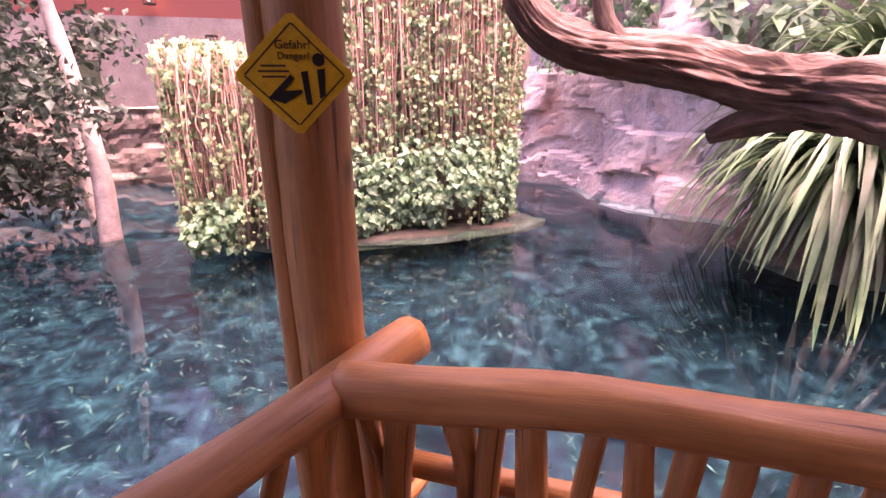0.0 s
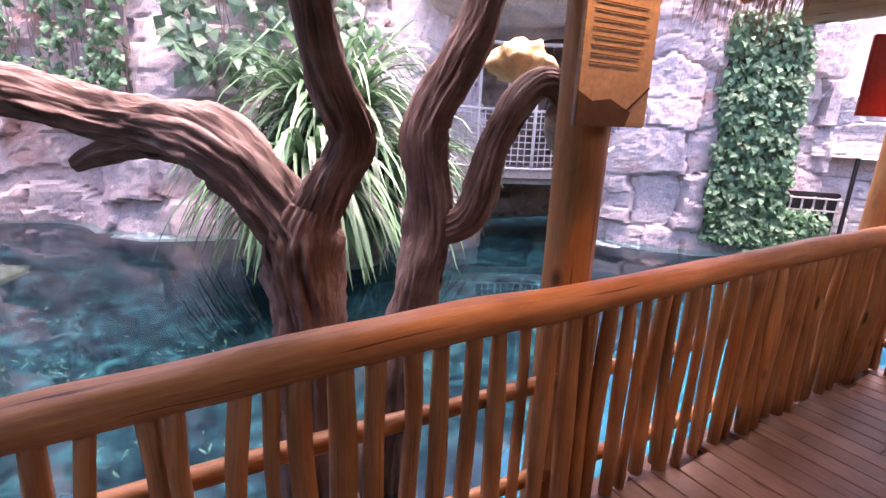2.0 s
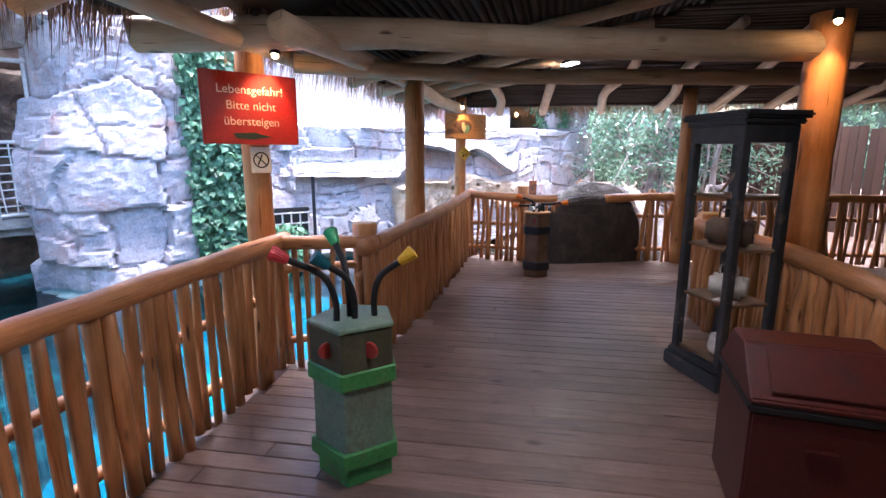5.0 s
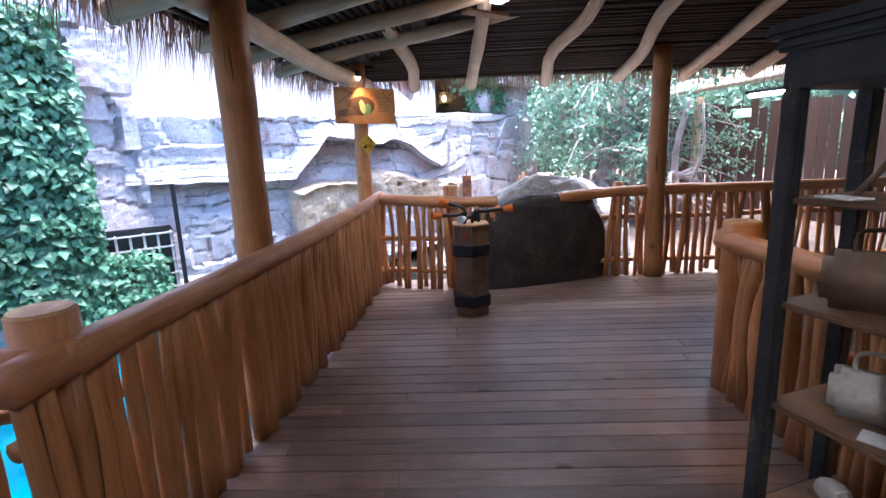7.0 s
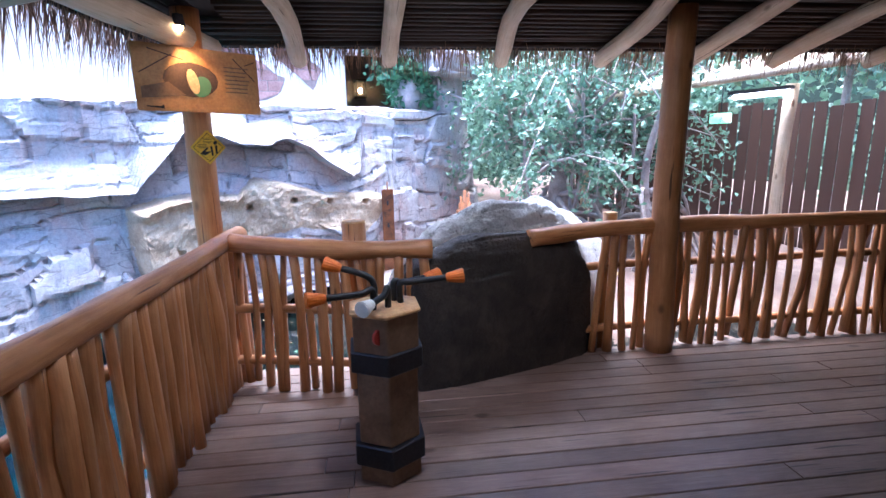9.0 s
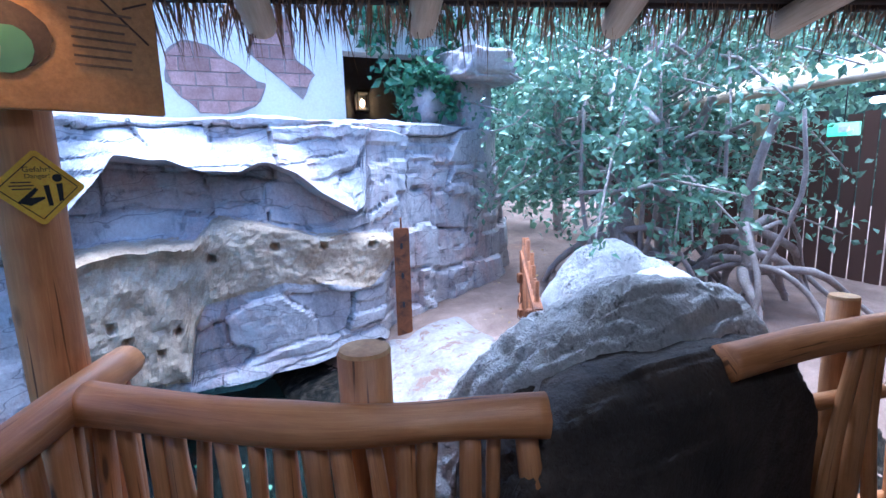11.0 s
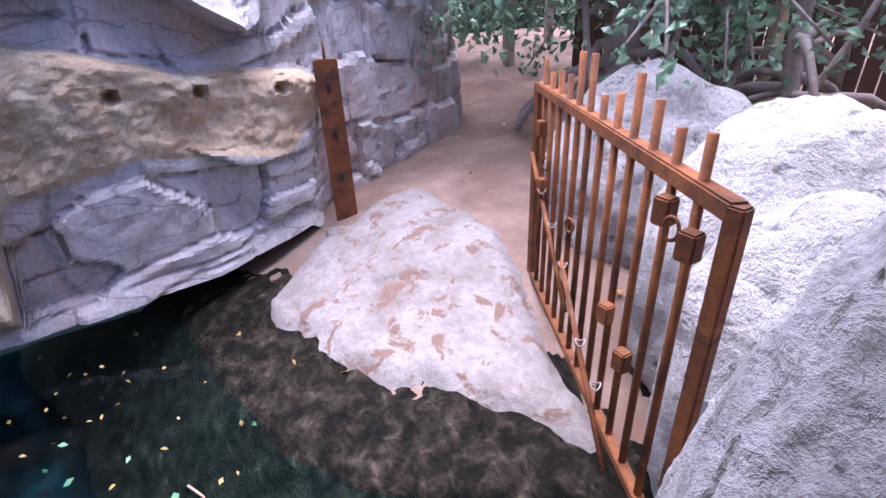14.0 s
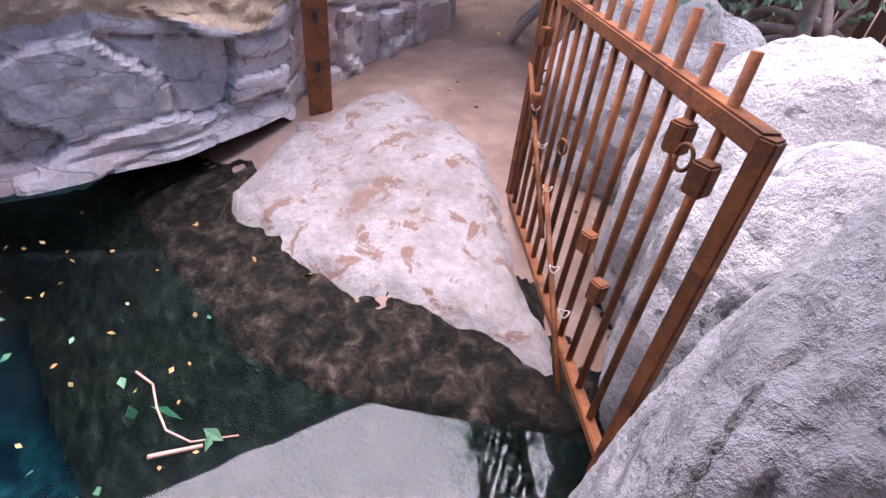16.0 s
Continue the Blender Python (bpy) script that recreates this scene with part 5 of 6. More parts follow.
# ---- tree with stilt roots beyond the gate ----
def root_tree():
    x, y = 12.9, -7.75
    root = thing("stilt_root_tree", (x, y, -0.1), "spreading leafy tree on a tangle of pale stilt roots", "tree")
    for pts, r in (([(x, y, 0.5), (x + 0.1, y - 0.1, 1.4), (x - 0.1, y - 0.3, 2.6), (x + 0.3, y - 0.5, 4.4)], [0.17, 0.13, 0.10, 0.05]),
                   ([(x + 0.5, y - 1.2, 0.3), (x + 0.3, y - 1.1, 1.4), (x - 0.4, y - 1.0, 2.6)], [0.13, 0.09, 0.05]),
                   ([(x - 1.2, y - 0.9, 0.1), (x - 1.1, y - 0.8, 1.3), (x - 1.4, y - 0.8, 2.4)], [0.10, 0.06, 0.035])):
        log("trunk", pts, r, ROOT, root, "", 18, 14, 0.25, 0.1)
    specs = []
    for k in range(46):
        a = random.uniform(0, 2 * math.pi)
        L = random.uniform(0.5, 1.7)
        bx, by = (x, y) if k % 3 else (x - 1.1, y - 0.8)
        a = -abs(a - math.pi) if by + L * math.sin(a) > -7.2 else a
        h = random.uniform(0.5, 1.15)
        g = 0.05
        specs.append(([(bx, by, h), (bx + 0.45 * L * math.cos(a), by + 0.45 * L * math.sin(a), h * random.uniform(0.7, 1.15)),
                       (bx + 0.8 * L * math.cos(a + 0.2), by + 0.8 * L * math.sin(a + 0.2), 0.3 * h + g), (bx + L * math.cos(a + random.gauss(0, 0.3)), by + L * math.sin(a), -0.25)],
                      [random.uniform(0.03, 0.06), random.uniform(0.018, 0.04)]))
    for k in range(6):
        px, py = x + random.gauss(-0.4, 0.7), y - 0.5 + random.gauss(0, 0.5)
        specs.append(([(px, py, random.uniform(2.0, 3.2)), (px + random.gauss(0, 0.1), py, 1.3), (px + random.gauss(0, 0.2), py + random.gauss(0, 0.2), -0.2)], [0.02, 0.035]))
    for pts, r in specs:
        log("stilt_root", pts, r, ROOT, root, "", 10, 8, 0.2)
    twigs, pts = [], []
    for k in range(150):
        a, e = random.uniform(0, 2 * math.pi), random.uniform(-0.4, 1.0)
        L = random.uniform(0.9, 3.0)
        s = Vector((x + random.gauss(0, 0.5), y - 0.3 + random.gauss(0, 0.6), random.uniform(1.3, 3.2)))
        d = Vector((math.cos(a), math.sin(a), e * 0.8))
        m = s + d * L * 0.5 + Vector((0, 0, 0.25))
        t = s + d * L + Vector((0, 0, random.uniform(-0.6, 0.1)))
        if t.x < 10.9 or (t.x < 14.4 and t.y > -5.9) or m.y > -5.6:
            continue
        twigs.append(([tuple(s), tuple(m), tuple(t)], [random.uniform(0.018, 0.036), 0.009]))
        for q in range(100):
            u = random.uniform(0.3, 1.05)
            c = s.lerp(m, 2 * u) if u < 0.5 else m.lerp(t, 2 * u - 1)
            pts.append(tuple(c + Vector((random.gauss(0, 0.13), random.gauss(0, 0.13), random.gauss(0, 0.11)))))
    logs_joined("twigs", twigs, ROOT, root, "bare pale twigs", 5, 6)["kind"] = "stuff"
    leaf_cloud("crown", pts, 0.075, TREE_LEAF, root, "small blue-green leaves", 1.45)


root_tree()
for k, (x, y, r) in enumerate(((16.8, -9.5, 1.5), (18.5, -12.0, 2.0), (15.5, -13.5, 1.8), (12.2, -13.8, 1.6), (19.5, -8.6, 1.7), (9.0, -14.5, 1.6))):
    shrub = thing("background_tree", (x, y, -0.2), "dense green tree filling the back of the hall", "tree", "background trees")
    log("trunk", [(x, y, -0.6), (x + 0.1, y, 1.5), (x, y + 0.1, 4.5)], [0.13, 0.1, 0.05], ROOT, shrub, "", 8, 9, 0.2)
    pts = []
    for q in range(34):
        c = Vector((x + random.gauss(0, 0.6 * r), y + random.gauss(0, 0.6 * r), random.uniform(1.0, 6.3)))
        pts += [tuple(c + Vector((random.gauss(0, 0.34), random.gauss(0, 0.34), random.gauss(0, 0.28)))) for w in range(70)]
    leaf_cloud("crown", pts, 0.15, TREE_LEAF, shrub, "", 1.4)

# ---- shed of boards and poles beyond the planting ----
shed = thing("board_shed", (12.0, -11.0, 0.0), "open shed of dark boards under a pole roof", "shed")
for k in range(44):
    u = k / 43
    x, y = 8.2 + 7.6 * u, -12.3 + 2.2 * u
    ob = part("board", box_bm(pose(x, y, -0.6 + random.uniform(-0.05, 0.0), random.gauss(0, 0.6), 0, 16), 0.165, 0.03, 3.0 + random.uniform(-0.1, 0.1), 0.006), DARK_WOOD, shed)
for x, y in ((9.2, -10.2), (10.6, -9.8), (12.4, -9.5), (14.2, -9.3)):
    log("pole_post", [(x, y, -0.4), (x + 0.04, y, 1.2), (x, y, 2.5)], [0.085, 0.075, 0.08], PALE_LOG, shed, "", 8, 10, 0.15)
for k in range(16):
    off = k * 0.13
    log("roof_pole", [(8.0, -9.3 - off, 2.62 + 0.035 * k), (11.2, -8.95 - off + random.gauss(0, 0.05), 2.56 + 0.035 * k), (14.6, -8.7 - off, 2.50 + 0.035 * k)], [0.055, 0.05, 0.045], PALE_LOG, shed, "", 10, 8, 0.2)
tube = thing("tube_lamp", (10.9, -9.6, 2.38), "bright white tube lamp under the shed roof", "lamp")
part("tube", box_bm(pose(10.9, -9.6, 2.36, 0, 0, 10), 0.7, 0.09, 0.05, 0.015), TUBE_GLOW, tube)
part("housing", box_bm(pose(10.9, -9.6, 2.42, 0, 0, 10), 0.8, 0.14, 0.05, 0.01), IRON, tube)

# ---- rope platform ----
platform = thing("rope_platform", (9.6, 5.7, 0.5), "wooden lookout platform fenced with pale rope netting", "platform")
A, B = Vector((8.3, 6.5, 0)), Vector((10.62, 4.45, 0))
side_in = Vector((0.66, 0.75, 0))
bm = bmesh.new()
for z0, z1, o in ((0.50, 0.66, 0.0), (0.36, 0.50, 0.12)):
    q = [A + side_in * o, B + side_in * o, B + side_in * 1.6, A + side_in * 1.6]
    vs = [bm.verts.new((p.x, p.y, z)) for z in (z0, z1) for p in q]
    for f in ((0, 1, 2, 3), (4, 7, 6, 5), (0, 4, 5, 1), (1, 5, 6, 2), (2, 6, 7, 3), (3, 7, 4, 0)):
        bm.faces.new([vs[i] for i in f])
bmesh.ops.recalc_face_normals(bm, faces=bm.faces)
part("floor_slab", bm, surface("grey_planks", [(0.3, (0.16, 0.14, 0.12)), (0.7, (0.34, 0.31, 0.28))], 3, 0.8, 0.5, 30), platform)
for u in np.linspace(0.0, 0.97, 6):
    p = A.lerp(B, u)
    log("rope_post", [(p.x, p.y, 0.6), (p.x, p.y, 3.3)], [0.03, 0.03], ROPE, platform, "", 4, 8, 0.1)
for z, r in ((3.25, 0.04), (1.95, 0.03), (0.75, 0.03)):
    log("rope", [(A.x, A.y, z), ((A.x + B.x) / 2, (A.y + B.y) / 2, z - 0.05), (B.x, B.y, z)], [r, r], ROPE, platform, "", 12, 8, 0.1)
net = []
for u in np.linspace(0.0, 1.0, 22):
    p = A.lerp(B, u)
    net.append(([(p.x, p.y, 0.72), (p.x + random.gauss(0, 0.03), p.y, 1.3), (p.x, p.y, 1.95)], [0.013, 0.013]))
for z in np.linspace(0.9, 1.85, 8):
    net.append(([(A.x, A.y, z), (A.lerp(B, 0.5).x, A.lerp(B, 0.5).y, z - 0.05), (B.x, B.y, z)], [0.012, 0.012]))
logs_joined("netting", net, ROPE, platform, "knotted pale netting", 5, 8)
tagged(rock_mesh("rock_overhang", (9.9, 6.2, 4.3), (2.2, 1.7, 0.85), ROCK, -40, 19.0, 0.2, 5), "grey rock overhang above the rope platform", "rock")

# barred hatch by the ivy
hatch = thing("barred_hatch", (12.0, 0.75, -0.6), "dark hatch closed by pale netting beside ivy", "hatch")
hm = pose(11.88, 0.70, -0.50, 0, 0, -62)
# solid black slab: the dark of the hole is put into its colour
part("opening", box_bm(hm @ Matrix.Translation((0, 0.06, 0)), 1.0, 0.10, 1.15, 0.02), BLACK, hatch)
for k in range(6):
    part("bar", box_bm(hm @ Matrix.Translation((-0.46 + 0.185 * k, -0.01, 0)), 0.034, 0.03, 1.05 + 0.03 * (k % 2), 0.01), ROPE, hatch)
for k in range(5):
    part("cross_bar", box_bm(hm @ Matrix.Translation((0, -0.03, 0.15 + 0.22 * k)), 1.0, 0.03, 0.03, 0.01), ROPE, hatch)
for s in (-0.55, 0.58):
    part("hatch_post", box_bm(hm @ Matrix.Translation((s, -0.04, -0.1)), 0.06, 0.06, 1.9, 0.01), IRON, hatch)

# ---- slab, bank dressing ----
SLAB_EDGE = [(12.83, -4.07), (13.0, -4.44), (13.22, -4.95), (13.33, -5.38), (13.26, -5.63), (12.47, -5.7), (11.7, -5.57), (11.18, -5.3), (10.6, -5.11), (10.81, -4.98), (11.2, -4.76), (11.53, -4.49), (11.78, -4.32), (12.23, -4.14), (12.5, -4.02)]


def edge_distance(x, y, poly):
    best = 1e9
    for (ax, ay), (bx, by) in zip(poly, poly[1:] + poly[:1]):
        dx, dy = bx - ax, by - ay
        u = max(0, min(1, ((x - ax) * dx + (y - ay) * dy) / (dx * dx + dy * dy)))
        best = min(best, math.hypot(x - ax - u * dx, y - ay - u * dy))
    return best if inside(x, y, poly) else -best


def slab_height(x, y):
    e = edge_distance(x, y, SLAB_EDGE) + 0.10 * noise.noise(Vector((x * 3, y * 3, 0)))
    crack = abs(noise.noise(Vector((x * 0.9 + 3, y * 1.7, 4))))
    return bank_height(x, y) + 0.07 * max(-2.4, min(1.0, e / 0.10)) + 0.02 * noise.noise(Vector((x * 1.8, y * 1.8, 9))) + 0.007 * noise.noise(Vector((x * 11, y * 11, 2))) - 0.035 * max(0, 1 - crack / 0.03)


slab = sheet("rock_slab", 10.3, 13.6, -5.9, -3.8, 0.03, slab_height, SLAB, "pale flat rock slab sloping into the water", "", "rock slab", keep=lambda x, y: edge_distance(x, y, SLAB_EDGE) > -0.3)
slab["kind"] = "structure"

weed = thing("pool_weed", (-1.5, 4.0, -1.9), "thin green weed and sunken leaves over the pool bed", "water plants", "", "stuff")
pts = []
for k in range(4200):
    x, y = random.uniform(-8, 4.5), random.uniform(1.2, 9.5)
    if noise.noise(Vector((x * 0.9, y * 0.9, 3))) > -0.1:
        pts.append((x, y, random.uniform(-1.95, -1.55)))
leaf_cloud("weed_leaves", pts, 0.03, leafy("drowned_leaf", (0.004, 0.02, 0.018), (0.025, 0.07, 0.055), 0.8, 0.8), weed, "", 3.2, 0.2, [(random.gauss(0, 0.4), random.gauss(0, 0.4), 1) for p in pts])

# leaves afloat and fallen
litter = thing("floating_leaves", (11.4, -3.3, WATER), "fallen yellow and brown leaves on the water", "leaves", "", "stuff")
pts = [(random.uniform(10.3, 13.4), random.uniform(-3.7, -2.2), WATER + 0.012) for k in range(46)]
leaf_cloud("dry_leaves", pts, 0.028, DRY, litter, "", 1.3, 0.1, [(0, 0, 1)] * len(pts))
pts = [(random.uniform(10.6, 12.4), random.uniform(-4.1, -2.7), WATER + 0.014) for k in range(14)]
leaf_cloud("green_leaves", pts, 0.042, IVY, litter, "", 1.4, 0.1, [(0, 0, 1)] * len(pts))
logs_joined("floating_twigs", [([(11.62, -3.38, WATER + 0.01), (11.50, -3.44, WATER + 0.02), (11.36, -3.44, WATER + 0.016), (11.22, -3.46, WATER + 0.02), (11.12, -3.54, WATER + 0.014), (11.06, -3.72, WATER + 0.012)], [0.006, 0.004]), ([(11.13, -3.38, WATER + 0.012), (11.08, -3.58, WATER + 0.012)], [0.011, 0.009])], VINE, litter, "", 6, 6)
pts = [(11.60, -3.32, WATER + 0.03), (11.42, -3.34, WATER + 0.03), (11.10, -3.62, WATER + 0.04), (11.05, -3.66, WATER + 0.03), (11.36, -3.42, WATER + 0.04)]
leaf_cloud("sprig_leaves", pts, 0.075, IVY, litter, "", 1.9, 0.1, [(0, 0, 1)] * len(pts))
ground_litter = thing("ground_litter", (12.5, -4.5, -0.3), "dead leaves scattered over the sandy bank", "leaves", "", "stuff")
pts = []
for k in range(150):
    x, y = random.uniform(10.8, 16.5), random.uniform(-8.5, -3.7)
    if shore_distance(x, y) > 0.03 and not (x > 13.3 and y > -6.4):
        pts.append((x, y, bank_height(x, y) + 0.02))
leaf_cloud("dry_leaves", pts, 0.05, DRY, ground_litter, "", 1.3, 0.1, [(0, 0, 1)] * len(pts))


# ---- house details ----
def lantern(x, y, z, label):
    root = thing("lantern", (x, y, z), label, "lantern", "wall lanterns")
    part("cap", box_bm(pose(x, y, z + 0.30), 0.26, 0.26, 0.05, 0.015), BLACK, root)
    part("base", box_bm(pose(x, y, z - 0.04), 0.24, 0.24, 0.04, 0.01), BLACK, root)
    for sx in (-1, 1):
        for sy in (-1, 1):
            part("corner_bar", box_bm(pose(x + 0.1 * sx, y + 0.1 * sy, z), 0.025, 0.025, 0.30, 0.004), BLACK, root)
    part("flame_bulb", box_bm(pose(x, y, z + 0.06), 0.07, 0.07, 0.14, 0.03), LAMP_GLOW, root)


lantern(-10.4, 12.1, 2.45, "small black lantern with an orange glow")
lantern(-7.2, 13.2, 2.6, "small black lantern with an orange glow")
lantern(-8.6, 12.9, 3.7, "small black lantern with an orange glow")
planter = thing("rock_planter", (14.45, -5.62, 2.4), "rock planter overflowing with trailing green plants", "planter")
pl = rock_mesh("basin", (14.45, -5.62, 2.66), (0.24, 0.28, 0.30), ROCK, 0, 25.0, 0.15, 3)
pl.parent = planter
pl.matrix_parent_inverse = planter.matrix_basis.inverted()
pts = [(14.4 + random.gauss(0, 0.16), -5.62 + random.gauss(0, 0.24), 3.05 + random.gauss(0, 0.09)) for k in range(320)]
pts += [(14.2 + random.gauss(0, 0.05), -5.62 + 0.30 * random.choice((-1, 1)) + random.gauss(0, 0.08), random.uniform(2.5, 3.0)) for k in range(160)]
leaf_cloud("leaves", pts, 0.10, IVY, planter, "", 1.4)
hang = thing("hanging_plant", (14.5, -5.2, 4.0), "trailing plants hanging over the doorway", "plant")
pts = []
for k in range(10):
    y, L = random.uniform(-6.2, -4.8), random.uniform(0.3, 1.1)
    for q in range(26):
        pts.append((14.50 + random.gauss(-0.05, 0.05), y + random.gauss(0, 0.06), 3.85 - L * random.random()))
for q in range(230):
    pts.append((14.45 + random.gauss(0, 0.08), random.uniform(-6.2, -4.8), 3.9 + random.gauss(0, 0.13)))
leaf_cloud("leaves", pts, 0.10, IVY, hang, "", 1.6)
tagged(rock_mesh("rock_overhang", (14.62, -6.38, 3.18), (0.75, 0.50, 0.22), ROCK, 8, 27.0, 0.22, 5, 0.0, 0.45), "jutting rock slab beside the doorway", "rock")
tagged(rock_mesh("rock_pillar", (14.75, -6.40, 2.72), (0.42, 0.30, 0.62), ROCK, 0, 29.0, 0.25, 5, 0.0, 0.5), "rough rock pillar beside the doorway", "rock")
lantern(16.87, -5.3, 2.9, "small lamp glowing inside the doorway")

exit_sign = thing("exit_sign", (11.6, -9.75, 2.05), "small green glowing exit plate under the shed roof", "sign")
part("plate", box_bm(pose(11.6, -9.75, 2.05, 0, 0, 20), 0.30, 0.04, 0.15, 0.006), emitter("green_glow", (0.02, 0.5, 0.15), 0.3), exit_sign)
part("pale_block", box_bm(pose(11.585, -9.725, 2.09, 0, 0, 20), 0.10, 0.04, 0.07, 0.004), WHITE, exit_sign)
log("hanger", [(11.6, -9.75, 2.19), (11.6, -9.75, 2.6)], [0.008, 0.008], IRON, exit_sign, "", 3, 6, 0.0)


# ---- signs ----
def board(root, name, m, w, h, t, material, label="", bevel=0.004):
    return part(name, box_bm(m @ Matrix.Translation((0, -h / 2, 0)) @ Matrix.Rotation(radians(-90), 4, "X") , w, t, h, bevel), material, root, label)


def flat_shape(root, name, m, pts, material, lift=0.006):
    bm = bmesh.new()
    lo = [bm.verts.new(m @ Vector((x, y, lift - 0.002))) for x, y in pts]
    hi = [bm.verts.new(m @ Vector((x, y, lift))) for x, y in pts]
    bm.faces.new(hi)
    for i in range(len(pts)):
        bm.faces.new((lo[i], lo[(i + 1) % len(pts)], hi[(i + 1) % len(pts)], hi[i]))
    bmesh.ops.recalc_face_normals(bm, faces=bm.faces)
    return part(name, bm, material, root)


def oval(cx, cy, rx, ry, n=16, tilt=0.0):
    c, s = math.cos(tilt), math.sin(tilt)
    return [(cx + rx * math.cos(a) * c - ry * math.sin(a) * s, cy + rx * math.cos(a) * s + ry * math.sin(a) * c) for a in [2 * math.pi * k / n for k in range(n)]]


def rect(cx, cy, w, h):
    return [(cx - w / 2, cy - h / 2), (cx + w / 2, cy - h / 2), (cx + w / 2, cy + h / 2), (cx - w / 2, cy + h / 2)]


def yellow_sign(x, y, z, yaw, half, label):
    root = thing("warning_sign", (x, y, z), label, "sign", "yellow warning signs")
    m = facing(x, y, z, yaw)
    k = half
    flat_shape(root, "plate", m, [(0, k), (k * 0.06, k), (k, k * 0.05), (k, -k * 0.05), (k * 0.05, -k), (-k * 0.05, -k), (-k, -0.05 * k), (-k, 0.05 * k), (-k * 0.06, k)], YELLOW, 0.004)
    for a, b in (((0, 0.84), (0.84, 0)), ((0.84, 0), (0, -0.84)), ((0, -0.84), (-0.84, 0)), ((-0.84, 0), (0, 0.84))):
        ax, ay, bx, by = a[0] * k, a[1] * k, b[0] * k, b[1] * k
        L = math.hypot(bx - ax, by - ay)
        nx, ny = -(by - ay) / L * 0.012 * k * 2, (bx - ax) / L * 0.012 * k * 2
        flat_shape(root, "border_line", m, [(ax, ay), (bx, by), (bx + nx, by + ny), (ax + nx, ay + ny)], BLACK)
    words("Gefahr!", m @ Matrix.Translation((0, 0.50 * k, 0.006)), 0.20 * k, BLACK, root)
    words("Danger!", m @ Matrix.Translation((0, 0.32 * k, 0.006)), 0.17 * k, BLACK, root)
    for i, w in enumerate((0.42, 0.52, 0.40)):
        flat_shape(root, "text_bar", m, rect(-0.36 * k, (0.16 - 0.09 * i) * k, w * k, 0.035 * k), INK)
    # pictogram as plain blocks
    flat_shape(root, "black_wedge", m, [(-0.50 * k, -0.38 * k), (-0.08 * k, 0.02 * k), (-0.02 * k, -0.05 * k), (-0.20 * k, -0.26 * k), (0.10 * k, -0.24 * k), (0.10 * k, -0.30 * k), (-0.22 * k, -0.48 * k)], BLACK)
    flat_shape(root, "black_bar", m, [(0.16 * k, -0.50 * k), (0.26 * k, -0.50 * k), (0.22 * k, 0.08 * k), (0.10 * k, 0.06 * k)], BLACK)
    flat_shape(root, "black_bar", m, [(0.40 * k, -0.40 * k), (0.50 * k, -0.34 * k), (0.52 * k, 0.12 * k), (0.38 * k, 0.10 * k)], BLACK)
    flat_shape(root, "black_disc", m, oval(0.42 * k, 0.26 * k, 0.11 * k, 0.11 * k), BLACK)


yellow_sign(-0.132, 0.785, 1.60, 16, 0.123, "yellow diamond warning sign with black lettering on a post")
yellow_sign(9.85, -2.79, 1.76, -68, 0.115, "yellow diamond warning sign below a painted board")


def text_lines(root, m, x, y, w, n, gap, h, material):
    for i in range(n):
        ww = w * random.uniform(0.82, 1.0)
        flat_shape(root, "text_bar", m, rect(x - (w - ww) / 2, y - gap * i, ww, h), material)


info = thing("info_board", (2.52, -0.02, 1.64), "tall parchment-coloured information board on a log post", "sign")
m = facing(2.535, 0.0, 2.02, -17)
board(info, "panel", m, 0.33, 0.76, 0.02, PAPER)
mm = m @ Matrix.Translation((0, 0, 0.008))
text_lines(info, mm, 0, 0.33, 0.26, 9, 0.028, 0.0032, INK)
flat_shape(info, "heading_bar", mm, rect(0, 0.04, 0.20, 0.014), INK)
text_lines(info, mm, 0, 0.0, 0.26, 8, 0.026, 0.0032, INK)
flat_shape(info, "dark_drawing", mm, [(-0.165, -0.38), (0.06, -0.38), (0.08, -0.33), (-0.02, -0.29), (-0.10, -0.30), (-0.165, -0.27)], INK)
flat_shape(info, "ink_line", mm, [(0.05, -0.33), (0.16, -0.24), (0.163, -0.246), (0.053, -0.337)], INK)

red = thing("red_sign", (5.39, -0.65, 2.03), "red painted board lettered with a white warning", "sign")
m = facing(5.39, -0.648, 2.03, -56.3)
board(red, "panel", m, 0.68, 0.50, 0.025, RED_SIGN)
EDGE_RED = plain("dark_red_edge", (0.30, 0.02, 0.015), 0.5)
for cx, cy, w, h in ((0, 0.245, 0.68, 0.012), (0, -0.245, 0.68, 0.012), (-0.335, 0, 0.012, 0.478), (0.335, 0, 0.012, 0.478)):
    flat_shape(red, "painted_edge", m, rect(cx, cy, w, h), EDGE_RED, 0.0165)
PINK = plain("pale_lettering", (0.80, 0.55, 0.50), 0.6)
for text, yy in (("Lebensgefahr!", 0.13), ("Bitte nicht", 0.02), ("übersteigen", -0.09)):
    words(text, m @ Matrix.Translation((0, yy, 0.0155)), 0.085, PINK, red)
flat_shape(red, "green_stroke", m, [(-0.14, -0.175), (0.0, -0.165), (0.14, -0.195), (0.0, -0.215), (-0.12, -0.21)], DARK_LEAF, 0.0165)

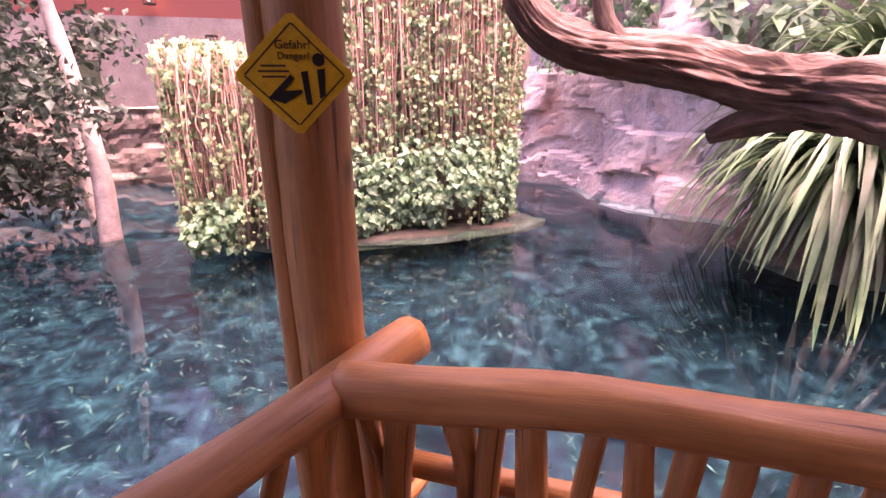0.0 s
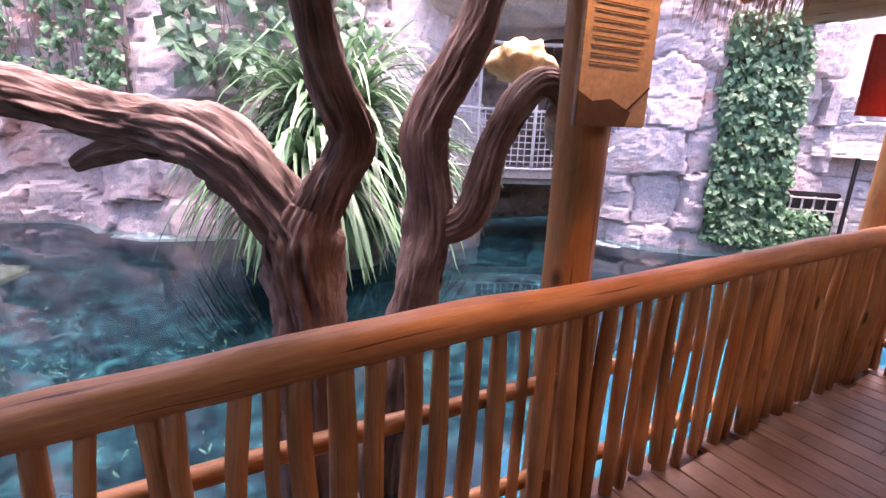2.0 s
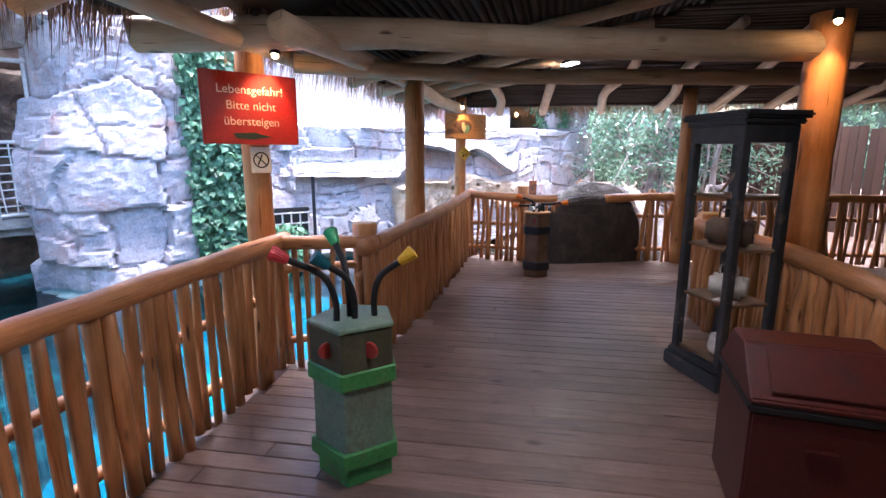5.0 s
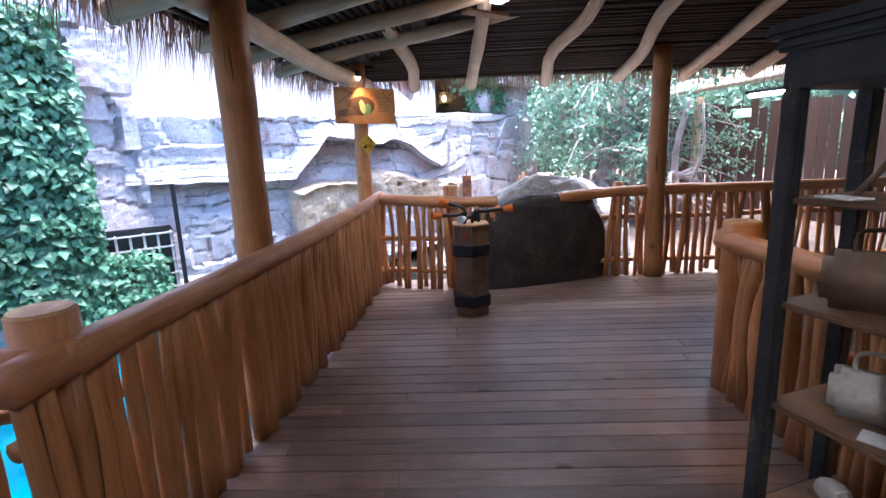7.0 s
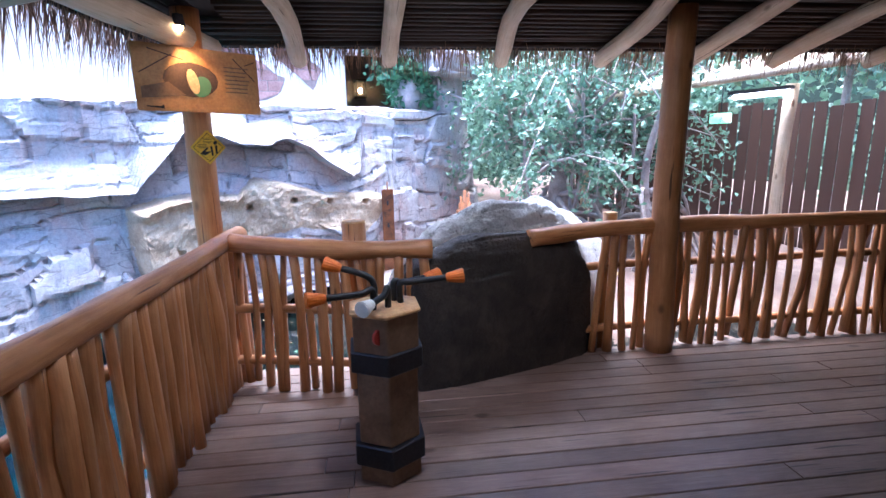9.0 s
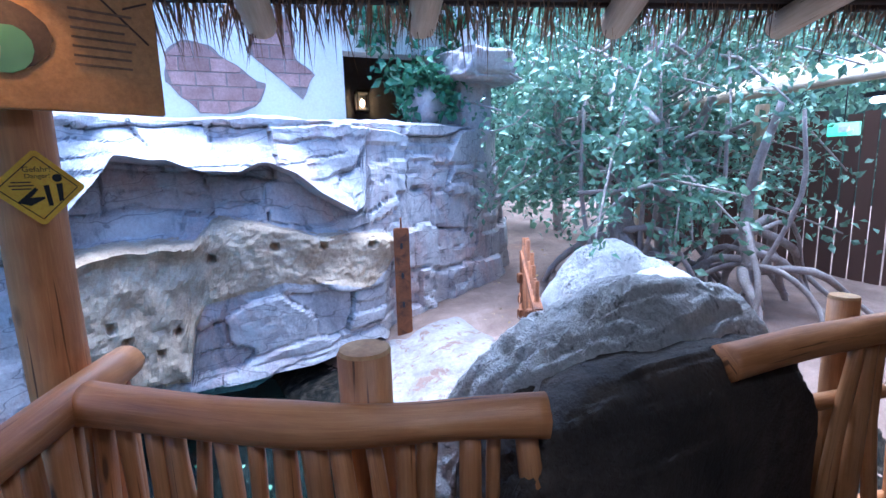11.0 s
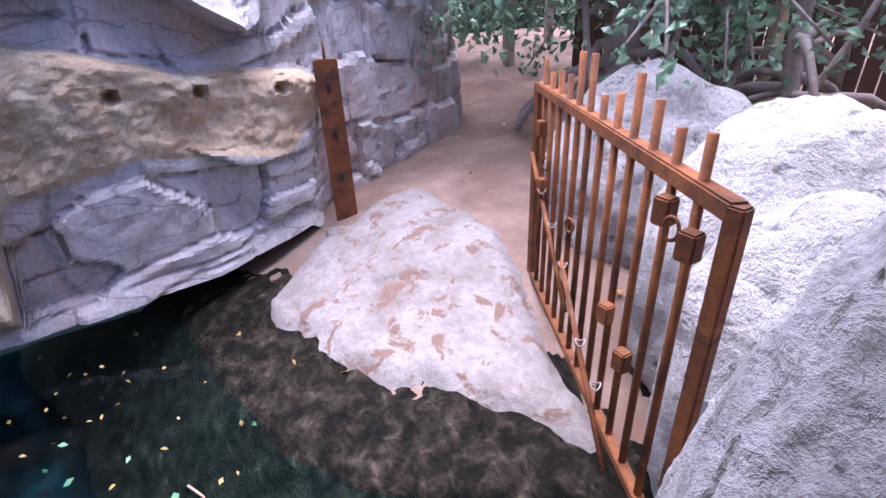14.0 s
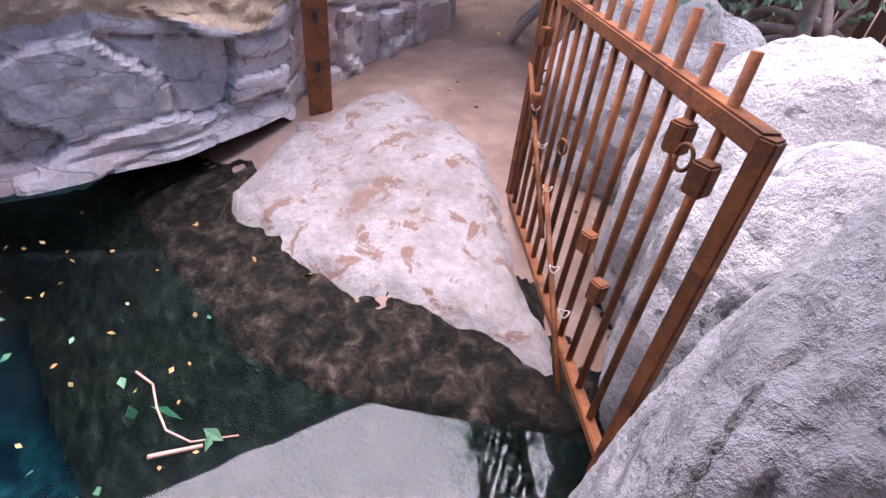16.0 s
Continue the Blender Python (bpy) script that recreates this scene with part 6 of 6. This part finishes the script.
no_step = thing("small_plate", (5.43, -0.66, 1.66), "small white plate with a crossed-out black ring", "sign")
m = facing(5.425, -0.685, 1.665, -56.3)
board(no_step, "plate", m, 0.15, 0.19, 0.006, WHITE)
n = 24
for k in range(n):
    a, b = 2 * math.pi * k / n, 2 * math.pi * (k + 1) / n
    flat_shape(no_step, "ring_piece", m, [(0.06 * math.cos(a), 0.06 * math.sin(a)), (0.06 * math.cos(b), 0.06 * math.sin(b)), (0.05 * math.cos(b), 0.05 * math.sin(b)), (0.05 * math.cos(a), 0.05 * math.sin(a))], BLACK, 0.0055)
flat_shape(no_step, "slash", m, [(-0.042, 0.036), (-0.036, 0.042), (0.042, -0.036), (0.036, -0.042)], BLACK, 0.006)
flat_shape(no_step, "slash", m, [(-0.03, -0.035), (-0.02, -0.04), (0.015, 0.04), (0.005, 0.042)], BLACK, 0.0055)

bird = thing("painted_board", (9.77, -2.79, 2.2), "orange-brown painted board with a dark oval", "sign")
m = facing(9.765, -2.795, 2.195, -67.5)
board(bird, "panel", m, 0.78, 0.41, 0.025, SIGN_WOOD)
flat_shape(bird, "dark_oval", m, oval(-0.06, 0.0, 0.17, 0.11), INK, 0.0155)
flat_shape(bird, "green_patch", m, oval(0.0, -0.04, 0.06, 0.07, 14, -0.5), IVY, 0.0175)
flat_shape(bird, "pale_patch", m, oval(-0.05, -0.01, 0.035, 0.08, 14, 0.2), BONE, 0.0185)
flat_shape(bird, "brown_stroke", m, [(-0.36, -0.06), (-0.2, -0.02), (-0.1, -0.10), (-0.36, -0.13)], BROWN, 0.0158)
for x0, y0, x1, y1 in ((-0.36, 0.02, -0.16, 0.15), (-0.30, 0.17, -0.10, 0.12), (0.22, 0.16, 0.36, 0.02), (0.30, 0.12, 0.37, 0.15)):
    L = math.hypot(x1 - x0, y1 - y0)
    nx, ny = -(y1 - y0) / L * 0.006, (x1 - x0) / L * 0.006
    flat_shape(bird, "twig_stroke", m, [(x0, y0), (x1, y1), (x1 + nx, y1 + ny), (x0 + nx, y0 + ny)], INK, 0.016)
text_lines(bird, m @ Matrix.Translation((0, 0, 0.011)), 0.24, 0.10, 0.17, 7, 0.027, 0.007, BROWN)
flat_shape(bird, "ink_arrow", m, [(-0.34, -0.175), (-0.26, -0.175), (-0.24, -0.165), (-0.24, -0.19), (-0.34, -0.18)], BLACK, 0.0158)


# ---- smell posts ----
def prism(n, r0, r1, z0, z1, x, y, turn=0.0, bevel=0.006):
    bm = bmesh.new()
    bmesh.ops.create_cone(bm, cap_ends=True, segments=n, radius1=r0, radius2=r1, depth=z1 - z0, matrix=pose(x, y, (z0 + z1) / 2, 0, 0, turn))
    bmesh.ops.bevel(bm, geom=[e for e in bm.edges], offset=bevel, segments=1, affect="EDGES")
    return bm


def funnel(a, b, r):
    a, b = Vector(a), Vector(b)
    d = (b - a)
    m = Matrix.Translation((a + b) / 2) @ d.to_track_quat("Z", "Y").to_matrix().to_4x4()
    bm = bmesh.new()
    bmesh.ops.create_cone(bm, cap_ends=True, segments=16, radius1=r * 0.55, radius2=r, depth=d.length, matrix=m)
    bmesh.ops.bevel(bm, geom=bm.edges[:], offset=0.006, segments=2, affect="EDGES")
    return bm


def station(x, y, turn, label, body, bands, arms, height, buttons):
    root = thing("smell_station", (x, y, 0.0), label, "interactive post", "posts with bent tubes")
    for name, n, r0, r1, z0, z1, mat_ in body:
        part(name, prism(n, r0, r1, z0, z1, x, y, turn), mat_, root)
    for name, n, r, z0, z1, mat_ in bands:
        part(name, prism(n, r, r, z0, z1, x, y, turn), mat_, root)
    for (dx, dy), tip, cap_mat in arms:
        s = Vector((x + dx, y + dy, height))
        t = Vector(tip)
        mid = Vector((s.x * 0.75 + t.x * 0.25, s.y * 0.75 + t.y * 0.25, s.z + 0.62 * (t.z - s.z) + 0.03))
        arm = log("bent_tube", [tuple(s - Vector((0, 0, 0.02))), tuple(s + Vector((0, 0, 0.10))), tuple(mid), tuple(t)], [0.017, 0.017], RUBBER, root, "black ribbed tube", 16, 10, 0.0)
        d = (t - mid).normalized()
        part("funnel", funnel(t - d * 0.02, t + d * 0.075, 0.042), cap_mat, arm, "coloured plastic funnel")
    for dx, dy, z, yaw in buttons:
        bm = bmesh.new()
        bmesh.ops.create_cone(bm, cap_ends=True, segments=24, radius1=0.045, radius2=0.042, depth=0.016, matrix=facing(x + dx, y + dy, z, yaw))
        bmesh.ops.bevel(bm, geom=bm.edges[:], offset=0.003, segments=1, affect="EDGES")
        part("push_button", bm, RED_BUTTON, root, "round red button")


RED_BUTTON = plain("red_button", (0.28, 0.03, 0.02), 0.4)
CAP_RED, CAP_GREEN, CAP_TEAL, CAP_YELLOW = (plain(n, c, 0.4) for n, c in (("red_cap", (0.75, 0.06, 0.07)), ("green_cap", (0.03, 0.42, 0.16)), ("teal_cap", (0.01, 0.14, 0.18)), ("yellow_cap", (0.80, 0.45, 0.02))))
DARK_BAND = surface("dark_green_brown_wood", [(0.3, (0.035, 0.04, 0.02)), (0.7, (0.09, 0.08, 0.045))], 5, 0.5, 0.4, 40)
station(4.10, -1.48, 8, "green painted wooden post with coloured funnels on tubes",
        [("plinth", 5, 0.215, 0.215, 0.0, 0.12, GREEN), ("shaft", 5, 0.225, 0.225, 0.17, 0.56, GREEN_GREY), ("head", 5, 0.232, 0.232, 0.62, 0.84, DARK_BAND), ("top_plate", 5, 0.245, 0.24, 0.84, 0.865, GREEN_GREY)],
        [("lower_band", 5, 0.25, 0.11, 0.20, GREEN), ("upper_band", 5, 0.25, 0.545, 0.635, GREEN)],
        [((-0.07, 0.08), (3.99, -1.17, 1.20), CAP_RED), ((0.0, 0.02), (4.22, -1.38, 1.24), CAP_GREEN), ((-0.04, -0.01), (4.02, -1.36, 1.16), CAP_TEAL), ((0.0, -0.11), (4.10, -1.74, 1.16), CAP_YELLOW)], 0.865,
        [(-0.165, 0.12, 0.74, -55), (-0.175, -0.095, 0.74, -118)])
station(8.36, -3.66, 20, "brown wooden post with iron bands and bent tubes",
        [("plinth", 6, 0.185, 0.185, 0.0, 0.10, BROWN), ("shaft", 6, 0.18, 0.18, 0.22, 0.62, BROWN), ("head", 6, 0.19, 0.19, 0.72, 0.915, BROWN), ("top_plate", 6, 0.205, 0.205, 0.915, 0.935, LOG_END)],
        [("iron_band", 6, 0.21, 0.10, 0.22, IRON), ("iron_band", 6, 0.21, 0.62, 0.73, IRON)],
        [((-0.06, 0.07), (8.27, -3.34, 1.03), ORANGE), ((0.04, 0.04), (8.46, -3.45, 1.13), ORANGE), ((-0.05, -0.01), (8.18, -3.55, 1.0), WHITE), ((0.0, -0.09), (8.29, -4.0, 1.06), ORANGE), ((0.05, -0.07), (8.45, -3.93, 1.03), ORANGE)], 0.935,
        [(-0.15, 0.06, 0.82, -70)])


# ---- display cabinet ----
def cabinet():
    cx, cy, yaw = 5.02, -4.20, 7
    root = thing("display_cabinet", (cx, cy, 0.0), "tall dark wooden glass cabinet holding old bags and shoes", "cabinet")
    M = pose(cx, cy, 0, 0, 0, yaw)
    w, d = 0.52, 0.44

    def b(name, x, y, z, sx, sy, sz, mat_=CABINET, label="", bevel=0.006):
        return part(name, box_bm(M @ Matrix.Translation((x, y, z)), sx, sy, sz, bevel), mat_, root, label)

    b("plinth", 0, 0, 0, w + 0.08, d + 0.08, 0.12, bevel=0.015)
    b("base_moulding", 0, 0, 0.12, w + 0.04, d + 0.04, 0.05, bevel=0.015)
    for sx in (-1, 1):
        for sy in (-1, 1):
            b("corner_post", sx * (w / 2 - 0.03), sy * (d / 2 - 0.03), 0.17, 0.06, 0.06, 1.62)
    b("head_frame", 0, 0, 1.79, w, d, 0.12)
    b("cornice", 0, 0, 1.91, w + 0.05, d + 0.05, 0.04, bevel=0.012)
    b("cornice", 0, 0, 1.95, w + 0.11, d + 0.11, 0.05, bevel=0.018)
    for z in (0.62, 1.02, 1.40):
        b("shelf", 0, 0, z, w - 0.05, d - 0.05, 0.022, BROWN, "worn brown shelf board")
    b("shelf", 0, 0, 0.18, w - 0.05, d - 0.05, 0.02, BROWN, "worn brown shelf board")
    for x, y, sx, sy in ((0, d / 2 - 0.03, w - 0.12, 0.004), (0, -d / 2 + 0.03, w - 0.12, 0.004), (w / 2 - 0.03, 0, 0.004, d - 0.12), (-w / 2 + 0.03, 0, 0.004, d - 0.12)):
        g = b("glass_pane", x, y, 0.20, sx, sy, 1.58, GLASS, "clear glass pane", 0)
        g.visible_shadow = False
    log("door_handle", [tuple(M @ Vector((-w / 2 + 0.03, d / 2 + 0.01, 1.0))), tuple(M @ Vector((-w / 2 + 0.03, d / 2 + 0.03, 1.04))), tuple(M @ Vector((-w / 2 + 0.03, d / 2 + 0.01, 1.08)))], [0.006, 0.006], IRON, root, "", 6, 6, 0.0)

    def shoe(x, y, z, turn, label, mat_):
        r = thing("shoe", tuple(M @ Vector((x, y, z))), label, "shoe", "old shoes in the cabinet")
        S = M @ pose(x, y, z, 0, 0, turn)
        bm = bmesh.new()
        bmesh.ops.create_icosphere(bm, subdivisions=3, radius=1.0)
        for v in bm.verts:
            c = v.co.copy()
            up = 0.045 if c.x > 0 else 0.085
            v.co = Vector((c.x * 0.125, c.y * (0.042 + 0.008 * c.x), 0.03 + max(c.z, -0.3) * up))
        bmesh.ops.transform(bm, matrix=S, verts=bm.verts)
        part("upper", bm, mat_, r, "", True)
        part("sole", box_bm(S, 0.25, 0.085, 0.018, 0.008), LEATHER, r)
        for k in range(3):
            log("lace", [tuple(S @ Vector((0.0 + 0.03 * k, -0.03, 0.085 - 0.012 * k))), tuple(S @ Vector((0.01 + 0.03 * k, 0.0, 0.10 - 0.012 * k))), tuple(S @ Vector((0.0 + 0.03 * k, 0.03, 0.085 - 0.012 * k)))], [0.004, 0.004], ROPE, r, "", 6, 5, 0.0)

    shoe(-0.02, 0.06, 0.20, 150, "worn pale leather lace-up shoe on a shelf", PALE_LEATHER)
    shoe(0.06, -0.05, 0.20, 165, "worn pale leather lace-up shoe on a shelf", PALE_LEATHER)

    def bag(x, y, z, sx, sy, sz, label, mat_):
        r = thing("handbag", tuple(M @ Vector((x, y, z))), label, "bag", "old bags in the cabinet")
        S = M @ pose(x, y, z, 0, 0, 25)
        bm = box_bm(S, sx, sy, sz, 0.03)
        part("body", bm, mat_, r, "", True)
        part("flap", box_bm(S @ Matrix.Translation((0, -sy / 2 - 0.004, sz * 0.45)), sx * 0.96, 0.012, sz * 0.52, 0.005), mat_, r)
        log("handle", [tuple(S @ Vector((-sx * 0.25, 0, sz - 0.01))), tuple(S @ Vector((-sx * 0.2, 0, sz + 0.07))), tuple(S @ Vector((sx * 0.2, 0, sz + 0.07))), tuple(S @ Vector((sx * 0.25, 0, sz - 0.01)))], [0.008, 0.008], mat_, r, "", 12, 6, 0.0)
        part("clasp", box_bm(S @ Matrix.Translation((0, -sy / 2 - 0.014, sz * 0.5)), 0.03, 0.008, 0.02, 0.003), IRON, r)

    bag(-0.02, 0.0, 0.642, 0.26, 0.10, 0.17, "old beige leather handbag on a cabinet shelf", PALE_LEATHER)
    bag(0.0, 0.02, 1.042, 0.32, 0.12, 0.20, "old dark leather bag on a cabinet shelf", LEATHER)
    for x, y, z, turn, lab in ((-0.12, 0.10, 0.642, 20, "folded pale paper lying on a shelf"), (0.1, 0.1, 1.422, -15, "folded pale paper lying on a shelf"), (-0.08, -0.06, 1.422, 40, "small pale card lying on a shelf")):
        tagged(part("paper", box_bm(M @ pose(x, y, z, 0, 0, turn), 0.14, 0.09, 0.006, 0.002), WHITE), lab, "paper")
    log_obj = log("carved_figure_stick", [tuple(M @ Vector((0.1, 0.05, 1.422))), tuple(M @ Vector((-0.08, 0.0, 1.70)))], [0.012, 0.009], BROWN, None, "", 6, 8, 0.1)
    tagged(log_obj, "thin brown stick leaning inside the cabinet", "stick")


cabinet()


# ---- red bin ----
def litter_bin():
    cx, cy, yaw = 3.60, -3.60, -23
    root = thing("litter_bin", (cx, cy, 0.0), "dark red wooden litter bin with a sloping lid", "bin")
    M = pose(cx, cy, 0, 0, 0, yaw)
    part("body", box_bm(M @ Matrix.Translation((0, 0, 0.02)), 0.54, 0.54, 0.58, 0.012), RED_PAINT, root)
    part("rim", box_bm(M @ Matrix.Translation((0, 0, 0.60)), 0.57, 0.57, 0.035, 0.008), BLACK, root)
    bm = bmesh.new()
    prof = [(-0.28, 0.635), (0.28, 0.635), (0.28, 0.66), (0.10, 0.86), (-0.10, 0.86), (-0.28, 0.66)]
    ends = [[bm.verts.new(M @ Vector((x, y, z))) for x, z in prof] for y in (-0.28, 0.28)]
    bm.faces.new(ends[0])
    bm.faces.new(list(reversed(ends[1])))
    for i in range(6):
        bm.faces.new((ends[0][i], ends[1][i], ends[1][(i + 1) % 6], ends[0][(i + 1) % 6]))
    bmesh.ops.recalc_face_normals(bm, faces=bm.faces)
    bmesh.ops.bevel(bm, geom=bm.edges[:], offset=0.008, segments=2, affect="EDGES")
    lid = part("lid", bm, RED_PAINT, root)
    for sx in (-1, 1):
        S = M @ pose(sx * 0.195, 0, 0.765, 0, sx * 48, 0)
        part("flap", box_bm(S, 0.20, 0.40, 0.012, 0.004), RED_PAINT, lid)
    part("handle", box_bm(M @ Matrix.Translation((-0.285, 0.0, 0.45)), 0.02, 0.12, 0.02, 0.006), RED_PAINT, root)


litter_bin()


# ---- lamps under the roof ----
def ceiling_light(x, y, z, watts):
    root = thing("ceiling_light", (x, y, z), "flat white lamp fixed under the thatch", "lamp", "ceiling lamps")
    part("housing", box_bm(pose(x, y, z, 0, 0, 15), 0.30, 0.14, 0.05, 0.01), IRON, root)
    part("diffuser", box_bm(pose(x, y, z - 0.012, 0, 0, 15), 0.26, 0.11, 0.012, 0.004), TUBE_GLOW, root)
    data = bpy.data.lights.new("lamp", "AREA")
    data.energy, data.shape, data.size, data.size_y, data.color = watts, "RECTANGLE", 0.24, 0.1, (1.0, 0.92, 0.86)
    ob = new("lamp", data)
    ob.matrix_world = pose(x, y, z - 0.03)
    return root


def downlight(x, y, z, target, watts):
    root = thing("spot_light", (x, y, z), "small warm spot lamp glowing under the roof", "lamp", "warm spot lamps")
    bm = bmesh.new()
    bmesh.ops.create_cone(bm, cap_ends=True, segments=16, radius1=0.04, radius2=0.03, depth=0.07, matrix=pose(x, y, z + 0.035))
    part("housing", bm, IRON, root)
    bm = bmesh.new()
    bmesh.ops.create_uvsphere(bm, u_segments=12, v_segments=8, radius=0.024, matrix=pose(x, y, z - 0.006))
    part("bulb", bm, LAMP_GLOW, root)
    spot_lamp(x, y, z - 0.035, *target, watts)


ceiling_light(7.9, -3.88, 2.86, LAMP_W)
ceiling_light(3.2, -2.6, 2.86, LAMP_W)
downlight(9.62, -2.72, 2.50, (9.80, -2.80, 1.9), 3)
downlight(5.32, -0.86, 2.40, (5.52, -0.62, 1.7), 3)
downlight(2.42, -0.22, 2.62, (2.60, 0.10, 1.2), 5)
downlight(4.95, -4.75, 2.62, (5.25, -4.98, 1.8), 4)
plate = part("roof_plate", box_bm(pose(7.75, -3.67, 2.68, 0, 0, -70), 0.40, 0.12, 0.02, 0.004), LOG_END)
tagged(plate, "small wooden board fixed under the roof", "board")

# ---- deck boards ----
along_d, across_d = Vector((-0.235, -0.972, 0)), Vector((0.972, -0.235, 0))
row, made = 0, 0
v = -2.4
while v < 13.5:
    u = -4.0 + 1.3 * hash01(row, 1)
    while u < 12.5:
        L = 3.6 * (0.8 + 0.4 * hash01(row, int(u * 3)))
        lo, hi = None, None
        steps = 24
        for k in range(steps + 1):
            q = u + L * k / steps
            p = across_d * (v + 0.068) + along_d * q
            p1, p2 = across_d * v + along_d * q, across_d * (v + 0.135) + along_d * q
            if inside(p.x, p.y, DECK) and inside(p1.x, p1.y, DECK) and inside(p2.x, p2.y, DECK):
                lo = q if lo is None else lo
                hi = q
        if lo is not None and hi - lo > 0.12:
            c = across_d * (v + 0.068) + along_d * ((lo + hi) / 2)
            me_l = hi - lo - 0.006
            bm = bmesh.new()
            bmesh.ops.create_cube(bm, size=1, matrix=Matrix.Diagonal((0.131, me_l, 0.034, 1)))
            bmesh.ops.bevel(bm, geom=[e for e in bm.edges if abs((e.verts[0].co - e.verts[1].co).y) > 0.05], offset=0.004, segments=1, affect="EDGES")
            lay = bm.loops.layers.uv.new("UVMap")
            off = hash01(row, int(u * 7)) * 9
            for f in bm.faces:
                for lp in f.loops:
                    lp[lay].uv = (lp.vert.co.x + off, lp.vert.co.y + off * 3)
            bmesh.ops.transform(bm, matrix=Matrix.Translation((c.x, c.y, -0.018 + 0.0015 * random.uniform(-1, 1))) @ Matrix.Rotation(math.atan2(across_d.y, across_d.x), 4, "Z"), verts=bm.verts)
            part("board", bm, PLANK, floor)
            made += 1
        u += L
    v += 0.137
    row += 1
